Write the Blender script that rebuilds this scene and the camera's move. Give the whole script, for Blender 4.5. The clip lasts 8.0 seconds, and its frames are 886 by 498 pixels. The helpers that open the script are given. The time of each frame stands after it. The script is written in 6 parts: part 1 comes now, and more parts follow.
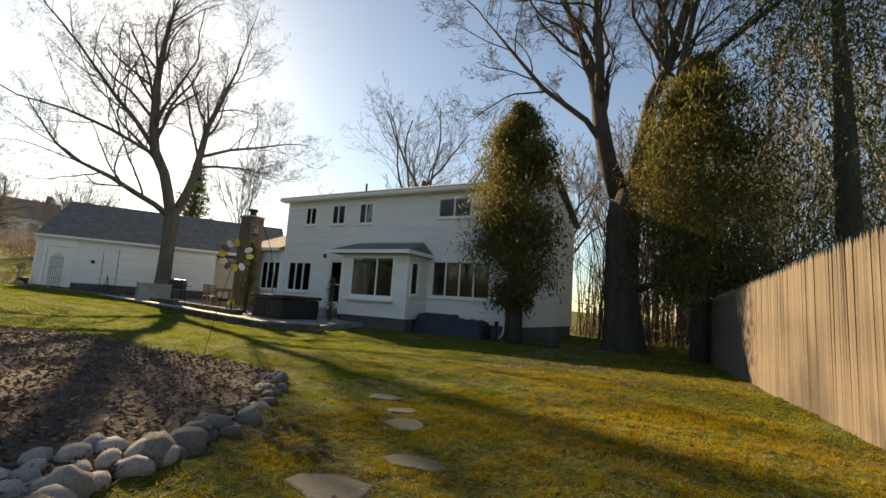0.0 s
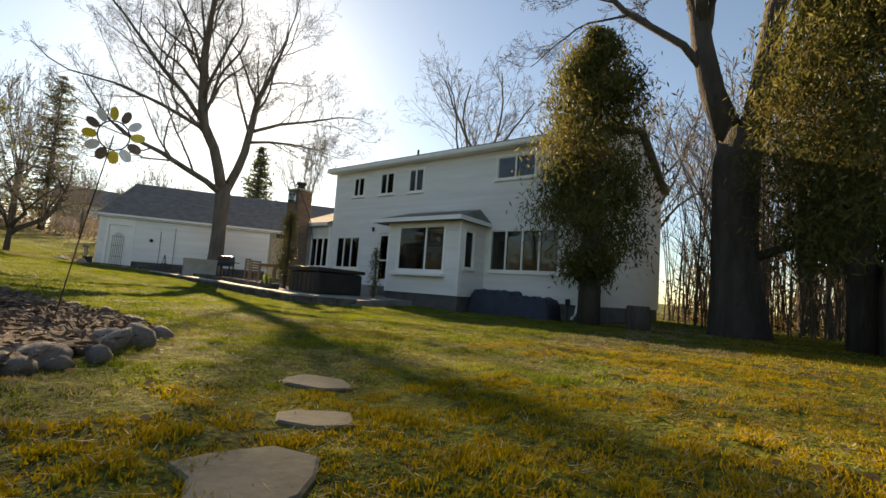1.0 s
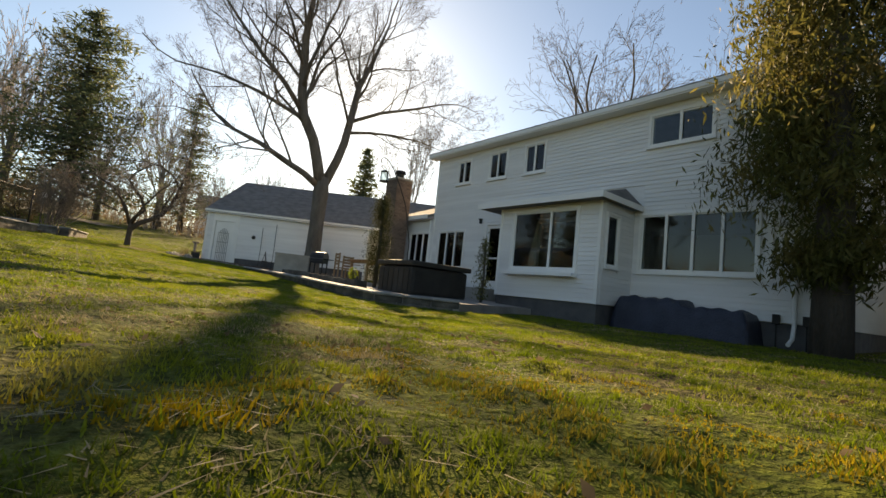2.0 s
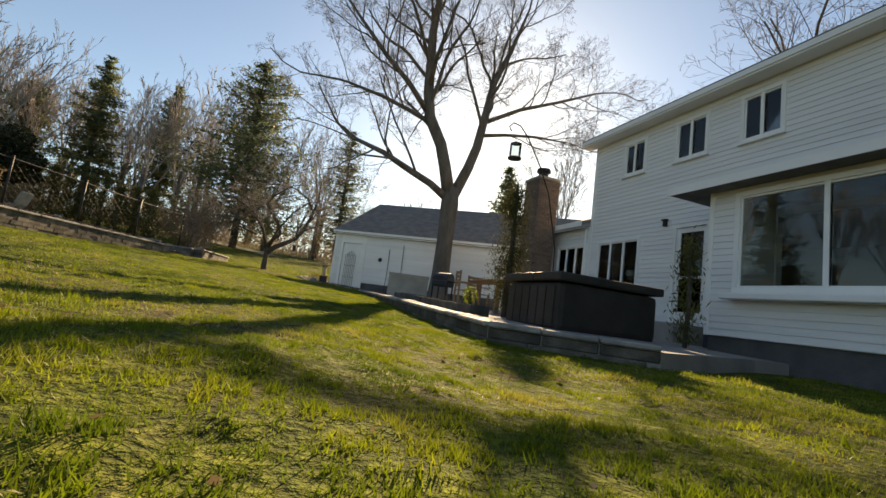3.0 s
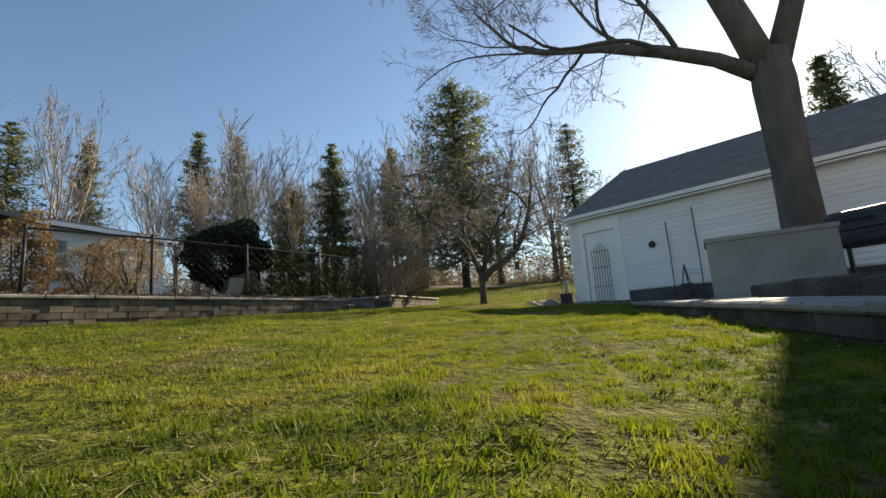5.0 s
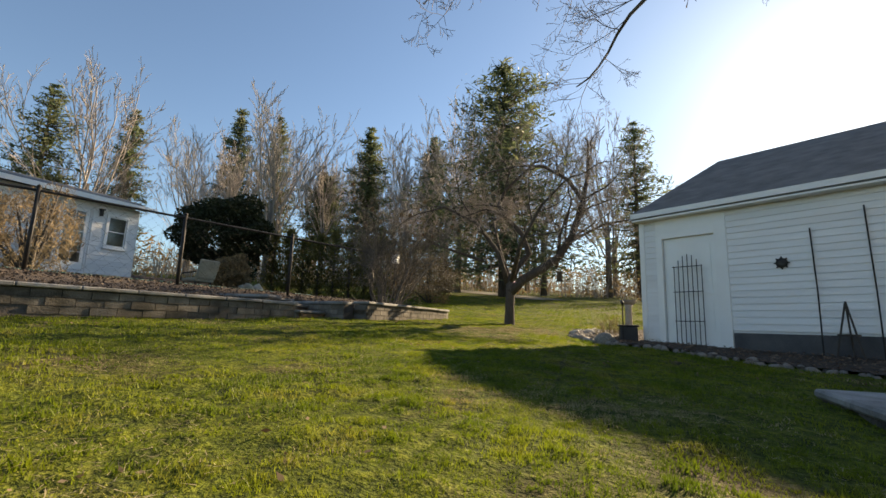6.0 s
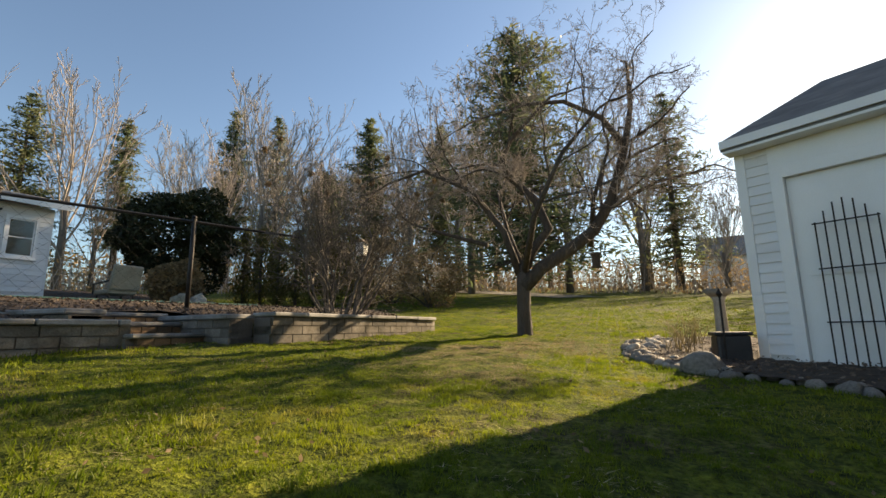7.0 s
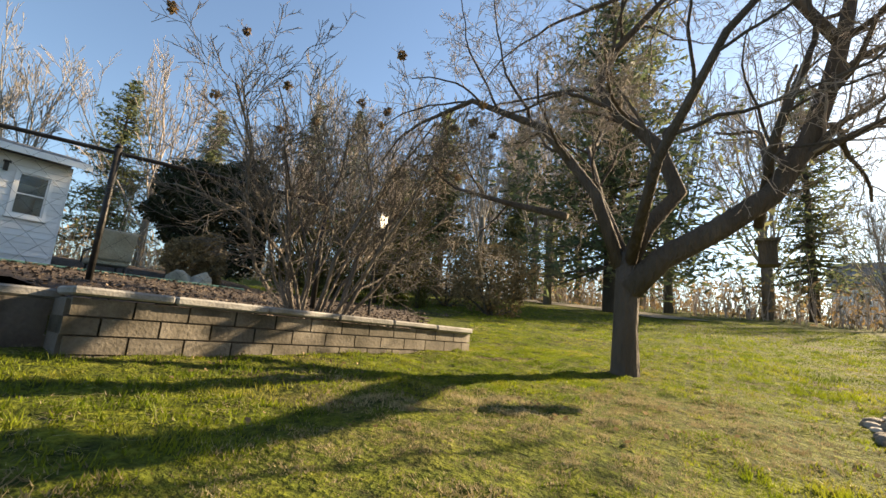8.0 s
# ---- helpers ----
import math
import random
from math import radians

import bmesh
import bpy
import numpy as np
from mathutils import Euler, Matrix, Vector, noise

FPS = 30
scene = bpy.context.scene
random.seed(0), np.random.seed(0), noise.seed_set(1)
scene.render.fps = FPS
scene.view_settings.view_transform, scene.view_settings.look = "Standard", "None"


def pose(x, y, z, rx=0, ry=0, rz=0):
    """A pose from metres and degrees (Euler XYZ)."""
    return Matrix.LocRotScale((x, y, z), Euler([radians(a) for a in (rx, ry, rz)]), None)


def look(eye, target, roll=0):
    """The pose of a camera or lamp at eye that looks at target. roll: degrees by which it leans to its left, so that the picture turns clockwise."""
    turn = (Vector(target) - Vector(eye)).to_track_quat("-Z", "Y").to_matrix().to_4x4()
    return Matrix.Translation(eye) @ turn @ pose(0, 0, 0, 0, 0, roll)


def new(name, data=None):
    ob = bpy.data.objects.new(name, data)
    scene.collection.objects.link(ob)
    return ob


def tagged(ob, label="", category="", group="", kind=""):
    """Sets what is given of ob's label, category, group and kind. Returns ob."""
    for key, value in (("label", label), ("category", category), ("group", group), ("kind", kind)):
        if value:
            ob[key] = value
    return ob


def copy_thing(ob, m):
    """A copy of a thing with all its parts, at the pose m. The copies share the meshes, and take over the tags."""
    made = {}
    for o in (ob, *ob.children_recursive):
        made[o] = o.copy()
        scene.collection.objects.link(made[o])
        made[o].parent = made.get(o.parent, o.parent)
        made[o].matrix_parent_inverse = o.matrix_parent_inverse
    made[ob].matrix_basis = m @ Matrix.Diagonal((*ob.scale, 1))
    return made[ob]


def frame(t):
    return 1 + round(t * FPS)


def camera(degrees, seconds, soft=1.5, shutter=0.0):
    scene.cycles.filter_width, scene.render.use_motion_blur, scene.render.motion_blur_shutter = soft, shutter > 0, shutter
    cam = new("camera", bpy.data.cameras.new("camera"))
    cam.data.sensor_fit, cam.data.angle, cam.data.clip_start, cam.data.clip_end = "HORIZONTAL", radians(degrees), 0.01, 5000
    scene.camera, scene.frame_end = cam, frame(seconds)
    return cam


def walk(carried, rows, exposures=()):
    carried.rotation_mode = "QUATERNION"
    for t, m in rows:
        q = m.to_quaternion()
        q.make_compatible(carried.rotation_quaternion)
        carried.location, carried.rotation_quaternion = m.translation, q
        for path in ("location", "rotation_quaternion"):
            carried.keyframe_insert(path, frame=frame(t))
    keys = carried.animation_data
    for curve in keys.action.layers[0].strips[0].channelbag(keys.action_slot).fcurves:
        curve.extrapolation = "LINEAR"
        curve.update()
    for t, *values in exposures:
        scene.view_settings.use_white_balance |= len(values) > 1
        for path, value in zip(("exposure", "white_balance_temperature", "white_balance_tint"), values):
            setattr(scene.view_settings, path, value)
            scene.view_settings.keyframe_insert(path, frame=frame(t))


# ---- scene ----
cam = camera(89.0, 8.0)
PATH = [
    (0, (9.326, -16.134, 0.652), (8.365, -14.398, 0.903), 3.9),
    (0.5, (9.002, -14.905, 0.325), (7.922, -13.234, 0.529), 5.0),
    (1, (8.347, -13.677, 0.170), (7.136, -12.096, 0.358), 4.2),
    (1.5, (7.257, -12.337, 0.049), (5.876, -10.901, 0.231), 5.3),
    (1.7, (6.675, -11.964, -0.002), (5.233, -10.590, 0.180), 5.9),
    (2.8, (2.947, -9.046, -0.095), (1.139, -8.229, 0.152), 6.6),
    (3, (2.256, -8.691, -0.099), (0.393, -8.009, 0.159), 7.6),
    (3.5, (0.256, -7.918, -0.184), (-1.687, -7.587, 0.157), 7.3),
    (4, (-1.674, -7.546, -0.201), (-3.636, -7.517, 0.184), 6.3),
    (4.5, (-3.661, -7.395, -0.145), (-5.617, -7.595, 0.221), 2.2),
    (5, (-5.534, -7.425, 0.022), (-7.472, -7.794, 0.350), -4.2),
    (5.2, (-6.440, -7.436, 0.154), (-8.370, -7.855, 0.473), -3.8),
    (6.3, (-10.810, -7.380, 0.587), (-12.689, -7.972, 0.934), 2.6),
    (6.5, (-11.610, -7.477, 0.643), (-13.489, -8.071, 0.986), 0.1),
    (7, (-13.524, -7.764, 0.716), (-15.377, -8.428, 1.071), -0.7),
    (7.5, (-15.250, -8.105, 0.777), (-17.029, -8.943, 1.140), 2.7),
    (8, (-16.676, -8.493, 0.856), (-18.377, -9.476, 1.229), 4.9),
]
walk(cam, [(t, look(eye, target, roll)) for t, eye, target, roll in PATH],
     exposures=[(0.0, 1.1, 10700, 15), (0.5, 1.25, 10700, 15), (1.5, 1.2, 10400, 15), (3.0, 1.17, 10300, 15), (3.7, 1.0, 9600, 14), (4.5, 0.92, 8700, 13), (5.0, 1.07, 8300, 11), (6.5, 1.28, 9000, 13), (7.3, 1.42, 9200, 13), (8.0, 1.7, 9000, 13)])

# ---- light: low winter sun ahead of the camera, hazy blue sky ----
SUN_AZ, SUN_EL = 153.0, 24.5     # degrees, counter-clockwise from +x
sun_way = Vector((math.cos(radians(SUN_AZ)) * math.cos(radians(SUN_EL)), math.sin(radians(SUN_AZ)) * math.cos(radians(SUN_EL)), math.sin(radians(SUN_EL))))
lamp = bpy.data.lights.new("sun", "SUN")
lamp.energy, lamp.angle, lamp.color = 5.0, radians(0.6), (1.0, 0.90, 0.74)
sun = new("sun", lamp)
sun.matrix_basis = look(sun_way * 60, (0, 0, 0))

world = bpy.data.worlds.new("world")
scene.world = world
world.use_nodes = True
wn, wl = world.node_tree.nodes, world.node_tree.links
wn.clear()
w_out = wn.new("ShaderNodeOutputWorld")
w_bg = wn.new("ShaderNodeBackground")
w_sky = wn.new("ShaderNodeTexSky")
w_sky.sky_type, w_sky.sun_disc = "NISHITA", False
w_sky.sun_elevation, w_sky.sun_rotation = radians(SUN_EL), radians(90 - SUN_AZ)
w_sky.altitude, w_sky.air_density, w_sky.dust_density, w_sky.ozone_density = 100, 1.0, 0.35, 2.5
w_tint = wn.new("ShaderNodeMix")
w_tint.data_type, w_tint.blend_type = "RGBA", "MULTIPLY"
w_tint.inputs["Factor"].default_value = 1.0
w_tint.inputs["B"].default_value = (0.82, 1.0, 1.16, 1)
w_bg.inputs["Strength"].default_value = 0.080
wl.new(w_sky.outputs["Color"], w_tint.inputs["A"])
wl.new(w_tint.outputs["Result"], w_bg.inputs["Color"])
wl.new(w_bg.outputs["Background"], w_out.inputs["Surface"])


# ---- materials ----
def rgba(c):
    return (c[0], c[1], c[2], 1.0)


def material(name, stops, rough=0.8, scale=4.0, bump=0.3, fine=60.0, metal=0.0, stretch=(1, 1, 1), spread=0.15, island=False, spec=0.5, detail=6, bump_far=0.02):
    """Colours blended by coarse noise, broken up by fine grain, with relief from both; each object a little lighter or darker."""
    m = bpy.data.materials.new(name)
    m.use_nodes = True
    nt = m.node_tree
    n, l = nt.nodes, nt.links
    b = n["Principled BSDF"]
    tc, mp = n.new("ShaderNodeTexCoord"), n.new("ShaderNodeMapping")
    mp.inputs["Scale"].default_value = stretch
    l.new(tc.outputs["Object"], mp.inputs["Vector"])
    a, f = n.new("ShaderNodeTexNoise"), n.new("ShaderNodeTexNoise")
    a.inputs["Scale"].default_value, a.inputs["Detail"].default_value = scale, detail
    f.inputs["Scale"].default_value, f.inputs["Detail"].default_value = fine, 3
    for t in (a, f):
        l.new(mp.outputs["Vector"], t.inputs["Vector"])
    ramp = n.new("ShaderNodeValToRGB")
    e = ramp.color_ramp.elements
    while len(e) < len(stops):
        e.new(0.5)
    for i, c in enumerate(stops):
        e[i].position, e[i].color = 0.3 + 0.4 * i / max(1, len(stops) - 1), rgba(c)
    l.new(a.outputs["Fac"], ramp.inputs["Fac"])
    fm = n.new("ShaderNodeMapRange")
    fm.inputs["To Min"].default_value, fm.inputs["To Max"].default_value = 1 - 1.6 * spread, 1 + 1.6 * spread
    l.new(f.outputs["Fac"], fm.inputs["Value"])
    rnd = n.new("ShaderNodeNewGeometry" if island else "ShaderNodeObjectInfo")
    rm = n.new("ShaderNodeMapRange")
    rm.inputs["To Min"].default_value, rm.inputs["To Max"].default_value = 1 - spread, 1 + spread
    l.new(rnd.outputs["Random Per Island" if island else "Random"], rm.inputs["Value"])
    mul = n.new("ShaderNodeMath")
    mul.operation = "MULTIPLY"
    l.new(fm.outputs["Result"], mul.inputs[0])
    l.new(rm.outputs["Result"], mul.inputs[1])
    sc = n.new("ShaderNodeVectorMath")
    sc.operation = "SCALE"
    l.new(ramp.outputs["Color"], sc.inputs[0])
    l.new(mul.outputs["Value"], sc.inputs["Scale"])
    l.new(sc.outputs["Vector"], b.inputs["Base Color"])
    b.inputs["Roughness"].default_value, b.inputs["Metallic"].default_value = rough, metal
    b.inputs["Specular IOR Level"].default_value = spec
    if bump:
        add = n.new("ShaderNodeMath")
        add.operation = "ADD"
        l.new(a.outputs["Fac"], add.inputs[0])
        l.new(f.outputs["Fac"], add.inputs[1])
        bp = n.new("ShaderNodeBump")
        bp.inputs["Strength"].default_value, bp.inputs["Distance"].default_value = bump, bump_far
        l.new(add.outputs["Value"], bp.inputs["Height"])
        l.new(bp.outputs["Normal"], b.inputs["Normal"])
    return m


def leafy(name, stops, glow=0.35, rough=0.6, scale=0.7):
    """Thin leaves or blades that let some light through."""
    m = material(name, stops, rough, scale, 0, 30, spread=0.3, island=True, spec=0.25)
    n, l = m.node_tree.nodes, m.node_tree.links
    b, out = n["Principled BSDF"], n["Material Output"]
    tr, mx = n.new("ShaderNodeBsdfTranslucent"), n.new("ShaderNodeMixShader")
    src = b.inputs["Base Color"].links[0].from_socket
    l.new(src, tr.inputs["Color"])
    mx.inputs["Fac"].default_value = glow
    l.new(b.outputs["BSDF"], mx.inputs[1])
    l.new(tr.outputs["BSDF"], mx.inputs[2])
    l.new(mx.outputs["Shader"], out.inputs["Surface"])
    return m


def glass_material(name):
    m = bpy.data.materials.new(name)
    m.use_nodes = True
    n, l = m.node_tree.nodes, m.node_tree.links
    n.remove(n["Principled BSDF"])
    tr, gl, mx, fr = n.new("ShaderNodeBsdfTransparent"), n.new("ShaderNodeBsdfGlossy"), n.new("ShaderNodeMixShader"), n.new("ShaderNodeFresnel")
    tr.inputs["Color"].default_value = (0.75, 0.8, 0.78, 1)
    gl.inputs["Roughness"].default_value = 0.02
    fr.inputs["IOR"].default_value = 1.55
    l.new(fr.outputs["Fac"], mx.inputs["Fac"])
    l.new(tr.outputs["BSDF"], mx.inputs[1])
    l.new(gl.outputs["BSDF"], mx.inputs[2])
    l.new(mx.outputs["Shader"], n["Material Output"].inputs["Surface"])
    return m


def lawn_material():
    """Matted turf: green, straw and bare-earth patches at several sizes, with a crumbled relief."""
    m = bpy.data.materials.new("lawn_turf")
    m.use_nodes = True
    n, l = m.node_tree.nodes, m.node_tree.links
    b = n["Principled BSDF"]
    tc = n.new("ShaderNodeTexCoord")

    def grain(scale, detail, rough=0.6):
        q = n.new("ShaderNodeTexNoise")
        q.inputs["Scale"].default_value, q.inputs["Detail"].default_value, q.inputs["Roughness"].default_value = scale, detail, rough
        l.new(tc.outputs["Object"], q.inputs["Vector"])
        return q.outputs["Fac"]

    def ramp(fac, stops):
        r = n.new("ShaderNodeValToRGB")
        e = r.color_ramp.elements
        while len(e) < len(stops):
            e.new(0.5)
        for i, (at, c) in enumerate(stops):
            e[i].position, e[i].color = at, rgba(c)
        l.new(fac, r.inputs["Fac"])
        return r.outputs["Color"]

    def blend(kind, fac, c0, c1):
        q = n.new("ShaderNodeMix")
        q.data_type, q.blend_type = "RGBA", kind
        if isinstance(fac, float):
            q.inputs["Factor"].default_value = fac
        else:
            l.new(fac, q.inputs["Factor"])
        l.new(c0, q.inputs["A"])
        l.new(c1, q.inputs["B"])
        return q.outputs["Result"]
    patch, mid, fine = grain(0.9, 7), grain(9.0, 5), grain(38.0, 4)
    green = ramp(mid, [(0.30, (0.030, 0.042, 0.010)), (0.48, (0.085, 0.105, 0.016)), (0.68, (0.16, 0.175, 0.022))])
    straw = ramp(mid, [(0.30, (0.036, 0.028, 0.015)), (0.50, (0.10, 0.078, 0.04)), (0.70, (0.20, 0.16, 0.088))])
    share = ramp(patch, [(0.52, (0, 0, 0)), (0.68, (1, 1, 1))])
    speck = ramp(fine, [(0.32, (0.35, 0.35, 0.35)), (0.62, (1.25, 1.25, 1.25))])
    l.new(blend("MULTIPLY", 1.0, blend("MIX", share, green, straw), speck), b.inputs["Base Color"])
    b.inputs["Roughness"].default_value, b.inputs["Specular IOR Level"].default_value = 0.95, 0.1
    add = n.new("ShaderNodeMath")
    add.operation = "MULTIPLY_ADD"
    add.inputs[1].default_value = 2.2
    l.new(mid, add.inputs[0])
    l.new(fine, add.inputs[2])
    bp = n.new("ShaderNodeBump")
    bp.inputs["Strength"].default_value, bp.inputs["Distance"].default_value = 0.9, 0.035
    l.new(add.outputs["Value"], bp.inputs["Height"])
    l.new(bp.outputs["Normal"], b.inputs["Normal"])
    return m


M_LAWN = lawn_material()
M_GRASS = leafy("grass_blades", [(0.06, 0.10, 0.010), (0.12, 0.17, 0.013), (0.19, 0.23, 0.018), (0.27, 0.25, 0.05)], 0.5, 0.55, 1.9)
M_MOSS = leafy("moss_grass", [(0.30, 0.23, 0.012), (0.36, 0.25, 0.014), (0.24, 0.20, 0.03)], 0.45, 0.7, 0.8)
M_STRAW = leafy("dry_straw", [(0.27, 0.22, 0.12), (0.37, 0.31, 0.18), (0.22, 0.175, 0.09)], 0.3, 0.8, 2)
M_SIDING = material("white_vinyl_siding", [(0.70, 0.70, 0.69), (0.79, 0.79, 0.78)], 0.45, 1.2, 0.12, 90, spread=0.04, stretch=(0.4, 0.4, 3))
M_TRIM = material("white_trim_paint", [(0.78, 0.78, 0.76), (0.84, 0.84, 0.82)], 0.4, 2, 0.08, 80, spread=0.03)
M_ROOF = material("grey_asphalt_shingles", [(0.12, 0.118, 0.115), (0.21, 0.205, 0.195)], 0.95, 3, 0.6, 120, spread=0.2)
M_FOUND = material("dark_foundation", [(0.07, 0.07, 0.075), (0.12, 0.12, 0.12)], 0.9, 3, 0.5, 60)
M_GLASS = glass_material("window_glass")
M_DARKROOM = material("room_plaster", [(0.25, 0.24, 0.22), (0.3, 0.28, 0.26)], 0.9, 1, 0.1, 30)
M_CURTAIN = material("pale_curtain", [(0.5, 0.48, 0.44), (0.6, 0.58, 0.54)], 0.9, 3, 0.3, 40, stretch=(6, 6, 0.3))
M_BRICK = material("chimney_brick", [(0.14, 0.095, 0.075), (0.21, 0.15, 0.12)], 0.9, 5, 0.5, 70, spread=0.22)
M_BARK = material("grey_bark", [(0.10, 0.085, 0.07), (0.19, 0.165, 0.14)], 0.95, 4, 1.0, 26, stretch=(1, 1, 0.25), spread=0.12, bump_far=0.06)
M_BARK_D = material("dark_bark", [(0.055, 0.045, 0.037), (0.11, 0.092, 0.077)], 0.95, 4, 1.0, 26, stretch=(1, 1, 0.25), spread=0.12, bump_far=0.06)
M_TWIG = material("bare_twigs", [(0.20, 0.178, 0.155), (0.31, 0.28, 0.25)], 0.9, 2, 0, 20, spread=0.15)
M_STEP = material("orange_brown_brick", [(0.16, 0.095, 0.05), (0.27, 0.17, 0.09)], 0.9, 5, 0.4, 60, spread=0.25)
M_TWIG_D = material("grey_brown_twigs", [(0.11, 0.09, 0.075), (0.19, 0.16, 0.135)], 0.9, 2, 0, 20, spread=0.15)
M_VINE = leafy("dry_vine", [(0.20, 0.145, 0.085), (0.30, 0.225, 0.14), (0.16, 0.13, 0.08)], 0.4, 0.85, 1)
# arborvitae_foliage darkened: the slim tree's backlit shade is put into its colour
M_ARB_D = leafy("arborvitae_painted_shade", [(0.03, 0.035, 0.012), (0.06, 0.06, 0.02), (0.10, 0.085, 0.035)], 0.3, 0.6, 1.2)
M_HEMLOCK = leafy("dark_hemlock", [(0.03, 0.05, 0.02), (0.06, 0.08, 0.033), (0.11, 0.11, 0.045)], 0.4, 0.6, 0.9)
M_LITTER = material("terrace_litter", [(0.045, 0.03, 0.022), (0.085, 0.06, 0.045), (0.15, 0.12, 0.09)], 0.9, 3, 0, 20, spread=0.4, island=True)
M_TUB = material("dark_brown_vinyl", [(0.018, 0.015, 0.012), (0.038, 0.032, 0.026)], 0.6, 3, 0.4, 40)
M_TWIG_RED = material("reddish_twigs", [(0.225, 0.185, 0.155), (0.35, 0.30, 0.26)], 0.9, 2, 0, 20, spread=0.2)
M_FIR = leafy("spruce_needles", [(0.07, 0.10, 0.05), (0.125, 0.15, 0.075), (0.20, 0.19, 0.10)], 0.55, 0.6, 0.5)
M_ARB = leafy("arborvitae_foliage", [(0.06, 0.075, 0.02), (0.13, 0.125, 0.035), (0.22, 0.17, 0.06)], 0.5, 0.6, 1.2)
M_YEW = leafy("dark_yew", [(0.012, 0.020, 0.008), (0.028, 0.036, 0.012), (0.045, 0.045, 0.016)], 0.15, 0.6, 1)
M_BROWNLEAF = leafy("brown_leaf_cover", [(0.19, 0.125, 0.06), (0.29, 0.20, 0.10), (0.17, 0.14, 0.08)], 0.4, 0.8, 1)
M_ROCK = material("fieldstone", [(0.20, 0.18, 0.155), (0.36, 0.33, 0.29)], 0.85, 5, 0.7, 60, spread=0.2)
M_FLAG = material("flagstone", [(0.09, 0.085, 0.06), (0.15, 0.14, 0.105)], 0.9, 2.5, 0.25, 40, spread=0.2)
M_EDGE = material("weathered_edging", [(0.04, 0.037, 0.03), (0.08, 0.074, 0.06), (0.15, 0.135, 0.115)], 0.85, 3.5, 0.8, 45, spread=0.25)
M_ROCK_PALE = material("pale_cobble", [(0.30, 0.275, 0.24), (0.46, 0.42, 0.37)], 0.8, 5, 0.4, 60, spread=0.2)
M_MULCH = material("mulch_soil", [(0.055, 0.035, 0.025), (0.10, 0.07, 0.05)], 0.95, 6, 1.0, 50, spread=0.3, bump_far=0.05)
M_CHIP = material("mulch_chips", [(0.08, 0.05, 0.035), (0.15, 0.10, 0.07), (0.23, 0.18, 0.14)], 0.9, 3, 0, 20, spread=0.4, island=True)
M_FENCE = material("weathered_picket", [(0.105, 0.08, 0.06), (0.17, 0.132, 0.097), (0.14, 0.115, 0.09)], 0.85, 3, 0.5, 30, stretch=(8, 8, 0.5), spread=0.22)
M_CMU = material("wall_block", [(0.07, 0.06, 0.042), (0.15, 0.128, 0.10), (0.24, 0.21, 0.17)], 0.9, 4, 0.28, 50, spread=0.28)
M_CAP = material("bluestone_cap", [(0.15, 0.145, 0.13), (0.26, 0.25, 0.235), (0.34, 0.33, 0.31)], 0.8, 4, 0.3, 60, spread=0.18)
M_MORTAR = material("recessed_mortar", [(0.12, 0.10, 0.085), (0.17, 0.15, 0.13)], 0.95, 6, 0.4, 50)
M_BLACK = material("black_cover", [(0.012, 0.012, 0.013), (0.03, 0.03, 0.032)], 0.5, 3, 0.4, 40)
M_BLUE = material("dark_blue_tarp", [(0.012, 0.018, 0.035), (0.03, 0.04, 0.065)], 0.5, 3, 0.6, 30, bump_far=0.06)
M_METAL = material("dark_iron", [(0.02, 0.02, 0.02), (0.05, 0.045, 0.04)], 0.55, 8, 0.2, 80, metal=0.6)
M_WIRE = material("galvanised_wire", [(0.22, 0.22, 0.22), (0.32, 0.32, 0.32)], 0.5, 8, 0.1, 80, metal=0.6)
M_PATIO = material("patio_pavers", [(0.22, 0.21, 0.20), (0.32, 0.30, 0.28)], 0.85, 2, 0.4, 50, spread=0.15)
M_DIRT = material("worn_dirt", [(0.13, 0.115, 0.08), (0.23, 0.20, 0.15)], 0.95, 1.5, 0.5, 30)
M_CONC = material("concrete", [(0.26, 0.25, 0.22), (0.38, 0.36, 0.32)], 0.9, 2.5, 0.4, 60, spread=0.1)
M_WOOD = material("teak_wood", [(0.19, 0.12, 0.065), (0.31, 0.205, 0.115)], 0.6, 4, 0.3, 30, stretch=(1, 8, 8))
M_GREEN = material("green_pool_cover", [(0.03, 0.10, 0.09), (0.05, 0.15, 0.13)], 0.6, 2, 0.3, 30)
M_ORANGE = material("orange_paint", [(0.65, 0.14, 0.02), (0.75, 0.2, 0.03)], 0.5, 3, 0.1, 30)
M_YELLOW = material("yellow_enamel", [(0.7, 0.5, 0.04), (0.8, 0.6, 0.08)], 0.4, 3, 0.1, 30)
M_WHITE = material("white_enamel", [(0.75, 0.75, 0.73), (0.82, 0.82, 0.8)], 0.4, 3, 0.1, 30)
M_DRYLEAF = leafy("fallen_leaves", [(0.16, 0.11, 0.06), (0.24, 0.17, 0.10), (0.12, 0.08, 0.05)], 0.25, 0.8, 4)
M_TAN = material("tan_cloth", [(0.27, 0.235, 0.175), (0.38, 0.34, 0.26)], 0.9, 4, 0.5, 30)


# ---- building helpers ----
def world_of(ob):
    m = ob.matrix_basis.copy()
    while ob.parent:
        ob = ob.parent
        m = ob.matrix_basis @ m
    return m


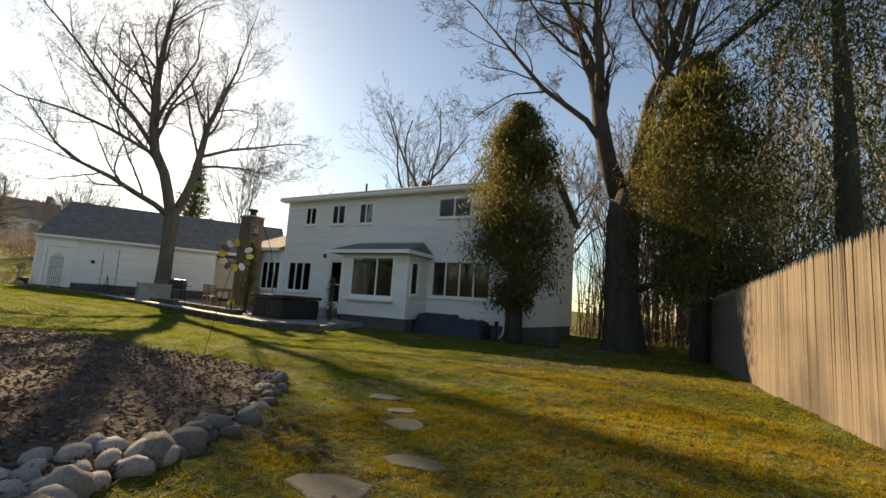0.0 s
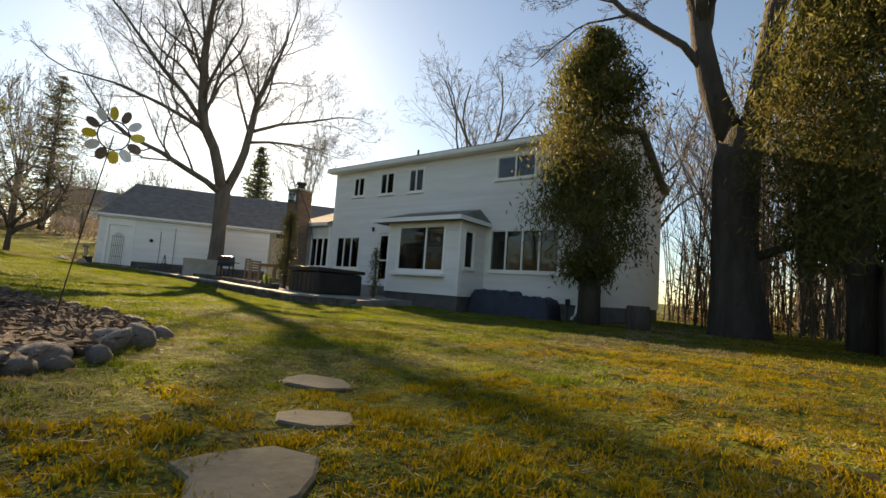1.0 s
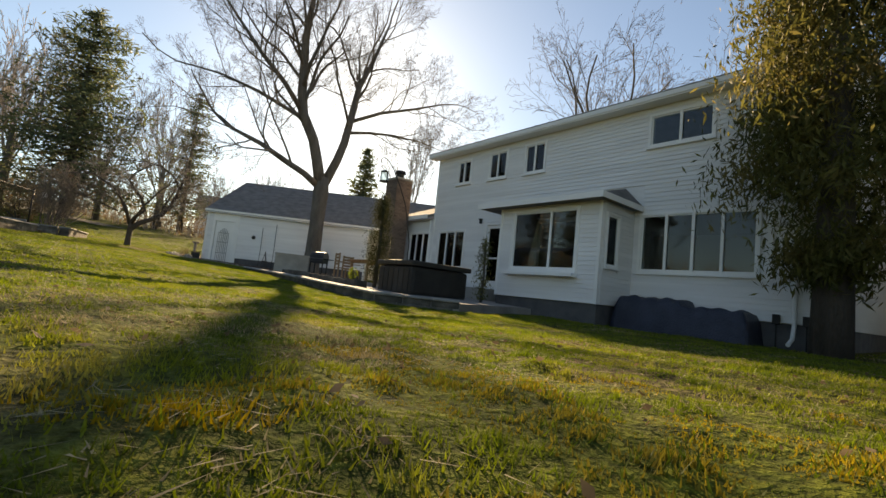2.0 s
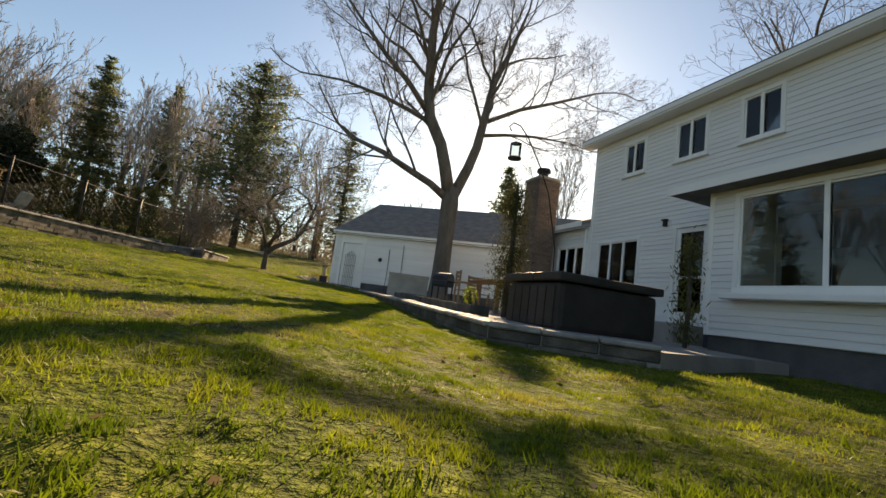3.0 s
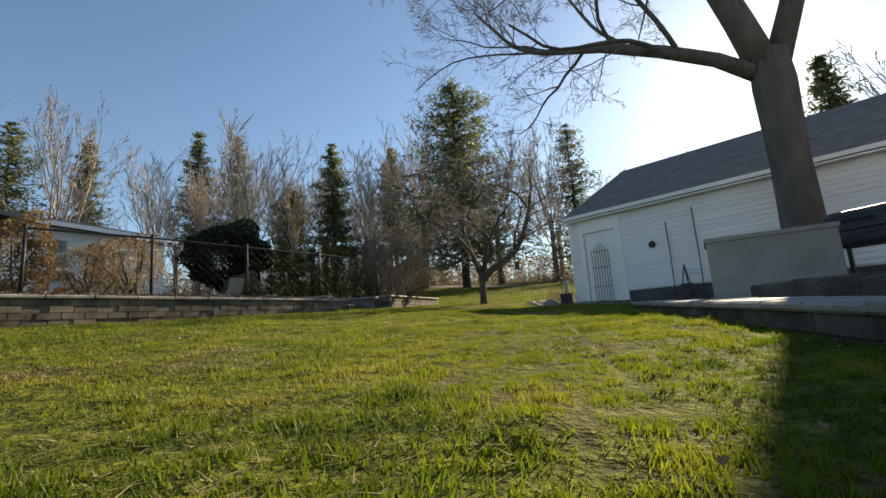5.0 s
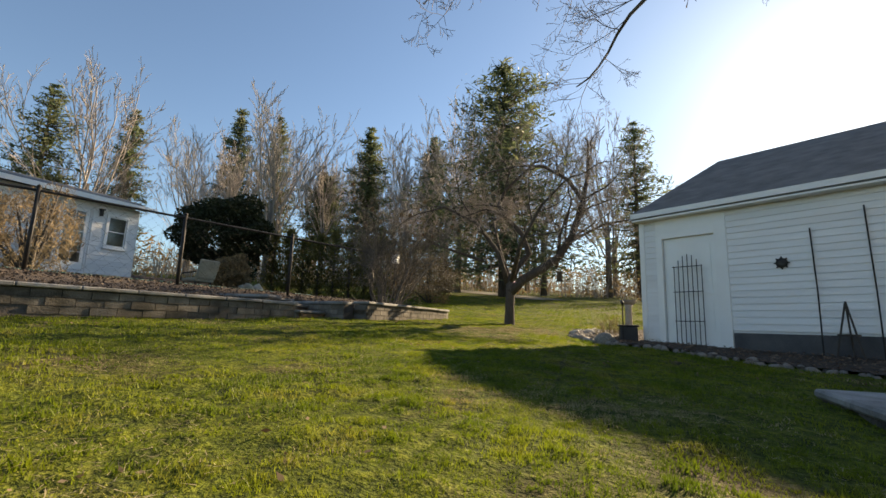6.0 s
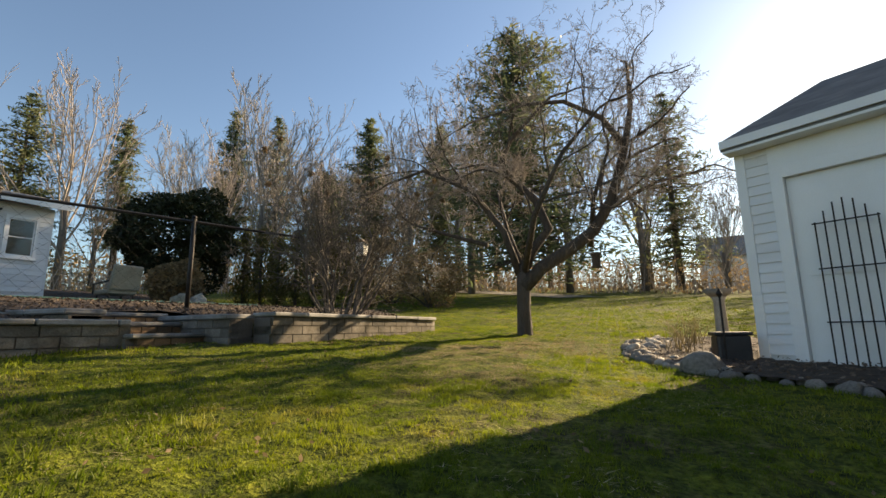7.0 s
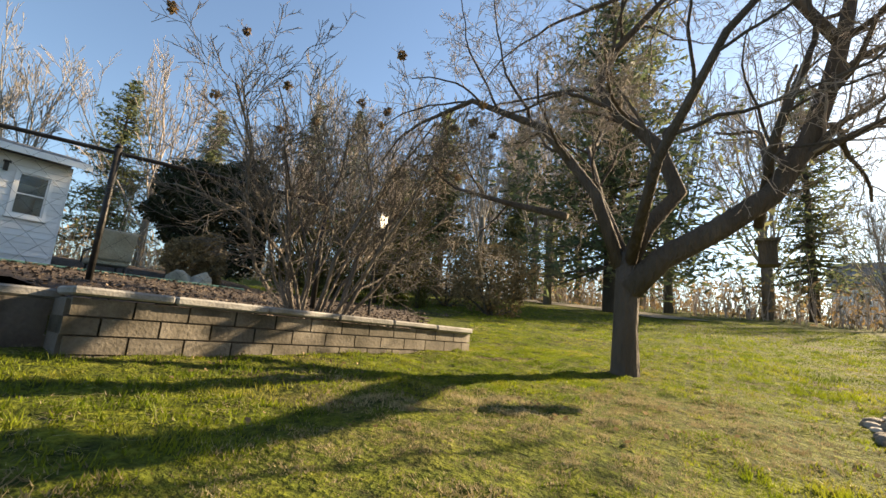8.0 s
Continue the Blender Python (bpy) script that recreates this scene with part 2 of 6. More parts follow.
def mesh(name, verts, faces, mat, smooth=False):
    me = bpy.data.meshes.new(name)
    if isinstance(faces, np.ndarray):
        n, k = faces.shape
        me.vertices.add(len(verts))
        me.vertices.foreach_set("co", np.asarray(verts, np.float32).ravel())
        me.loops.add(n * k)
        me.loops.foreach_set("vertex_index", faces.astype(np.int32).ravel())
        me.polygons.add(n)
        me.polygons.foreach_set("loop_start", np.arange(0, n * k, k, dtype=np.int32))
        me.polygons.foreach_set("loop_total", np.full(n, k, np.int32))
        me.update(calc_edges=True)
    else:
        me.from_pydata(np.asarray(verts, float).tolist(), [], faces)
    me.materials.append(mat)
    if smooth:
        me.polygons.foreach_set("use_smooth", np.ones(len(me.polygons), bool))
    me.update()
    return me


def part(name, shape, mat, parent=None, label="", smooth=False, kind="", category=""):
    """One mesh object; shape is (verts, faces) in world metres, or a bmesh."""
    if isinstance(shape, bmesh.types.BMesh):
        v = np.array([q.co[:] for q in shape.verts])
        shape.verts.index_update()
        f = [[q.index for q in face.verts] for face in shape.faces]
        shape.free()
    else:
        v, f = np.asarray(shape[0], float), shape[1]
    if parent:
        inv = np.array(world_of(parent).inverted())
        v = v @ inv[:3, :3].T + inv[:3, 3]
    ob = new(name, mesh(name, v, f, mat, smooth))
    ob.parent = parent
    return tagged(ob, label, category, "", kind)


def thing(name, at, label, category, group="", kind="", turn=0.0):
    ob = new(name)
    ob.empty_display_size = 0.2
    ob.matrix_basis = pose(at[0], at[1], at[2], 0, 0, turn)
    return tagged(ob, label, category, group, kind)


BOX_F = [[0, 3, 2, 1], [4, 5, 6, 7], [0, 1, 5, 4], [1, 2, 6, 5], [2, 3, 7, 6], [3, 0, 4, 7]]


def box(x0, x1, y0, y1, z0, z1, m=None):
    v = np.array([(x0, y0, z0), (x1, y0, z0), (x1, y1, z0), (x0, y1, z0), (x0, y0, z1), (x1, y0, z1), (x1, y1, z1), (x0, y1, z1)], float)
    return (moved(v, m) if m is not None else v), [list(f) for f in BOX_F]


def moved(v, m):
    a = np.array(m)
    return np.asarray(v) @ a[:3, :3].T + a[:3, 3]


def rounded_box(x0, x1, y0, y1, z0, z1, bevel=0.02, m=None, seg=2):
    bm = bmesh.new()
    v, f = box(x0, x1, y0, y1, z0, z1, m)
    vs = [bm.verts.new(c) for c in v]
    for q in f:
        bm.faces.new([vs[i] for i in q])
    bmesh.ops.bevel(bm, geom=list(bm.edges), offset=bevel, segments=seg, affect="EDGES", profile=0.6)
    return bm


def join(*shapes):
    vs, fs, k = [], [], 0
    for v, f in shapes:
        vs.append(np.asarray(v, float))
        fs += [[i + k for i in q] for q in f]
        k += len(v)
    return np.concatenate(vs), fs


def tube(points, radii, sides=6, cap=True):
    """A tapered tube along a line of points."""
    p = np.asarray(points, float)
    n = len(p)
    r = np.asarray(radii, float) * np.ones(n)
    d = np.gradient(p, axis=0)
    d /= np.linalg.norm(d, axis=1)[:, None] + 1e-9
    up = np.array((0.0, 0.0, 1.0)) if abs(d[0][2]) < 0.9 else np.array((1.0, 0.0, 0.0))
    a = np.cross(d, up)
    a /= np.linalg.norm(a, axis=1)[:, None] + 1e-9
    b = np.cross(d, a)
    ang = np.arange(sides) * 2 * np.pi / sides
    v = p[:, None, :] + r[:, None, None] * (np.cos(ang)[None, :, None] * a[:, None, :] + np.sin(ang)[None, :, None] * b[:, None, :])
    i = np.arange(n - 1)[:, None] * sides
    j, k = np.arange(sides)[None, :], (np.arange(sides)[None, :] + 1) % sides
    f = np.stack([i + j, i + k, i + sides + k, i + sides + j], -1).reshape(-1, 4)
    if cap:
        f = f.tolist()
        f += [list(range(sides))[::-1], [(n - 1) * sides + q for q in range(sides)]]
    return v.reshape(-1, 3), f


# ---- the lie of the land ----
LAND = np.array([
    (7.4, -13, -0.25), (6.2, -12, -0.29), (10.5, -5.5, -0.36), (11, -10, -0.24), (-1.4, -6.9, -0.43), (-3.7, -8.1, -0.38),
    (-7.8, -6.4, -0.20), (0.7, -7.8, -0.43), (-2.6, -11, -0.26), (-17.3, -9.4, 0.36), (-19.7, -6.0, 0.28), (-16.8, -12.3, 0.57), (-17.95, -11.4, 0.60),
    (-21.4, -11, 0.70), (-23, -9.4, 0.70), (-12, -8, 0.06), (-3, -1, -0.40), (7.3, 0.3, -0.45), (0, -14, -0.05),
    (-8, -15.6, 0.33), (9, -18, -0.25), (-60, -15, 5.0), (-50, -50, 5.5), (20, 25, -0.6), (40, -30, 0.2),
    (-25, 30, 0.6), (5, -45, 1.0), (-24, -27, 1.75), (-10, -24, 1.2)])


def _fit_land():
    p = LAND[:, :2]
    d = np.linalg.norm(p[:, None] - p[None], axis=2)
    n = len(p)
    a = np.zeros((n + 3, n + 3))
    a[:n, :n] = d - 0.6 * np.eye(n)
    a[:n, n], a[:n, n + 1:] = 1, p
    a[n:, :n] = a[:n, n:].T
    return np.linalg.solve(a, np.r_[LAND[:, 2], 0, 0, 0])


LAND_W = _fit_land()


def land(x, y):
    """Height of the ground."""
    x, y = np.asarray(x, float), np.asarray(y, float)
    out = LAND_W[-3] + LAND_W[-2] * np.clip(x, -140, 80) + LAND_W[-1] * np.clip(y, -120, 80)
    xc, yc = np.clip(x, -140, 80), np.clip(y, -120, 80)
    for (px, py, _), w in zip(LAND, LAND_W):
        out = out + w * np.sqrt((xc - px) ** 2 + (yc - py) ** 2 + 1.0)
    # low swells of the turf
    swell = np.sin(1.7 * x + 0.9 * np.sin(1.1 * y)) + np.sin(2.1 * y + 1.3 + 0.8 * np.sin(1.3 * x)) + np.sin(1.4 * x + 1.9 * y) + 0.6 * np.sin(3.1 * x - 2.2 * y)
    return out + 0.007 * swell


def inside(poly, x, y):
    x, y = np.asarray(x), np.asarray(y)
    hit = np.zeros(x.shape, bool)
    for (x0, y0), (x1, y1) in zip(poly, poly[1:] + poly[:1]):
        c = ((y0 > y) != (y1 > y)) & (x < (x1 - x0) * (y - y0) / (y1 - y0 + 1e-12) + x0)
        hit ^= c
    return hit


ROCK_BED = [(7.35, -17.6), (7.25, -15.6), (7.2, -15.2), (7.05, -14.65), (6.75, -14.1), (6.4, -13.6), (5.95, -13.0), (5.4, -12.52), (4.7, -12.35), (3.3, -12.35), (1.5, -12.65), (0.2, -13.6), (-0.6, -15.0), (0.5, -17.0)]
GARAGE_BED = [(-21.7, -7.15), (-20.7, -7.5), (-19.5, -7.6), (-18.5, -7.1), (-17.7, -6.4), (-16.4, -5.3), (-15.2, -3.8), (-14.6, -2.3), (-15.3, 0.2), (-19.7, -6.1), (-20.6, -5.4), (-22.3, -5.6)]


STRIP = np.array([(9.6, -17.2), (8.2, -13.4), (3.0, -9.0), (-2.0, -7.5), (-11, -7.4), (-17.5, -8.6), (-21.5, -10.0)])
NO_GRASS = [ROCK_BED, GARAGE_BED, [(-2.2, 0.0), (-1.2, -5.0), (-2.26, -6.4), (-8.67, -6.02), (-13.6, -5.77), (-16, -1), (-11, 2)], [(-9, -0.02), (4, -0.02), (4, 9), (-9, 9)],
            [(-16.85, -12.3), (-0.4, -18.05), (-4, -30), (-30, -30), (-26, -13.0), (-21.5, -11.0), (-17.8, -11.65)]]
STONES = [(7.85, -14.4, 0.16), (7.95, -13.8, 0.14), (7.42, -13.1, 0.16), (7.15, -12.7, 0.11), (6.7, -12.36, 0.14)]


def strip_distance(x, y):
    d = np.full(x.shape, 1e9)
    for a, b in zip(STRIP[:-1], STRIP[1:]):
        ab = b - a
        t = np.clip(((x - a[0]) * ab[0] + (y - a[1]) * ab[1]) / (ab @ ab), 0, 1)
        d = np.minimum(d, np.hypot(x - a[0] - t * ab[0], y - a[1] - t * ab[1]))
    return d


def bumps(x, y, cell, width, seed):
    """Rounded humps at uneven places, between 0 and 1."""
    t = np.random.default_rng(seed).random((61, 67, 3))
    i, j = np.floor(x / cell).astype(int), np.floor(y / cell).astype(int)
    out = np.zeros(np.shape(x))
    for di in (-1, 0, 1):
        for dj in (-1, 0, 1):
            c = t[(i + di) % 61, (j + dj) % 67]
            d = (x - (i + di + c[..., 0]) * cell) ** 2 + (y - (j + dj + c[..., 1]) * cell) ** 2
            out = np.maximum(out, c[..., 2] ** 1.3 * np.exp(-d / (2 * width * width)))
    return out


def turf(x, y):
    """Height of the tussocks above the lie of the land, nothing under beds, stones and paving."""
    x, y = np.asarray(x, float), np.asarray(y, float)
    k = np.clip((9.0 - strip_distance(x, y)) / 3.0, 0, 1)
    for poly in NO_GRASS:
        k = np.where(inside(poly, x, y), 0.0, k)
    for sx, sy, r in STONES:
        k = k * np.clip((np.hypot((x - sx) / 1.1, (y - sy) / 0.9) - r * 0.95) / 0.12, 0, 1)
    return k * (0.026 * bumps(x, y, 0.17, 0.055, 51) + 0.022 * bumps(x, y, 0.42, 0.13, 52))


def ground_sheet():
    """One sheet out to the horizon, finest where the lawn is near."""
    def steps(lo, hi, near, far):
        s = [*np.arange(lo, hi + 0.01, near)]
        d, q = near, hi
        while q < far:
            d *= 1.35
            q += d
            s.append(q)
        d, q = near, lo
        while q > -far:
            d *= 1.35
            q -= d
            s.insert(0, q)
        return np.array(s)
    xs, ys = steps(-24, 11, 0.06, 1500), steps(-19, -4.5, 0.06, 1500)
    gx, gy = np.meshgrid(xs, ys, indexing="ij")
    gz = land(gx, gy) + turf(gx, gy)
    nx, ny = gx.shape
    i, j = np.meshgrid(np.arange(nx - 1), np.arange(ny - 1), indexing="ij")
    a = i * ny + j
    f = np.stack([a, a + ny, a + ny + 1, a + 1], -1).reshape(-1, 4)
    part("ground", (np.stack([gx, gy, gz], -1).reshape(-1, 3), f), M_LAWN, None, "rolling back lawn, green with mossy and straw-coloured patches", True, "structure", "lawn")


ground_sheet()


# ---- walls, siding, windows ----
def wall_shape(u0, u1, z0, z1, holes, thick, m):
    """A wall with real openings: u along, v inward, z up, laid into the world by m."""
    us = sorted({u0, u1, *[h[0] for h in holes], *[h[1] for h in holes]})
    zs = sorted({z0, z1, *[h[2] for h in holes], *[h[3] for h in holes]})
    us, zs = [u for u in us if u0 <= u <= u1], [z for z in zs if z0 <= z <= z1]
    cells = set()
    for i in range(len(us) - 1):
        for j in range(len(zs) - 1):
            cu, cz = (us[i] + us[i + 1]) / 2, (zs[j] + zs[j + 1]) / 2
            if not any(h[0] < cu < h[1] and h[2] < cz < h[3] for h in holes):
                cells.add((i, j))
    vs, fs, index = [], [], {}

    def vert(i, j, k):
        if (i, j, k) not in index:
            index[(i, j, k)] = len(vs)
            vs.append((us[i], thick * k, zs[j]))
        return index[(i, j, k)]
    for i, j in cells:
        q = [(i, j), (i + 1, j), (i + 1, j + 1), (i, j + 1)]
        fs.append([vert(*c, 0) for c in q])
        fs.append([vert(*c, 1) for c in q[::-1]])
        for n, (di, dj) in enumerate(((0, -1), (1, 0), (0, 1), (-1, 0))):
            if (i + di, j + dj) not in cells:
                a, b = q[n], q[(n + 1) % 4]
                fs.append([vert(*b, 0), vert(*a, 0), vert(*a, 1), vert(*b, 1)])
    return moved(vs, m), fs


SIDING_JOBS = []


def siding(parent, u0, u1, z0, z1, holes, m, pitch=0.115):
    """Notes a lapped siding wall; its boards are laid at the end of the file."""
    SIDING_JOBS.append((parent, u0, u1, z0, z1, holes, m, pitch))


def lay_siding():
    for parent, u0, u1, z0, z1, holes, m, pitch in SIDING_JOBS:
        inv = world_of(parent).inverted()
        z = z0
        while z < z1 - 0.02:
            top = min(z + pitch, z1)
            cuts = [(u0, u1)]
            for h in holes:
                if h[2] < (z + top) / 2 < h[3]:
                    cuts = [c for a, b in cuts for c in ((a, min(b, h[0])), (max(a, h[1]), b)) if c[1] - c[0] > 0.02]
            for a, b in cuts:
                v = np.array([(a, -0.026, z), (b, -0.026, z), (b, -0.004, z), (a, -0.004, z), (a, -0.010, top + 0.004), (b, -0.010, top + 0.004), (b, -0.004, top + 0.004), (a, -0.004, top + 0.004)])
                ob = new("siding_board", mesh("siding_board", moved(v, inv @ m), [list(q) for q in BOX_F], M_SIDING))
                ob.parent = parent
            z = top


def window(parent, u0, u1, z0, z1, m, mullions=(), rails=(), casing=0.07, sill=True, name="window", mat=M_TRIM):
    """Casing, sash bars, glass and sill as parts of one window."""
    c = [box(u0 - casing, u0, -0.05, 0.05, z0 - casing, z1 + casing, m), box(u1, u1 + casing, -0.05, 0.05, z0 - casing, z1 + casing, m),
         box(u0, u1, -0.05, 0.05, z1, z1 + casing, m), box(u0, u1, -0.05, 0.05, z0 - casing, z0, m)]
    win = part(name, join(*c), mat, parent)
    bars = [u0, *mullions, u1]
    for a, b in zip(bars[:-1], bars[1:]):
        s = 0.035
        sash = [box(a + 0.004, a + s, -0.02, 0.03, z0 + 0.004, z1 - 0.004, m), box(b - s, b - 0.004, -0.02, 0.03, z0 + 0.004, z1 - 0.004, m),
                box(a + s, b - s, -0.02, 0.03, z1 - s, z1 - 0.004, m), box(a + s, b - s, -0.02, 0.03, z0 + 0.004, z0 + s, m)]
        part("sash", join(*sash), mat, win)
        for r in rails:
            part("rail", box(a + s, b - s, -0.018, 0.028, z0 + r * (z1 - z0) - 0.015, z0 + r * (z1 - z0) + 0.015, m), mat, win)
        g = part("pane", box(a + s, b - s, 0.002, 0.008, z0 + s, z1 - s, m), M_GLASS, win)
        g.visible_shadow = False
    for u in mullions:
        part("mullion", box(u - 0.035, u + 0.035, -0.04, 0.04, z0, z1, m), mat, win)
    if sill:
        part("sill", box(u0 - casing - 0.03, u1 + casing + 0.03, -0.10, -0.001, z0 - casing - 0.035, z0 - casing, m), mat, win)
    return win


def frame_m(x, y, turn):
    """u along the wall, v into the building, z up."""
    return pose(x, y, 0, 0, 0, turn)


# ---- the white two-storey house ----
house = thing("house", (-3, 4, -0.42), "white two-storey house with lapped vinyl siding and low grey roof", "house")
F = frame_m(0, 0, 0)
HX0, HX1, HD = -8.8, 3.75, 8.5
upper = [(-7.52, -6.85, 4.22, 5.06), (-5.80, -5.02, 4.20, 5.10), (-4.13, -3.37, 4.18, 5.10), (0.10, 1.58, 4.32, 5.10)]
lower = [(0.0, 2.55, 1.04, 2.45), (-8.35, -6.85, 0.95, 2.33)]
door_hole = (-5.66, -4.86, 0.30, 2.48)
bay_hole = (-3.40, -0.40, 0.30, 2.45)
holes = upper + lower + [door_hole, bay_hole]
wall_n = part("wall", wall_shape(HX0, HX1, 0.05, 5.40, holes, 0.16, F), M_SIDING, house)
siding(wall_n, HX0 + 0.09, HX1 - 0.09, 0.06, 5.38, [(h[0] - 0.07, h[1] + 0.07, h[2] - 0.105, h[3] + 0.07) for h in upper + lower] + [(door_hole[0] - 0.08, door_hole[1] + 0.08, 0.0, door_hole[3] + 0.08), (-3.575, -0.225, 0.0, 2.66), (-4.1, 0.0, 2.60, 3.24)], F)
for u in (HX0, HX1 - 0.09):
    part("corner_board", box(u, u + 0.09, -0.032, -0.001, 0.05, 5.40), M_TRIM, house)
part("wall", box(HX0, HX0 + 0.16, 0.162, HD, 0.05, 5.40), M_SIDING, house)
part("wall", box(HX1 - 0.16, HX1, 0.162, HD, 0.05, 5.40), M_SIDING, house)
part("wall", box(HX0, HX1, HD + 0.002, HD + 0.16, 0.05, 5.40), M_SIDING, house)
part("foundation", box(HX0 + 0.03, HX1 - 0.03, 0.03, HD, -0.9, 0.046), M_FOUND, house)
part("room_floor", box(HX0 + 0.17, HX1 - 0.17, 0.17, HD - 0.01, 0.05, 0.28), M_DARKROOM, house)
part("room_floor", box(HX0 + 0.17, HX1 - 0.17, 0.17, HD - 0.01, 2.62, 2.90), M_DARKROOM, house)
part("room_wall", box(HX0 + 0.17, HX1 - 0.17, 4.0, 4.1, 0.285, 2.615), M_DARKROOM, house)
part("room_wall", box(HX0 + 0.17, HX1 - 0.17, 4.0, 4.1, 2.905, 5.39), M_DARKROOM, house)


def gable_roof(u0, u1, v0, v1, z_eave, z_ridge, m, thick=0.14):
    vm = (v0 + v1) / 2
    v = [(u, a, z) for u in (u0, u1) for a, z in ((v0, z_eave), (vm, z_ridge), (v1, z_eave), (v1, z_eave - thick), (vm, z_ridge - thick), (v0, z_eave - thick))]
    f = [[0, 1, 7, 6], [1, 2, 8, 7], [2, 3, 9, 8], [3, 4, 10, 9], [4, 5, 11, 10], [5, 0, 6, 11], [5, 4, 1, 0], [4, 3, 2, 1], [6, 7, 10, 11], [7, 8, 9, 10]]
    return moved(v, m), [q[::-1] for q in f]


roof = part("roof", gable_roof(HX0 - 0.25, HX1 + 0.25, -0.42, HD + 0.6, 5.56, 7.1, F), M_ROOF, house, "low-pitched grey asphalt shingle roof")
part("soffit", box(HX0 - 0.24, HX1 + 0.24, -0.40, -0.035, 5.36, 5.40), M_TRIM, house)
part("fascia", box(HX0 - 0.25, HX1 + 0.25, -0.43, -0.402, 5.40, 5.52), M_TRIM, house)
part("vent_pipe", tube([(-5.2, 1.6, 5.9), (-5.2, 1.6, 6.6)], 0.05, 8), M_METAL, house)
for a, b in ((HX0, HX0 + 0.16), (HX1 - 0.16, HX1)):
    part("gable", (np.array([(u, v, z) for u in (a, b) for v, z in ((0, 5.40), (HD, 5.40), (HD / 2 + 0.1, 6.85))]), [[0, 1, 2][::-1], [3, 4, 5], [0, 3, 5, 2], [1, 4, 3, 0], [2, 5, 4, 1]]), M_SIDING, house)
for h in upper:
    window(house, *h, F, mullions=[(h[0] + h[1]) / 2])
window(house, *lower[0], F, mullions=(0.62, 1.25, 1.88))
window(house, *lower[1], F, mullions=(-7.85, -7.35))
for h in (lower[0],):
    part("shutter_panel", box(h[1] + 0.16, h[1] + 0.3, -0.045, -0.028, 0.9, 2.5), M_TRIM, house)
part("curtain", join(*[box(-8.32 + 0.1 * i, -8.25 + 0.1 * i, 0.22 + 0.02 * (i % 2), 0.24 + 0.02 * (i % 2), 0.9, 2.35) for i in range(6)]), M_CURTAIN, house, "pale curtain behind the glass")
storm = part("door", join(box(-5.66, -5.56, 0.01, 0.06, 0.31, 2.47), box(-4.96, -4.86, 0.01, 0.06, 0.31, 2.47), box(-5.56, -4.96, 0.01, 0.06, 2.36, 2.47), box(-5.56, -4.96, 0.01, 0.06, 0.31, 0.52), box(-5.56, -4.96, 0.015, 0.055, 1.28, 1.34)), M_TRIM, house, "white glazed storm door")
p = part("pane", box(-5.56, -4.96, 0.03, 0.036, 0.52, 2.36), M_GLASS, storm)
p.visible_shadow = False
part("handle", tube([(-5.0, -0.03, 1.2), (-5.0, -0.06, 1.24), (-5.0, -0.06, 1.34), (-5.0, -0.03, 1.38)], 0.012, 6), M_METAL, storm)
for a in ((-5.74, -5.66, -0.04, 0.0, 0.25, 2.56), (-4.86, -4.78, -0.04, 0.0, 0.25, 2.56), (-5.66, -4.86, -0.038, 0.0, 2.48, 2.56)):
    part("door_casing", box(*a), M_TRIM, house)
part("doorstep", rounded_box(-5.9, -4.6, -1.1, -0.01, -0.5, 0.22, 0.02), M_CONC, house, "concrete doorstep")
part("wall_lamp", join(box(-6.02, -5.94, -0.10, -0.03, 2.56, 2.70), box(-6.05, -5.91, -0.13, -0.03, 2.70, 2.73)), M_METAL, house, "small dark wall lamp")

# bay with its hipped lean-to roof
BX0, BX1, BY = -3.57, -0.23, -1.52
bay = part("bay", wall_shape(BX0, BX1, 0.05, 2.66, [(-3.0, -0.93, 0.87, 2.42)], 0.14, frame_m(0, BY, 0)), M_SIDING, house, "boxed bay with a picture window")
R = frame_m(BX1, BY, 90)      # side wall: u runs into the yard's far side
side_hole = (0.22, 0.72, 1.02, 2.27)
side_r = part("bay", wall_shape(0.142, 1.52, 0.05, 2.66, [side_hole], 0.14, R), M_SIDING, house)
part("bay", box(BX0, BX0 + 0.14, BY + 0.142, -0.002, 0.05, 2.66), M_SIDING, house)
siding(bay, BX0 + 0.08, BX1 - 0.08, 0.06, 2.62, [(-3.08, -0.85, 0.70, 2.50)], frame_m(0, BY, 0))
siding(side_r, 0.08, 1.49, 0.06, 2.62, [(side_hole[0] - 0.07, side_hole[1] + 0.07, side_hole[2] - 0.11, side_hole[3] + 0.07)], R)
for u in (BX0, BX1 - 0.08):
    part("corner_board", box(u, u + 0.08, BY - 0.032, BY - 0.001, 0.05, 2.66), M_TRIM, house)
window(house, -3.0, -0.93, 0.87, 2.42, frame_m(0, BY, 0), mullions=(-1.72,), casing=0.08)
window(house, *side_hole, R, casing=0.06)
part("window_shelf", rounded_box(-3.12, -0.80, BY - 0.30, BY - 0.034, 0.66, 0.75, 0.012), M_TRIM, house, "white shelf under the picture window")
part("foundation", box(BX0 + 0.04, BX1 - 0.04, BY + 0.04, 0.02, -0.9, 0.046), M_FOUND, house)
part("bay_floor", box(BX0 + 0.15, BX1 - 0.15, BY + 0.15, 0.0, 0.05, 0.30), M_DARKROOM, house)
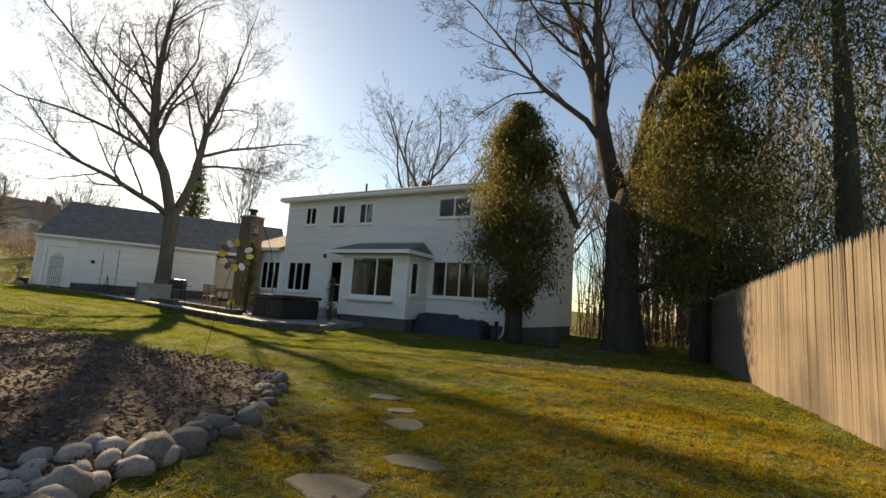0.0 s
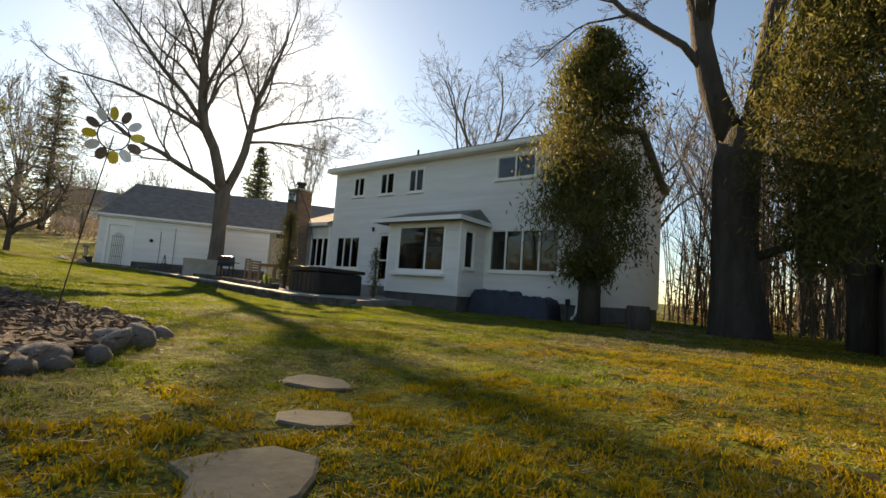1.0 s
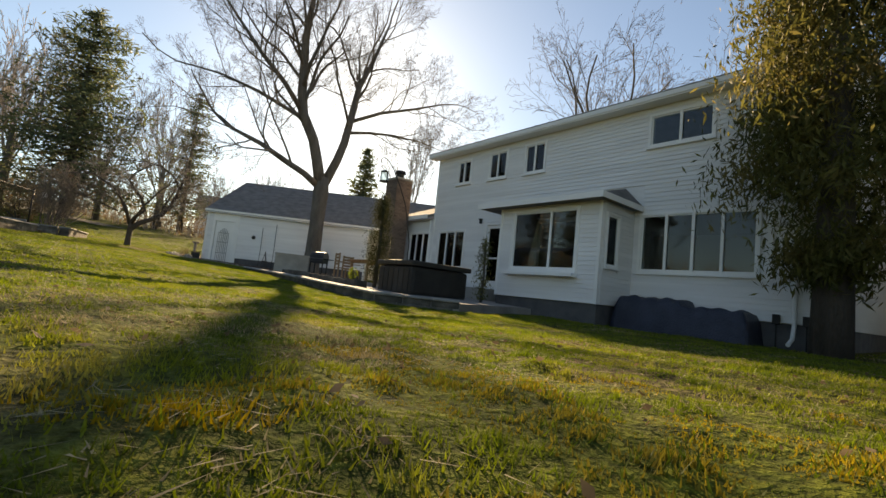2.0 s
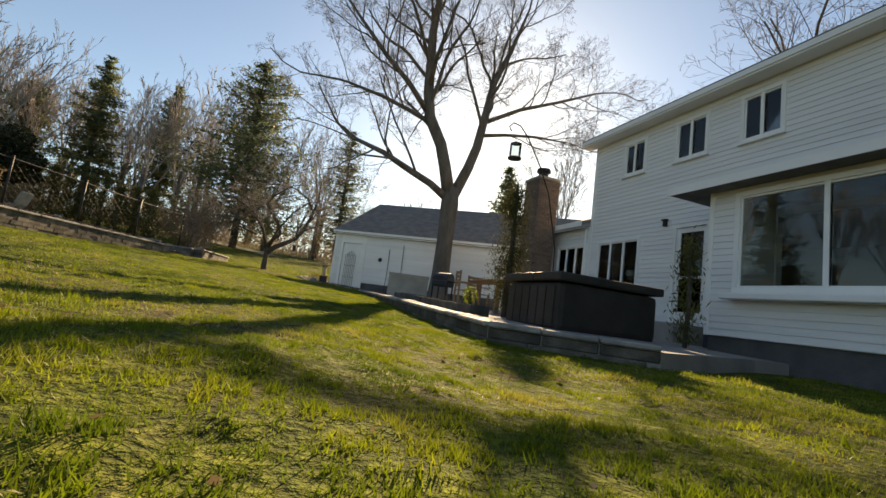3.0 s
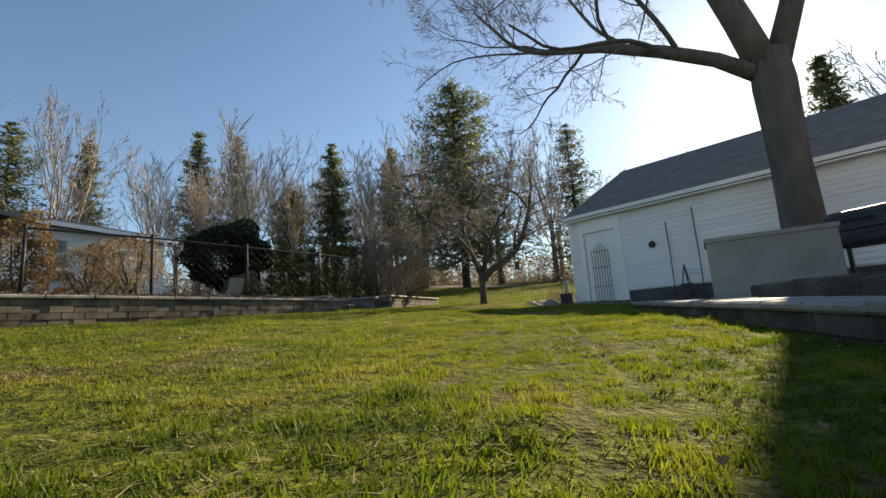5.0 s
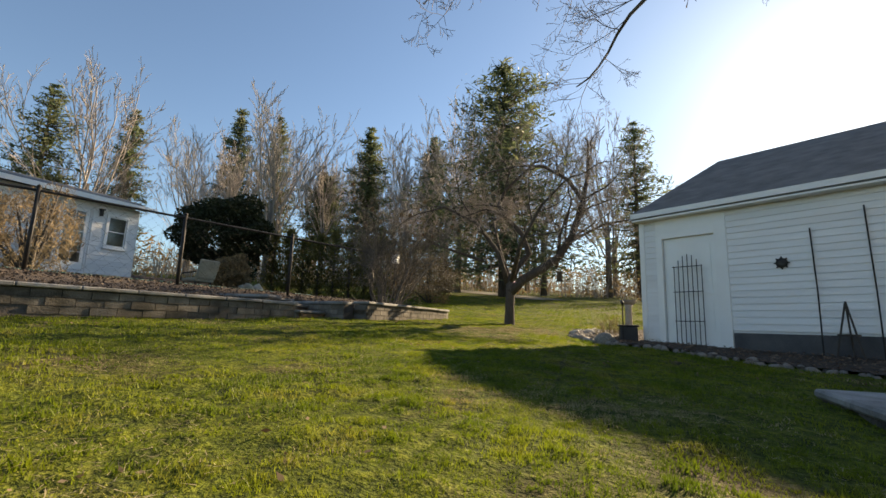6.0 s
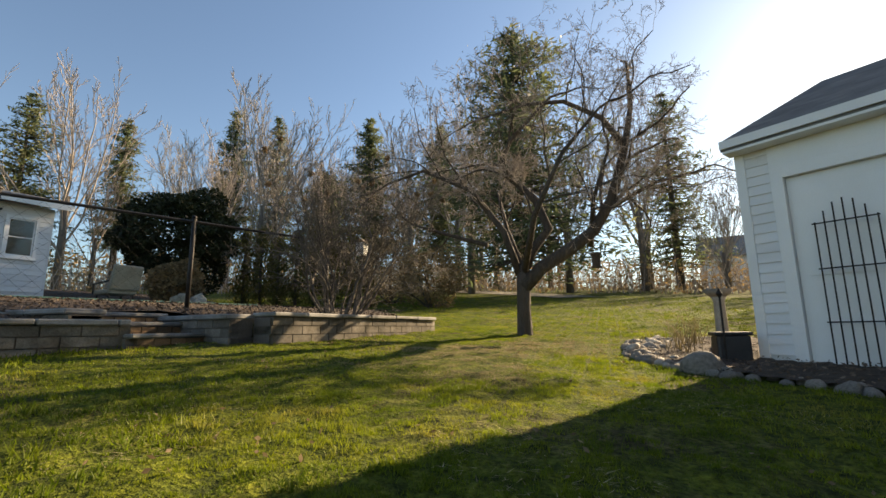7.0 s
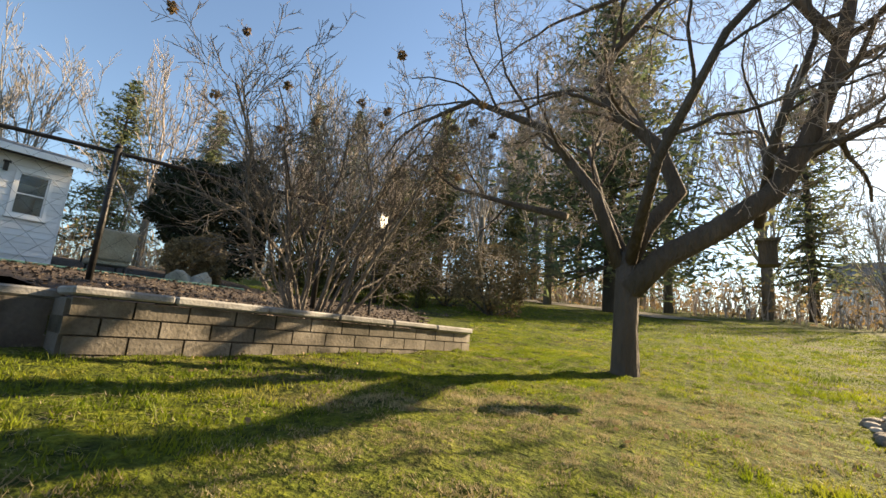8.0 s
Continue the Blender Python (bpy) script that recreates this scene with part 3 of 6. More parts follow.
part("bay_roof", (np.array([(-4.15, -1.95, 2.68), (0.0, -1.95, 2.68), (-0.52, -0.03, 3.24), (-4.0, -0.03, 3.24), (-4.15, -1.95, 2.58), (0.0, -1.95, 2.58), (0.0, -0.03, 2.58), (-4.15, -0.03, 2.58), (0.0, -0.03, 2.70), (-4.15, -0.03, 2.70)], float),
                  [[0, 1, 2, 3], [1, 8, 2], [0, 3, 9], [0, 4, 5, 1], [1, 5, 6, 8], [0, 9, 7, 4], [4, 7, 6, 5], [2, 8, 6, 7, 9, 3]]), M_ROOF, house, "shingled lean-to roof over the bay and door")
part("fascia", join(box(-4.17, 0.02, -1.975, -1.953, 2.555, 2.70), box(0.003, 0.025, -1.95, -0.04, 2.555, 2.70)), M_TRIM, house)

# low wing on the near side of the garage
WX0 = -11.7
wing_holes = [(-10.30, -8.95, 0.95, 2.33)]
wing = part("wall", wall_shape(WX0, HX0 - 0.002, 0.05, 2.92, wing_holes, 0.15, F), M_SIDING, house)
siding(wing, WX0 + 0.02, HX0 - 0.002, 0.06, 2.90, [(h[0] - 0.07, h[1] + 0.07, h[2] - 0.105, h[3] + 0.07) for h in wing_holes], F)
window(house, *wing_holes[0], F, mullions=(-9.85, -9.4))
part("curtain", join(*[box(-10.25 + 0.1 * i, -10.18 + 0.1 * i, 0.22 + 0.02 * (i % 2), 0.24 + 0.02 * (i % 2), 0.9, 2.35) for i in range(5)]), M_CURTAIN, house)
part("wall", box(WX0, WX0 + 0.15, 0.152, 5.5, 0.05, 2.92), M_SIDING, house)
part("wall", box(WX0, HX0 - 0.002, 5.502, 5.65, 0.05, 2.92), M_SIDING, house)
part("foundation", box(WX0 + 0.03, HX0, 0.03, 5.5, -0.9, 0.046), M_FOUND, house)
part("room_floor", box(WX0 + 0.16, HX0 - 0.01, 0.16, 5.49, 0.05, 0.28), M_DARKROOM, house)
part("wing_roof", gable_roof(WX0 - 0.25, HX0 - 0.01, -0.35, 6.0, 3.02, 4.25, F, 0.12), M_ROOF, house)
part("fascia", box(WX0 - 0.25, HX0 - 0.01, -0.375, -0.352, 2.88, 3.03), M_TRIM, house)
part("downspout", tube([(HX0 - 0.15, -0.06, 2.85), (HX0 - 0.15, -0.06, 0.1)], 0.035, 6), M_TRIM, house)

# chimney
CX0, CX1, CY0, CY1 = -10.95, -10.1, -1.15, -0.40
part("chimney_core", box(CX0 + 0.02, CX1 - 0.02, CY0 + 0.02, CY1 - 0.02, -0.5, 4.50), M_MORTAR, house)
BRICKS = []
for row in range(66):
    z = -0.45 + 0.075 * row
    for side in range(4):
        ln = (CX1 - CX0) if side % 2 == 0 else (CY1 - CY0)
        o = [(CX0, CY0), (CX1, CY0), (CX1, CY1), (CX0, CY1)][side]
        n = round(ln / 0.21)
        w = ln / n
        for k in range(n + row % 2):
            half = row % 2 and k in (0, n)
            BRICKS.append((o[0], o[1], z, 90 * side, max(0.0, w * (k - 0.5 * (row % 2))), w * (0.5 if half else 1.0)))
part("chimney_cap", rounded_box(CX0 - 0.04, CX1 + 0.04, CY0 - 0.04, CY1 + 0.02, 4.50, 4.58, 0.01), M_CONC, house)
part("chimney_pot", tube([(-10.52, -0.78, 4.58), (-10.52, -0.78, 4.82), (-10.52, -0.78, 4.84), (-10.52, -0.78, 4.95)], (0.17, 0.16, 0.24, 0.22), 10), M_METAL, house, "dark flue cap")


# ---- the garage, set at an angle ----
GT = 55.5
G = frame_m(-19.73, -6.14, GT)
garage = thing("garage", tuple(moved([(4.1, 3.3, 0.1)], G)[0]), "long white garage with a grey shingle roof, set at an angle", "garage")
GL, GDp, GE = 8.2, 9.6, 2.80
g_door = (0.46, 1.42, 0.30, 2.38)
g_wall = part("wall", wall_shape(0, GL, 0.10, GE, [g_door], 0.15, G), M_SIDING, garage)
siding(g_wall, 1.62, GL - 0.08, 0.60, GE - 0.02, [], G)
siding(g_wall, 0.10, g_door[0] - 0.12, 0.40, GE - 0.02, [], G)
part("corner_board", box(0, 0.10, -0.034, -0.001, 0.10, GE, G), M_TRIM, garage)
part("corner_board", box(GL - 0.08, GL, -0.034, -0.001, 0.10, GE, G), M_TRIM, garage)
for a in ((g_door[0] - 0.12, g_door[0], -0.04, -0.001, 0.2, 2.52), (g_door[1], 1.62, -0.04, -0.001, 0.2, 2.52), (g_door[0], g_door[1], -0.037, -0.001, g_door[3], 2.52), (g_door[0] - 0.12, 1.62, -0.03, -0.001, 2.523, 2.78)):
    part("door_casing", box(*a, G), M_TRIM, garage)
part("door", join(box(g_door[0] + 0.004, g_door[1] - 0.004, 0.04, 0.08, 0.30, 2.376, G), *[box(g_door[0] + 0.1, g_door[1] - 0.1, 0.028, 0.04, a, b, G) for a, b in ((0.5, 1.1), (1.25, 2.2))]), M_TRIM, garage, "white panelled side door")
part("foundation", box(0.02, GL - 0.02, 0.03, GDp, -0.6, 0.098, G), M_CONC, garage)
part("foundation", box(1.63, GL, -0.02, -0.002, -0.3, 0.56, G), M_FOUND, garage, "dark exposed foundation")
part("wall", box(0, 0.15, 0.152, GDp, 0.10, GE, G), M_SIDING, garage)
part("wall", box(GL - 0.15, GL, 0.152, GDp, 0.10, GE, G), M_SIDING, garage)
part("wall", box(0, 12.0, GDp + 0.002, GDp + 0.15, 0.10, GE, G), M_SIDING, garage)
part("breezeway_wall", box(GL + 0.002, 12.0, 3.2, 3.35, 0.0, GE, G), M_SIDING, garage)
part("roof", gable_roof(-0.06, 12.2, -0.24, GDp + 0.24, 2.93, 5.45, G, 0.13), M_ROOF, garage, "grey asphalt shingle roof")
part("fascia", box(-0.06, 12.2, -0.265, -0.242, 2.83, 2.93, G), M_TRIM, garage)
part("soffit", box(-0.04, 12.2, -0.24, -0.036, 2.77, 2.80, G), M_TRIM, garage)
for a, b in ((0, 0.15), (GL - 0.15, GL)):
    part("gable", (moved([(u, v, z) for u in (a, b) for v, z in ((0, GE), (GDp, GE), (GDp / 2, 5.27))], G), [[2, 1, 0], [3, 4, 5], [0, 3, 5, 2], [1, 4, 3, 0], [2, 5, 4, 1]]), M_SIDING, garage)
part("porch_post", box(11.7, 11.82, -0.2, -0.08, -0.3, 2.77, G), M_TRIM, garage)


# ---- trees ----
def unit(a):
    return a / (np.linalg.norm(a, axis=-1, keepdims=True) + 1e-9)


def tubes(pts, rad, sides):
    """Many tapered tubes of equal length at once: pts (count, points, 3), rad (count, points)."""
    count, n = rad.shape
    d = np.empty_like(pts)
    d[:, 1:-1] = pts[:, 2:] - pts[:, :-2]
    d[:, 0], d[:, -1] = pts[:, 1] - pts[:, 0], pts[:, -1] - pts[:, -2]
    d = unit(d)
    up = np.where(np.abs(d[:, :1, 2:]) < 0.9, np.array((0.0, 0.0, 1.0)), np.array((1.0, 0.0, 0.0))) * np.ones_like(d)
    a = unit(np.cross(d, up))
    b = np.cross(d, a)
    ang = np.arange(sides) * 2 * np.pi / sides
    v = pts[:, :, None] + rad[:, :, None, None] * (np.cos(ang)[:, None] * a[:, :, None] + np.sin(ang)[:, None] * b[:, :, None])
    i, j = np.arange(n - 1)[:, None] * sides, np.arange(sides)[None, :]
    k = (j + 1) % sides
    f = np.stack([i + j, i + k, i + sides + k, i + sides + j], -1).reshape(-1, 4)
    return v.reshape(count, -1, 3), f


def grow(rng, starts, counts, ratio, spread, lift, wiggle, sides, min_r=0.004, droop=0.0, steps=(9, 6, 4, 2, 2)):
    """Branches upon branches from the first ones given as (point, way, length, radius). Returns shapes by level."""
    levels = []
    p, d = np.array([q[0] for q in starts], float), unit(np.array([q[1] for q in starts], float))
    length, r = np.array([q[2] for q in starts], float), np.array([q[3] for q in starts], float)
    for level in range(len(counts) + 1):
        n = steps[min(level, 4)]
        pts, way = [p], d
        for i in range(n):
            way = unit(way + rng.normal(0, wiggle, way.shape) + np.array((0, 0, lift * (1 if level < 3 else 0.6) - droop * level)))
            pts.append(pts[-1] + way * (length / n)[:, None])
        pts = np.stack(pts, 1)
        last = np.maximum(min_r, r * (0.35 if level < len(counts) else 0.3))
        rad = r[:, None] + (last - r)[:, None] * np.linspace(0, 1, n + 1)
        v, f = tubes(pts, rad, sides[min(level, len(sides) - 1)])
        if level < 2:
            levels.append([(q, f) for q in v])
        else:
            m = v.shape[1]
            levels.append([(v.reshape(-1, 3), (f[None] + m * np.arange(len(v))[:, None, None]).reshape(-1, 4))])
        if level == len(counts):
            break
        k, c = counts[level], len(p)
        s = (0.22 + 0.78 * (np.arange(k)[None] + rng.random((c, k))) / k) * n
        a = np.minimum(s.astype(int), n - 1)
        row = np.arange(c)[:, None]
        seg = pts[row, a + 1] - pts[row, a]
        base = pts[row, a] + seg * (s - a)[..., None]
        axis = unit(seg)
        off = rng.normal(0, 1, axis.shape)
        off = unit(off - axis * (off * axis).sum(-1, keepdims=True))
        ang = spread * (0.7 + 0.6 * rng.random((c, k)))[..., None]
        d = unit(axis * np.cos(ang) + off * np.sin(ang)).reshape(-1, 3)
        rr = (r[:, None] + (last - r)[:, None] * s / n) * (0.32 + 0.16 * rng.random((c, k)))
        length = (length[:, None] * ratio * (0.65 + 0.6 * rng.random((c, k))) * (1.15 - 0.5 * s / n)).ravel()
        p, r = base.reshape(-1, 3), np.maximum(min_r, rr).ravel()
    return levels


def fast_join(shapes):
    vs, fs, k = [], [], 0
    for v, f in shapes:
        vs.append(v)
        fs.append(np.asarray(f) + k)
        k += len(v)
    return np.concatenate(vs), np.concatenate(fs)


def bare_tree(name, at, trunk_pts, trunk_r, limbs, counts, label, seed, ratio=0.45, spread=0.75, lift=0.05, wiggle=0.13, bark=M_BARK, twig=M_TWIG, group="", sides=(10, 6, 4, 3, 3), min_r=0.006, trunk_sides=16, category="tree", droop=0.0, far=False, framework=()):
    rng = np.random.default_rng(seed)
    tree = thing(name, at, label, category, group)
    o = np.array(at)
    # roots flare and a slightly fluted trunk
    tp, tr = np.array(trunk_pts, float) + o, np.array(trunk_r, float)
    v, f = tube(tp, tr, trunk_sides, True)
    ring = np.repeat(np.arange(len(tp)), trunk_sides)
    axis = tp[ring]
    ang = np.tile(np.arange(trunk_sides), len(tp)) * 2 * np.pi / trunk_sides
    v = axis + (v - axis) * (1 + 0.07 * np.sin(3 * ang + 0.8 * ring) + 0.04 * np.sin(7 * ang))[:, None]
    part("trunk", (v, f), bark, tree, "", True)
    starts = [(np.array(p) + o, np.array(d) / np.linalg.norm(d), ln, r) for p, d, ln, r in limbs]
    for pts, rad, n, reach in framework:
        # side branches along a laid-out limb, and its running on at the tip
        q = np.array(pts, float) + o
        part("limb", tube(q, rad, 10), bark, tree, "", True)
        seg = np.diff(q, axis=0)
        cum = np.r_[0, np.cumsum(np.linalg.norm(seg, axis=1))]
        for i in range(n):
            s = cum[-1] * (0.3 + 0.7 * (i + rng.random()) / n)
            k = min(int(np.searchsorted(cum, s)) - 1, len(seg) - 1)
            axis = seg[k] / np.linalg.norm(seg[k])
            base = q[k] + axis * (s - cum[k])
            off = rng.normal(0, 1, 3)
            off -= axis * (off @ axis)
            off /= np.linalg.norm(off)
            ang = spread * (0.6 + 0.6 * rng.random())
            starts.append((base, axis * math.cos(ang) + off * math.sin(ang), reach * (0.6 + 0.6 * rng.random()), 0.42 * float(np.interp(s, cum, rad))))
        starts.append((q[-1], seg[-1] / np.linalg.norm(seg[-1]), reach, rad[-1]))
    lev = grow(rng, starts, counts, ratio, spread, lift, wiggle, sides, min_r, droop, (5, 4, 2, 1, 1) if far else (9, 6, 4, 2, 2))
    if far:
        part("crown", fast_join([s for q in lev for s in q]), twig, tree, "", False, "stuff")
        return tree
    for s in lev[0]:
        part("branch" if framework else "limb", (s[0], s[1]), bark, tree, "", True)
    for s in () if framework else lev[1]:
        part("branch", (s[0], s[1]), bark, tree, "", True)
    part("crown", fast_join([s for q in lev[1 if framework else 2:] for s in q]), twig, tree, "leafless crown of fine twigs", False, "stuff")
    return tree


def clump_quads(rng, centres, size, flat=0.5, droop=0.0, aspect=0.4):
    """Small leaf sprays as narrow diamonds at the given places."""
    n = len(centres)
    d = rng.normal(0, 1, (n, 3))
    d[:, 2] = d[:, 2] * flat - droop
    d /= np.linalg.norm(d, axis=1)[:, None]
    w = np.cross(d, rng.normal(0, 1, (n, 3)))
    w /= np.linalg.norm(w, axis=1)[:, None] + 1e-9
    s = size * (0.5 + rng.random(n))[:, None]
    c = np.asarray(centres)
    v = np.stack([c - d * s * 0.5, c + w * s * aspect * 0.5, c + d * s * 0.6, c - w * s * aspect * 0.5], 1).reshape(-1, 3)
    return v, np.arange(4 * n).reshape(-1, 4)


def conifer(name, at, height, radius, seed, label, bare=0.1, whorls=22, per=7, sprays=26, size=0.55, mat=M_FIR, group="", category="conifer", lean=(0, 0)):
    """Trunk, whorled boughs and sprays of needles with gaps between."""
    rng = np.random.default_rng(seed)
    tree = thing(name, at, label, category, group)
    o = np.array(at)
    part("trunk", tube([o + (0, 0, -0.2), o + (0.02 * height * lean[0], 0, height * 0.5), o + (0, 0, height * 0.98)], (height * 0.017 + 0.04, height * 0.010 + 0.02, 0.02), 8), M_BARK_D, tree, "", True)
    boughs, cents = [], []
    for i in range(whorls):
        u = bare + (1 - bare) * (i + rng.random() * 0.5) / whorls
        z = u * height
        reach = radius * (1 - u) ** 0.66 * (0.75 + 0.5 * rng.random()) + 0.05 * radius
        for j in range(per):
            a = rng.random() * 2 * np.pi
            ln = reach * (0.55 + 0.6 * rng.random())
            up = 0.35 - 0.55 * (1 - u)
            end = o + (math.cos(a) * ln, math.sin(a) * ln, z + up * ln)
            start = o + (0, 0, z)
            mid = (start + end) / 2 + (0, 0, -0.06 * ln)
            boughs.append(tube([start, mid, end], (0.03 + 0.012 * ln, 0.02, 0.008), 3, False))
            k = max(3, int(sprays * (ln / radius) + 3))
            t = rng.random(k) ** 0.7
            base = start + (end - start) * t[:, None] + np.array((0, 0, -0.06 * ln)) * (4 * t * (1 - t))[:, None]
            cents.append(base + rng.normal(0, 0.10 * ln + 0.08, (k, 3)) * (1, 1, 0.45))
    part("bough_work", fast_join(boughs), M_BARK_D, tree, "", False, "stuff")
    part("crown", clump_quads(rng, np.concatenate(cents), size, 0.5, 0.25, 0.26), mat, tree, "needled crown with gaps", False, "stuff")
    return tree


def leafy_mass(name, at, shape_fn, count, size, seed, label, mat, stems=6, category="shrub", group="", aspect=0.45, droop=0.1, height=2.0):
    """A shrub: stems with leaf sprays filling an uneven outline given by shape_fn(rng, n)."""
    rng = np.random.default_rng(seed)
    ob = thing(name, at, label, category, group)
    o = np.array(at)
    c = shape_fn(rng, count)
    for i in range(stems):
        e = c[rng.integers(len(c))]
        part("stem", tube([o + rng.normal(0, 0.08, 3) * (1, 1, 0) + (0, 0, -0.15), o + e * 0.5 + rng.normal(0, 0.06, 3), o + e], (0.05, 0.03, 0.01), 5, False), M_BARK_D, ob)
    part("crown", clump_quads(rng, c + o, size, 0.8, droop, aspect), mat, ob, "", False, "stuff")
    return ob


def ground_at(x, y, dz=0.0):
    return (x, y, float(land(x, y)) + dz)


# big maple on the patio
bare_tree("maple_tree", (-14.9, -2.38, 0.05),
          [(0.0, 0.0, -0.3), (0.0, 0.0, 0.25), (0.0, 0.0, 1.2), (0.0, -0.02, 2.6), (0.0, -0.02, 4.1), (0.0, -0.03, 4.8)], (0.52, 0.42, 0.355, 0.325, 0.37, 0.31),
          [], (8, 6, 4, 2), "large bare maple with a thick grey trunk on the patio", 11, twig=M_TWIG_D, ratio=0.48, spread=0.75, lift=0.05, wiggle=0.14, min_r=0.0038, sides=(8, 4, 3, 3, 3),
          framework=[
              ([(0, -0.12, 4.55), (0, -0.42, 5.6), (0.05, -0.75, 6.5), (0.1, -1.4, 7.5), (0.1, -1.6, 8.5), (0.0, -1.75, 11.2), (-0.1, -1.6, 13.6), (-0.2, -1.3, 15.6)], (0.28, 0.26, 0.245, 0.235, 0.22, 0.18, 0.12, 0.06), 15, 4.4),
              ([(0, 0.14, 4.6), (0, 0.60, 5.8), (-0.05, 0.90, 6.8), (-0.1, 1.12, 8.2), (-0.2, 1.40, 10.0), (-0.3, 2.1, 11.8), (-0.3, 2.8, 14.2)], (0.24, 0.22, 0.205, 0.185, 0.155, 0.11, 0.05), 12, 4.3),
              ([(0, -0.2, 4.35), (0.15, -1.0, 4.75), (0.2, -2.0, 5.1), (-0.3, -3.0, 5.7), (-0.9, -4.2, 6.2)], (0.17, 0.145, 0.13, 0.105, 0.07), 7, 3.4),
              ([(0.1, -1.4, 7.3), (0.0, -2.3, 7.6), (-0.3, -3.4, 8.0), (-0.6, -4.8, 8.3)], (0.10, 0.09, 0.075, 0.05), 7, 3.4),
              ([(0.1, -1.55, 7.7), (0.25, -2.5, 8.6), (0.35, -3.6, 9.4), (0.3, -4.8, 10.6)], (0.13, 0.11, 0.09, 0.06), 7, 3.6),
              ([(0.05, -1.6, 8.6), (0.9, -1.7, 9.6), (2.2, -1.6, 11.0)], (0.11, 0.085, 0.05), 6, 3.6),
              ([(0.05, -1.0, 6.9), (-1.1, -1.2, 7.8), (-2.6, -1.9, 9.2)], (0.11, 0.085, 0.05), 6, 3.6),
              ([(-0.1, 1.08, 8.0), (0.3, 2.6, 8.9), (0.7, 4.3, 9.6), (1.0, 6.0, 10.4)], (0.10, 0.085, 0.065, 0.04), 9, 3.8),
              ([(-0.08, 1.0, 7.4), (-0.4, 2.4, 7.9), (-0.6, 4.0, 8.3), (-0.7, 5.6, 8.5)], (0.09, 0.075, 0.06, 0.035), 7, 3.4),
              ([(-0.1, 1.12, 8.2), (-1.2, 1.9, 9.4), (-2.3, 2.4, 10.6)], (0.09, 0.07, 0.045), 6, 3.4)])

# big maple beside the house
bare_tree("maple_tree", ground_at(7.35, 0.4, -0.1),
          [(0, 0, -0.3), (0, 0, 0.2), (-0.05, 0.0, 1.3), (-0.08, 0, 3.0), (-0.05, 0, 4.6), (0.02, 0, 5.6)], (0.84, 0.68, 0.55, 0.52, 0.56, 0.48),
          [], (9, 7, 4, 2), "large dark bare maple in the shade beside the house", 12, ratio=0.46, spread=0.7, lift=0.04, wiggle=0.15, bark=M_BARK_D, twig=M_TWIG_D, min_r=0.005, sides=(8, 4, 3, 3, 3),
          framework=[
              ([(-0.12, 0, 5.2), (-0.65, 0.1, 6.8), (-0.95, 0.2, 8.4), (-1.1, 0.2, 9.6), (-1.45, 0.3, 11.0), (-2.3, 0.6, 13.2), (-3.0, 0.8, 15.4)], (0.38, 0.33, 0.29, 0.25, 0.19, 0.13, 0.06), 11, 4.0),
              ([(0.2, 0, 5.2), (0.5, 0.05, 6.8), (0.77, 0.1, 8.9), (1.25, 0.0, 9.9), (1.9, -0.1, 12.1), (2.3, -0.2, 14.5)], (0.34, 0.30, 0.25, 0.21, 0.15, 0.07), 10, 4.0),
              ([(-1.0, 0.2, 8.8), (-0.95, -0.2, 10.6), (-1.0, -0.4, 12.0), (-1.3, -0.6, 14.6)], (0.20, 0.17, 0.13, 0.06), 7, 3.6),
              ([(-0.7, 0.1, 7.3), (-1.4, -0.1, 8.4), (-3.0, -0.4, 9.8), (-4.2, -0.6, 11.4), (-5.4, -0.8, 13.0)], (0.12, 0.11, 0.09, 0.065, 0.035), 8, 3.2),
              ([(1.15, 0.0, 9.7), (1.05, 0.3, 11.4), (1.0, 0.5, 13.6)], (0.15, 0.12, 0.06), 6, 3.6),
              ([(0.35, -0.1, 5.6), (1.0, -0.3, 7.2), (1.6, -0.5, 8.9), (2.1, -0.6, 11.5), (2.9, -0.8, 14.0)], (0.19, 0.17, 0.14, 0.10, 0.05), 8, 3.6),
              ([(1.6, -0.5, 8.8), (2.9, -0.8, 10.0), (4.6, -0.9, 11.2), (6.0, -0.6, 12.6)], (0.12, 0.10, 0.075, 0.04), 7, 3.4),
              ([(0.42, -0.1, 2.2), (1.1, -0.4, 2.45), (1.6, -0.6, 2.9)], (0.13, 0.09, 0.04), 4, 0.9)])

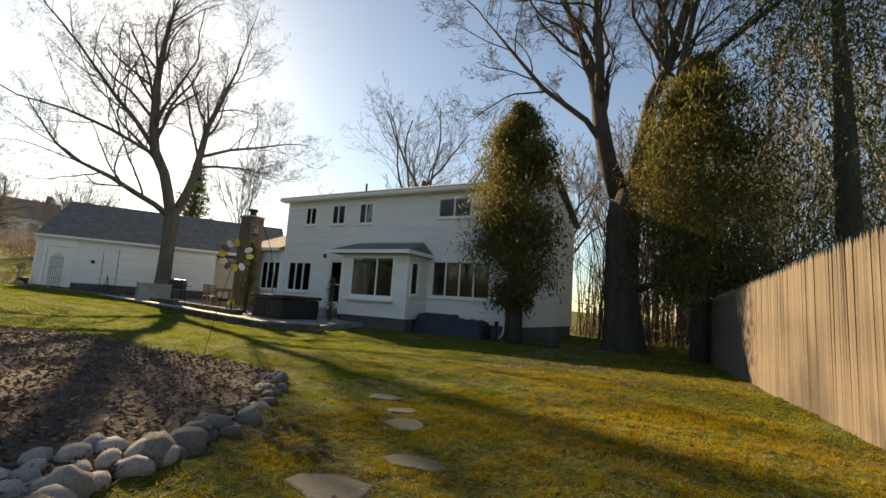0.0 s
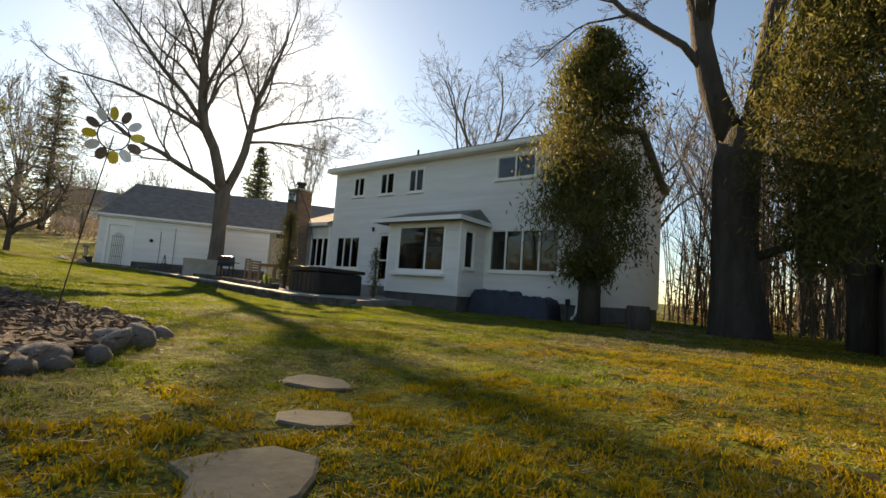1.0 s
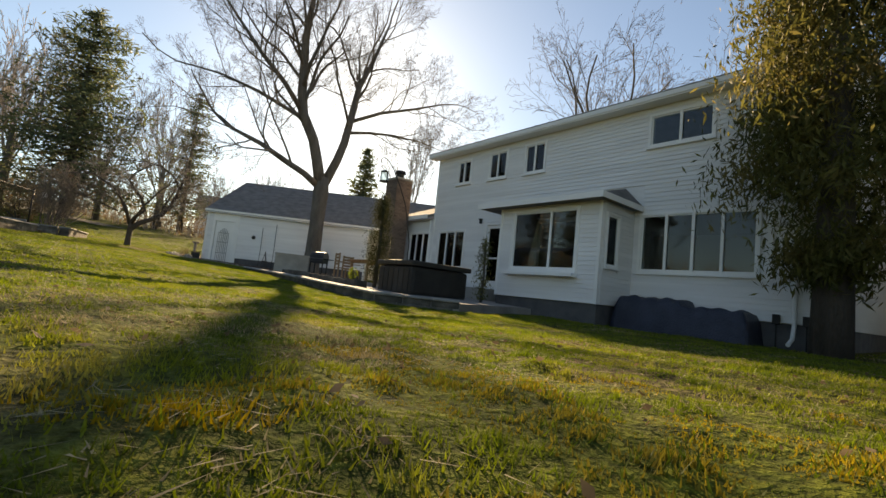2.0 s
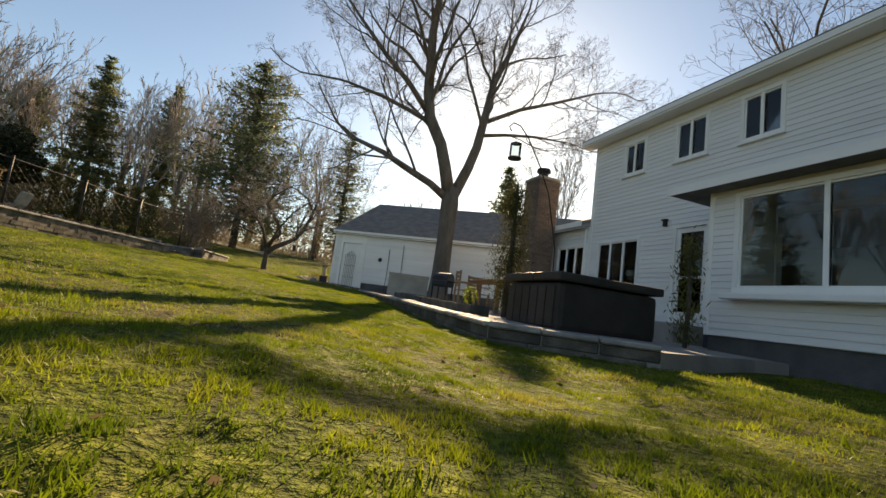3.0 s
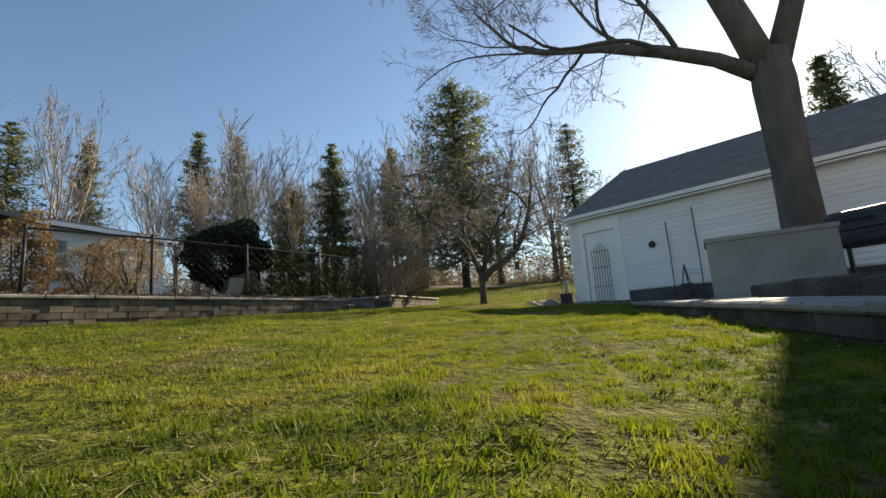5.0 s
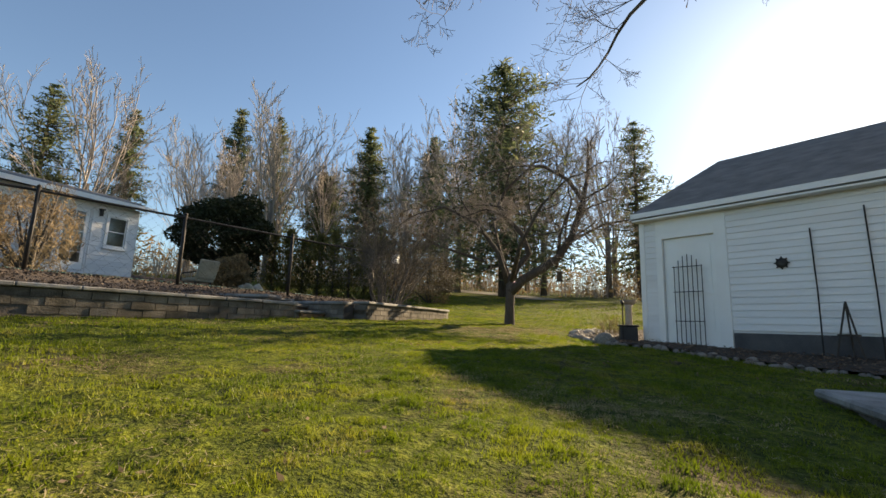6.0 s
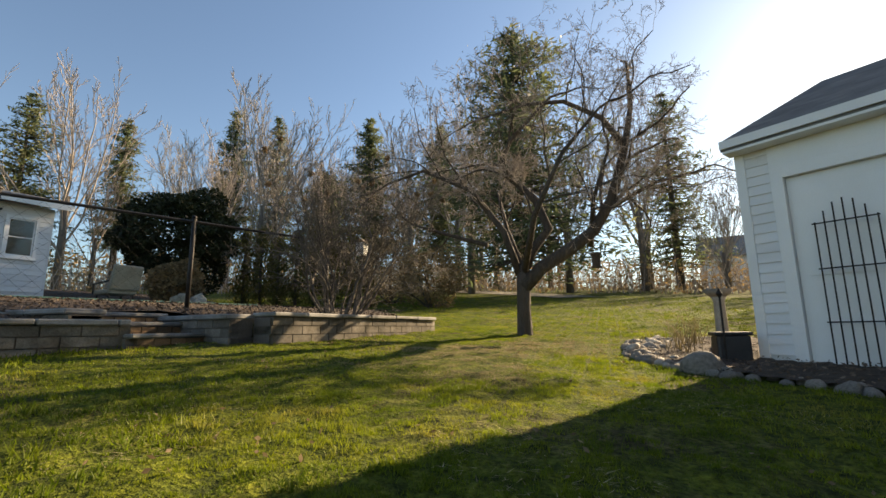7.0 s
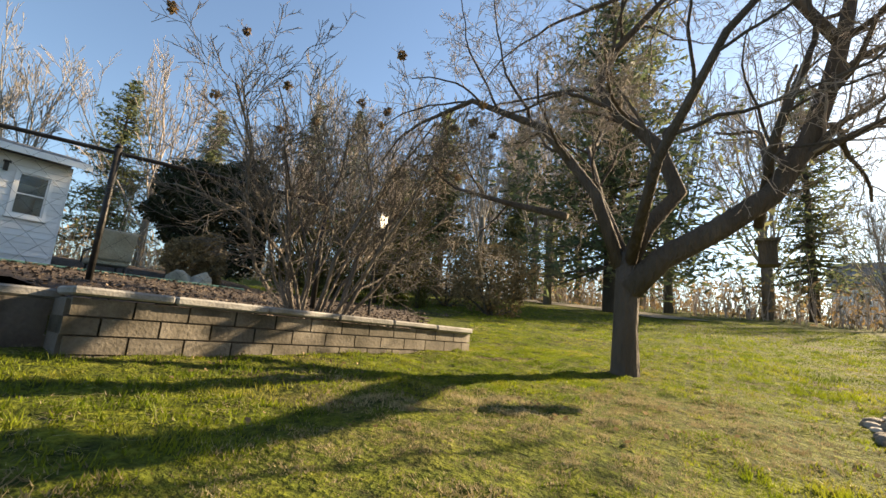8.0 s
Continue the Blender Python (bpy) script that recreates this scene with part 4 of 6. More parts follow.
# apple tree on the lawn
bare_tree("apple_tree", (-21.6, -9.15, 0.5),
          [(0, 0, -0.2), (0.0, 0.0, 0.15), (0.01, 0, 0.6), (-0.01, 0.02, 1.0), (-0.05, 0.0, 1.35)], (0.18, 0.14, 0.118, 0.12, 0.085),
          [], (7, 5, 4, 2), "leafless gnarled apple tree on the lawn", 13, ratio=0.5, spread=0.85, lift=0.0, wiggle=0.2, bark=M_BARK_D, twig=M_TWIG_RED, min_r=0.0025, sides=(6, 4, 3, 3, 3),
          framework=[
              ([(0.0, 0.02, 0.95), (-0.05, 0.35, 1.30), (-0.10, 0.85, 1.60), (-0.15, 1.28, 1.92), (-0.20, 1.60, 2.45), (-0.20, 1.80, 3.05), (-0.20, 1.93, 3.55), (-0.20, 2.05, 4.15)], (0.135, 0.122, 0.112, 0.105, 0.095, 0.082, 0.066, 0.045), 9, 1.7),
              ([(-0.20, 1.90, 3.4), (-0.15, 1.55, 4.0), (-0.05, 0.9, 4.4), (0.0, 0.2, 4.45), (0.05, -0.6, 4.3)], (0.06, 0.05, 0.04, 0.03, 0.018), 8, 1.5),
              ([(-0.04, 0.0, 1.2), (-0.1, 0.18, 1.62), (-0.1, 0.50, 2.0), (-0.1, 0.30, 2.55), (-0.12, -0.14, 3.05), (-0.15, -0.34, 3.4), (-0.1, -0.14, 3.8), (-0.05, 0.40, 4.3)], (0.105, 0.09, 0.08, 0.074, 0.066, 0.055, 0.045, 0.028), 10, 1.6),
              ([(-0.02, -0.05, 1.2), (0.05, -0.3, 2.0), (0.1, -0.9, 2.85), (0.25, -1.8, 3.3), (0.2, -2.6, 3.15)], (0.075, 0.06, 0.05, 0.035, 0.02), 9, 1.5),
              ([(-0.08, -0.02, 1.3), (-0.8, -0.4, 2.2), (-1.4, -0.7, 3.2)], (0.07, 0.05, 0.03), 6, 1.5),
              ([(0.0, 0.05, 1.25), (0.6, 0.35, 2.1), (1.0, 0.9, 3.0), (1.1, 1.5, 3.6)], (0.065, 0.05, 0.035, 0.02), 6, 1.5),
              ([(-0.48, 1.2, 1.7), (0.1, 1.3, 2.4), (0.3, 1.6, 3.2)], (0.05, 0.04, 0.025), 5, 1.4),
              ([(-0.5, 1.6, 2.4), (-0.9, 2.4, 2.9), (-1.2, 3.1, 3.1)], (0.045, 0.035, 0.02), 5, 1.3),
              ([(0.1, -0.6, 1.75), (-0.3, -1.5, 2.1), (-0.4, -2.3, 2.4)], (0.045, 0.035, 0.02), 5, 1.3)])




# arborvitae by the house: bare trunk below, drooping sprays above
def arbor_shape(height, radius, low):
    """Drooping sprays strung along many uneven boughs."""
    def fn(rng, n):
        k = int(14 * height * radius ** 0.5 + 20) * (3 if radius < 0.6 else 1)
        u = np.sort(rng.random(k)) ** 0.9
        reach = radius * np.minimum(1.0, (u + 0.08) * 4.5) * (1 - u ** 3.2) ** 0.7 * (0.62 + 0.62 * rng.random(k)) + 0.05 * radius
        a = rng.random(k) * 2 * np.pi
        rise = 0.35 + 0.5 * rng.random(k)
        z0 = low + (height - low) * u * 0.93
        b = rng.integers(0, k, n)
        t = 0.2 + 0.85 * rng.random(n) ** 0.6
        r = reach[b] * t
        p = np.stack([r * np.cos(a[b]), r * np.sin(a[b]), z0[b] + rise[b] * r - 0.5 * r * t], 1)
        p += rng.normal(0, 1, (n, 3)) * (0.07 + 0.13 * reach[b])[:, None] * (1, 1, 1.2)
        p[:, 2] = np.maximum(p[:, 2] - np.abs(rng.normal(0, 0.10 * radius, n)), low * 0.6 + 0.03)
        return p
    return fn


def arborvitae(at, height, radius, low, count, seed, label, size=0.15, name="arborvitae", mat=M_ARB, group="", trunk=0.16):
    ob = leafy_mass(name, at, arbor_shape(height, radius, low), count, size, seed, label, mat, 0, "evergreen", group, 0.24, 1.3)
    part("trunk", tube([np.array(at) + (0, 0, -0.2), np.array(at) + (0.05, 0, height * 0.4), np.array(at) + (0, 0, height * 0.9)], (trunk * 1.3, trunk, 0.03), 10), M_BARK_D, ob, "", True)
    return ob


arborvitae(ground_at(4.0, -1.2), 9.1, 1.42, 1.5, 40000, 21, "tall shaggy arborvitae against the house corner", trunk=0.24)
arborvitae(ground_at(9.55, -1.3), 9.6, 1.65, 1.6, 46000, 22, "tall arborvitae in shade by the picket fence", trunk=0.2)
arborvitae(ground_at(12.8, -1.5), 14.5, 2.9, 1.8, 34000, 23, "dark evergreen rising behind the picket fence", mat=M_HEMLOCK, size=0.15, trunk=0.25)
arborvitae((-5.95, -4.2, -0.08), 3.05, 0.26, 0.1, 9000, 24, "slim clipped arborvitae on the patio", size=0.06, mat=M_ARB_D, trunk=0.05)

# distance: spruces and bare trees
FAR_CONIFERS = [(-44.5, -25.1, 14.6, 3.2), (-49, -20.6, 14.8, 3.0), (-39.2, -12.2, 16.8, 7.2), (-52, -2.3, 16.5, 4.4), (-33, -48, 15.5, 4.4), (-43, -52, 17.5, 3.2),
                (-47, -42, 18.5, 3.4), (-51, -40, 19, 3.6), (-31, 8.6, 11.6, 2.5), (-47, -31, 11, 3.6)]
for i, (x, y, h, r) in enumerate(FAR_CONIFERS):
    conifer("spruce_tree", ground_at(x, y, -0.2), h, r, 100 + i, "tall dark spruce at the edge of the lawn", 0.14 if r > 4 else 0.24, 34, 9, 100 if r > 5 else (22 if r < 2.61 else (34 if r > 4 else 44)), 0.40, group="spruces beyond the lawn")

rng = np.random.default_rng(5)
variants = []
for i in range(4):
    base = bare_tree("bare_tree", ground_at(-50 - 2 * i, -34 + 5 * i, -0.2), [(0, 0, -0.2), (0, 0, 2.5), (0.05, 0.03, 5.0)], (0.24, 0.2, 0.17),
                     [((0, 0, 2.0 + 0.27 * k), (math.cos(2.4 * k) * 0.36, math.sin(2.4 * k) * 0.36, 1.0), 8.8 - 0.35 * k, 0.06) for k in range(9)],
                     (7, 5, 4), "tall leafless woodland tree beyond the lawn", 200 + i, ratio=0.42, spread=0.42, lift=0.10, group="bare woodland trees", sides=(5, 3, 3, 3), min_r=0.013, twig=M_TWIG_RED if i % 2 else M_TWIG, trunk_sides=8, far=True)
    variants.append(base)
spots = [(-46, -46), (-40, -50), (-37, -54), (-54, -46), (-55, -36), (-48, -37), (-53, -30), (-57, -26), (-50, -24), (-54, -17), (-47, -18.5), (-52, -12), (-45, -10), (-49, -5), 
         (-41, -20), (-44, -29), (-58, -20), (-60, -40), (-62, -30), (-60, -12), (-56, -4), (-42, -16), (-38, -30), (-40, -36), (-43, -41), (-34, -44), (-28, -50), (-24, -53), (-64, -22), (-52, -52), (-34, 16), (-24, 20), (-16, 24), (-8, 26)]
low_spots = [(-44, -1), (-42, 2.5), (-47, 4), (-50, 0.5), (-40, 5.5), (-46, 8), (-52, 6), (-38.5, 3), (-43, 6)]
for i, (x, y) in enumerate(spots):
    s = 0.8 + 0.5 * rng.random()
    copy_thing(variants[i % 4], Matrix.LocRotScale(ground_at(x, y, -0.2), Euler((0, 0, rng.random() * 6.28)), (s, s, s * (0.9 + 0.3 * rng.random()))))
for i, (x, y) in enumerate(low_spots):
    s = 0.5 + 0.2 * rng.random()
    copy_thing(variants[i % 4], Matrix.LocRotScale(ground_at(x, y, -0.2), Euler((0, 0, rng.random() * 6.28)), (s, s, s)))
# taller maples behind the house
for x, y, s in ((7.5, 14, 1.0), (9.5, 18, 1.2), (12, 10, 0.9), (14, 20, 1.2), (18, 12, 1.0), (11, 24, 1.3), (20, 20, 1.2), (7, 22, 1.2), (16, 27, 1.4), (24, 10, 1.2), (13, 14, 1.5), (9, 12, 1.2), (6, 9, 0.9), (16, 6, 1.3), (-3, 27, 1.5)):
    copy_thing(variants[int(abs(x)) % 4], Matrix.LocRotScale(ground_at(x, y, -0.2), Euler((0, 0, x)), (s, s, s)))

tall = bare_tree("maple_tree", ground_at(-10, 14.6, -0.2), [(0, 0, -0.2), (0, 0, 4), (0.1, 0, 11.0)], (0.42, 0.34, 0.22),
                 [((0.01 * k, 0, 4.5 + 0.72 * k), (math.cos(2.4 * k) * 0.85, math.sin(2.4 * k) * 0.85, 1.0), 11.5 - 0.55 * k, 0.12) for k in range(9)],
                 (9, 7, 4, 2), "tall leafless maple rising behind the house", 231, ratio=0.45, spread=0.68, lift=0.05, twig=M_TWIG_D, group="maples behind the house", sides=(6, 4, 3, 3, 3), min_r=0.007, trunk_sides=10)
copy_thing(tall, Matrix.LocRotScale(ground_at(0.5, 21, -0.2), Euler((0, 0, 2.0)), (0.9, 0.9, 0.95)))

# pale gravel drive across the far side of the lawn
drive = [(-37.5, -9.0), (-42.0, -13.0), (-45.5, -18.0), (-48, -26.0)]
dv = []
for i, (x, y) in enumerate(drive):
    a, b = drive[max(0, i - 1)], drive[min(len(drive) - 1, i + 1)]
    ln = math.hypot(b[0] - a[0], b[1] - a[1])
    nx, ny = -(b[1] - a[1]) / ln, (b[0] - a[0]) / ln
    for w in (-1.3, -0.4, 0.4, 1.3):
        dv.append((x + nx * w, y + ny * w, float(land(x + nx * w, y + ny * w)) + 0.05))
part("gravel_drive", (np.array(dv), [[4 * i + j, 4 * i + j + 1, 4 * i + j + 5, 4 * i + j + 4] for i in range(len(drive) - 1) for j in range(3)]), M_DIRT, None, "pale gravel drive beyond the lawn", True, "structure", "drive")


# ---- yard structures ----
def picket_fence():
    a, b = np.array((9.6, 2.0)), np.array((11.35, -19.0))
    d = (b - a) / np.linalg.norm(b - a)
    turn = math.degrees(math.atan2(d[1], d[0]))
    fence = thing("picket_fence", ground_at(10.9, -8), "tall weathered wooden picket fence with pointed tops", "fence")
    length = float(np.linalg.norm(b - a))
    rng = np.random.default_rng(3)
    for z in (0.35, 1.0, 1.62):
        pts = [(a[0] + d[0] * s, a[1] + d[1] * s) for s in np.linspace(0, length, 12)]
        for (x0, y0), (x1, y1) in zip(pts[:-1], pts[1:]):
            m0 = pose(x0, y0, float(land(x0, y0)) + z, 0, 0, turn)
            part("rail", box(0, length / 11 - 0.002, 0.012, 0.05, -0.045, 0.045, m0), M_FENCE, fence)
    for s in np.arange(0.3, length, 2.4):
        x, y = a + d * s
        part("post", box(-0.05, 0.05, 0.055, 0.15, -0.3, 1.80, pose(x, y, float(land(x, y)), 0, 0, turn)), M_FENCE, fence)
    w = 0.0705
    shape = np.array([(0, -0.012, 0), (w, -0.012, 0), (w, 0.009, 0), (0, 0.009, 0), (0, -0.012, 1.74), (w, -0.012, 1.74), (w, 0.009, 1.74), (0, 0.009, 1.74), (w / 2, -0.012, 1.83), (w / 2, 0.009, 1.83)])
    faces = [[0, 3, 2, 1], [0, 1, 5, 8, 4], [1, 2, 6, 5], [2, 3, 7, 9, 6], [3, 0, 4, 7], [4, 8, 9, 7], [8, 5, 6, 9]]
    me = mesh("picket", shape, faces, M_FENCE)
    inv = world_of(fence).inverted()
    for s in np.arange(0, length, 0.0745):
        x, y = a + d * s
        ob = new("picket", me)
        ob.parent = fence
        ob.matrix_basis = inv @ pose(x, y, float(land(x, y)) - 0.02 + rng.normal(0, 0.012), 0, rng.normal(0, 0.5), turn)


picket_fence()


def block_wall(name, line, top, base_fn, label, course=0.102, block=0.30, cap=True, depth=0.30):
    """A low garden wall of laid blocks with recessed joints and cap stones."""
    wall = thing(name, (line[0][0], line[0][1], base_fn(*line[0])), label, "garden wall")
    rng = np.random.default_rng(len(line) + int(abs(line[0][0]) * 10))
    for (x0, y0), (x1, y1) in zip(line[:-1], line[1:]):
        ln = math.hypot(x1 - x0, y1 - y0)
        m = pose(x0, y0, 0, 0, 0, math.degrees(math.atan2(y1 - y0, x1 - x0)))
        low = min(base_fn(x0, y0), base_fn(x1, y1)) - 0.12
        part("core", box(0, ln, 0.004, depth - 0.02, low, top - 0.07, m), M_MORTAR, wall)
        z, row = top - 0.062, 0
        while z > low:
            u = -(row % 2) * block / 2
            while u < ln:
                a, b = max(0.0, u), min(ln, u + block - 0.012)
                if b - a > 0.03:
                    o = rng.normal(0, 0.006)
                    part("block", box(a, b, -0.012 + o, depth + 0.01, z - course + 0.010, z, m), M_CMU, wall)
                u += block
            z -= course
            row += 1
        u = 0.0
        while cap and u < ln:
            w = min(0.62, ln - u)
            part("cap_stone", rounded_box(u, u + w - 0.008, -0.05, depth + 0.05, top - 0.055 + rng.normal(0, 0.003), top, 0.012, m, 1), M_CAP, wall)
            u += 0.62
    return wall


LANDF = lambda x, y: float(land(x, y))
block_wall("garden_wall", [(-16.8, -12.3), (-8.5, -15.2), (-0.5, -18.0)][::-1], 0.86, LANDF, "long low block retaining wall with bluestone caps")
block_wall("garden_wall", [(-21.4, -11.05), (-17.85, -11.7)], 0.95, LANDF, "short low block wall with bluestone caps by the shrub bed")
block_wall("garden_wall", [(-17.85, -11.72), (-18.35, -14.6)], 0.93, LANDF, "return of the low block wall beside the steps")
block_wall("garden_wall", [(-16.72, -12.62), (-16.72, -14.5)], 0.97, LANDF, "short return of the block wall at the garden steps")
for i, z in enumerate((0.72, 0.85, 0.97)):
    # brick risers with stone treads, each step running back under the next
    y = -12.22 - 0.46 * i
    st = thing("garden_step", (-17.3, y, z - 0.13), "orange-brown brick garden step between the block walls", "step", "steps to the pool terrace")
    part("core", box(-17.88, -16.74, -14.3, y - 0.05, z - 0.6, z - 0.05), M_MORTAR, st)
    for c in range(2):
        for k in range(6):
            u = -17.86 + 0.19 * k - 0.095 * (c % 2)
            part("brick", box(max(u, -17.87), min(u + 0.18, -16.75), y - 0.046, y + 0.004 * (k % 2), z - 0.182 + 0.066 * c, z - 0.122 + 0.066 * c), M_STEP, st)
    part("tread", rounded_box(-17.87, -16.745, y - 0.50, y + 0.03, z - 0.048, z, 0.012, None, 1), M_CAP, st)


# patio with its low stone edges
def patio():
    edge = [(-2.2, -2.2), (-1.2, -5.0), (-2.26, -6.39), (-8.67, -6.0), (-13.6, -5.75)]
    slab = [*edge, (-16.0, -1.0), (-11.0, 2.0), (-2.2, 0.0)]
    ob = thing("patio", (-7, -4, -0.4), "raised patio with a low stone retaining edge", "patio", kind="structure")
    n = len(slab)

    def level(x):
        return float(np.interp(x, (-14, -8.67, -2.26, 0), (0.16, 0.02, -0.18, -0.2)))
    v = [(x, y, level(x) - 0.06) for x, y in slab] + [(x, y, -0.9) for x, y in slab]
    part("paving", (np.array(v), [list(range(n))[::-1], *[[i, (i + 1) % n, n + (i + 1) % n, n + i] for i in range(n)]]), M_PATIO, ob)
    rng = np.random.default_rng(9)
    for (x0, y0), (x1, y1) in zip(edge[1:-1], edge[2:]):
        ln = math.hypot(x1 - x0, y1 - y0)
        turn = math.degrees(math.atan2(y1 - y0, x1 - x0))
        k = max(1, round(ln / 0.5))
        for i in range(k):
            x, y = x0 + (x1 - x0) * i / k, y0 + (y1 - y0) * i / k
            z = level(x)
            m = pose(x, y, z, 0, math.degrees(math.atan2(level(x) - level(x + (x1 - x0) / k), ln / k)), turn)
            part("edge_stone", rounded_box(0.004, ln / k - 0.004, -0.33 + rng.normal(0, 0.012), 0.06, -0.055, 0.004 + rng.normal(0, 0.005), 0.016, m, 1), M_CAP, ob)
            for c in range(3):
                part("edge_block", rounded_box(0.006, ln / k - 0.004 - 0.006 * rng.random(), -0.285 + rng.normal(0, 0.014), 0.02, -0.62 if c == 2 else -0.172 - 0.115 * c, -0.058 - 0.115 * c, 0.012, m @ pose(0.12 * (c % 2), 0, 0), 1), M_EDGE, ob)
    # upper step
    for i in range(7):
        x = -4.9 - 0.8 * i
        part("step_stone", rounded_box(x - 0.795, x, -5.45 + 0.02 * i, -5.05 + 0.02 * i, level(x) - 0.06, level(x) + 0.13, 0.015, None, 1), M_EDGE, ob)


patio()


def hot_tub():
    ob = thing("hot_tub", (-3.9, -3.7, -0.2), "dark covered hot tub on the patio", "hot tub")
    part("shell", rounded_box(-4.8, -3.3, -4.78, -2.9, -0.22, 0.52, 0.10), M_TUB, ob)
    part("cover", rounded_box(-4.86, -3.96, -4.84, -2.84, 0.53, 0.66, 0.03), M_TUB, ob, "folding black vinyl cover half")
    part("cover", rounded_box(-3.94, -3.24, -4.84, -2.84, 0.53, 0.66, 0.03), M_TUB, ob, "folding black vinyl cover half")
    for y in (-4.3, -3.2):
        part("strap", box(-3.5, -3.44, y, y + 0.05, 0.3, 0.668), M_TUB, ob)
    for i in range(6):
        part("panel_slat", box(-4.75 + 0.23 * i, -4.75 + 0.23 * i + 0.2, -4.80, -4.775, -0.15, 0.45), M_TUB, ob)


hot_tub()


def stepping_stones():
    spots = [(7.85, -14.4, 0.17), (7.95, -13.8, 0.15), (7.42, -13.1, 0.17), (7.15, -12.7, 0.12), (6.7, -12.36, 0.15)]
    rng = np.random.default_rng(4)
    for x, y, r in spots:
        k = 9
        ang = np.sort(rng.random(k) * 0.5 + np.arange(k)) * 2 * np.pi / k
        rad = r * (0.72 + 0.55 * rng.random(k))
        z = float(land(x, y))
        st = thing("stepping_stone", (x, y, z), "flat grey irregular stepping stone sunk in the grass", "stepping stone", "stepping stones")
        top = [(x + q * math.cos(a) * 1.15, y + q * math.sin(a) * 0.9, float(land(x + q * math.cos(a), y + q * math.sin(a))) + 0.008) for a, q in zip(ang, rad)]
        low = [(a, b, c - 0.10) for a, b, c in top]
        mid = [(x + (a - x) * 0.94, y + (b - y) * 0.94, c + 0.006) for a, b, c in top]
        v = np.array(low + top + mid)
        f = [[i, (i + 1) % k, k + (i + 1) % k, k + i] for i in range(k)] + [[k + i, k + (i + 1) % k, 2 * k + (i + 1) % k, 2 * k + i] for i in range(k)] + [list(range(2 * k, 3 * k))]
        part("slab", (v, f), M_FLAG, st)


stepping_stones()



# ---- planting beds, rocks, lawn growth ----
def bed(name, poly, lift, mat, label):
    xs, ys = [p[0] for p in poly], [p[1] for p in poly]
    step = 0.14
    gx, gy = np.meshgrid(np.arange(min(xs), max(xs) + step, step), np.arange(min(ys), max(ys) + step, step), indexing="ij")
    ok = inside(poly, gx, gy)
    k = np.array([noise.noise((x * 4, y * 4, 1.0)) + noise.noise((x * 11, y * 11, 4.0)) * 0.6 for x, y in zip(gx.ravel(), gy.ravel())]).reshape(gx.shape)
    gz = land(gx, gy) + lift + 0.012 * k
    ny = gx.shape[1]
    i, j = np.nonzero(ok[:-1, :-1] & ok[1:, :-1] & ok[1:, 1:] & ok[:-1, 1:])
    a = i * ny + j
    part(name, (np.stack([gx, gy, gz], -1).reshape(-1, 3), np.stack([a, a + ny, a + ny + 1, a + 1], -1)), mat, None, label, True, "structure", "garden bed")


bed("mulch_bed", ROCK_BED, 0.05, M_MULCH, "brown mulched garden bed edged with rounded stones")
bed("mulch_bed", GARAGE_BED, 0.05, M_MULCH, "mulched bed with stones along the garage")


def rock_mesh(seed, mat=M_ROCK):
    bm = bmesh.new()
    bmesh.ops.create_icosphere(bm, subdivisions=2, radius=1.0)
    for v in bm.verts:
        n = noise.noise(v.co * 0.9 + Vector((seed * 7.1, 0, 0))) * 0.35 + noise.noise(v.co * 2.2 + Vector((0, seed * 3.3, 0))) * 0.10
        v.co *= 1 + n
    me = bpy.data.meshes.new("fieldstone")
    bm.to_mesh(me)
    bm.free()
    me.polygons.foreach_set("use_smooth", np.ones(len(me.polygons), bool))
    me.materials.append(mat)
    return me


ROCKS = [rock_mesh(i) for i in range(7)]
COBBLES = [rock_mesh(20 + i, M_ROCK_PALE) for i in range(5)]


def rock(x, y, s, rng, label, group, flat=0.72, z=None, kit=ROCKS):
    ob = new("fieldstone", kit[rng.integers(len(kit))])
    sx, sy, sz = s * (0.8 + 0.5 * rng.random()), s * (0.7 + 0.35 * rng.random()), s * flat * (0.8 + 0.4 * rng.random())
    ob.matrix_basis = Matrix.LocRotScale((x, y, (float(land(x, y)) if z is None else z) + sz * 0.45), Euler((rng.normal(0, 0.25), rng.normal(0, 0.25), rng.random() * 6.28)), (sx, sy, sz))
    tagged(ob, label, "rock", group)


def rock_rim(line, step, lo, hi, rows, seed, label, group, kit=ROCKS, flat=0.72):
    rng = np.random.default_rng(seed)
    for (x0, y0), (x1, y1) in zip(line[:-1], line[1:]):
        ln = math.hypot(x1 - x0, y1 - y0)
        for i in range(max(1, round(ln / step))):
            for r in range(rows):
                t = (i + rng.random() * 0.6) / max(1, round(ln / step))
                off = rng.normal(0, 0.03) + r * step * 0.85
                nx, ny = -(y1 - y0) / ln, (x1 - x0) / ln
                rock(x0 + (x1 - x0) * t + nx * off, y0 + (y1 - y0) * t + ny * off, lo + (hi - lo) * rng.random() ** 1.6, rng, label, group, flat, kit=kit)


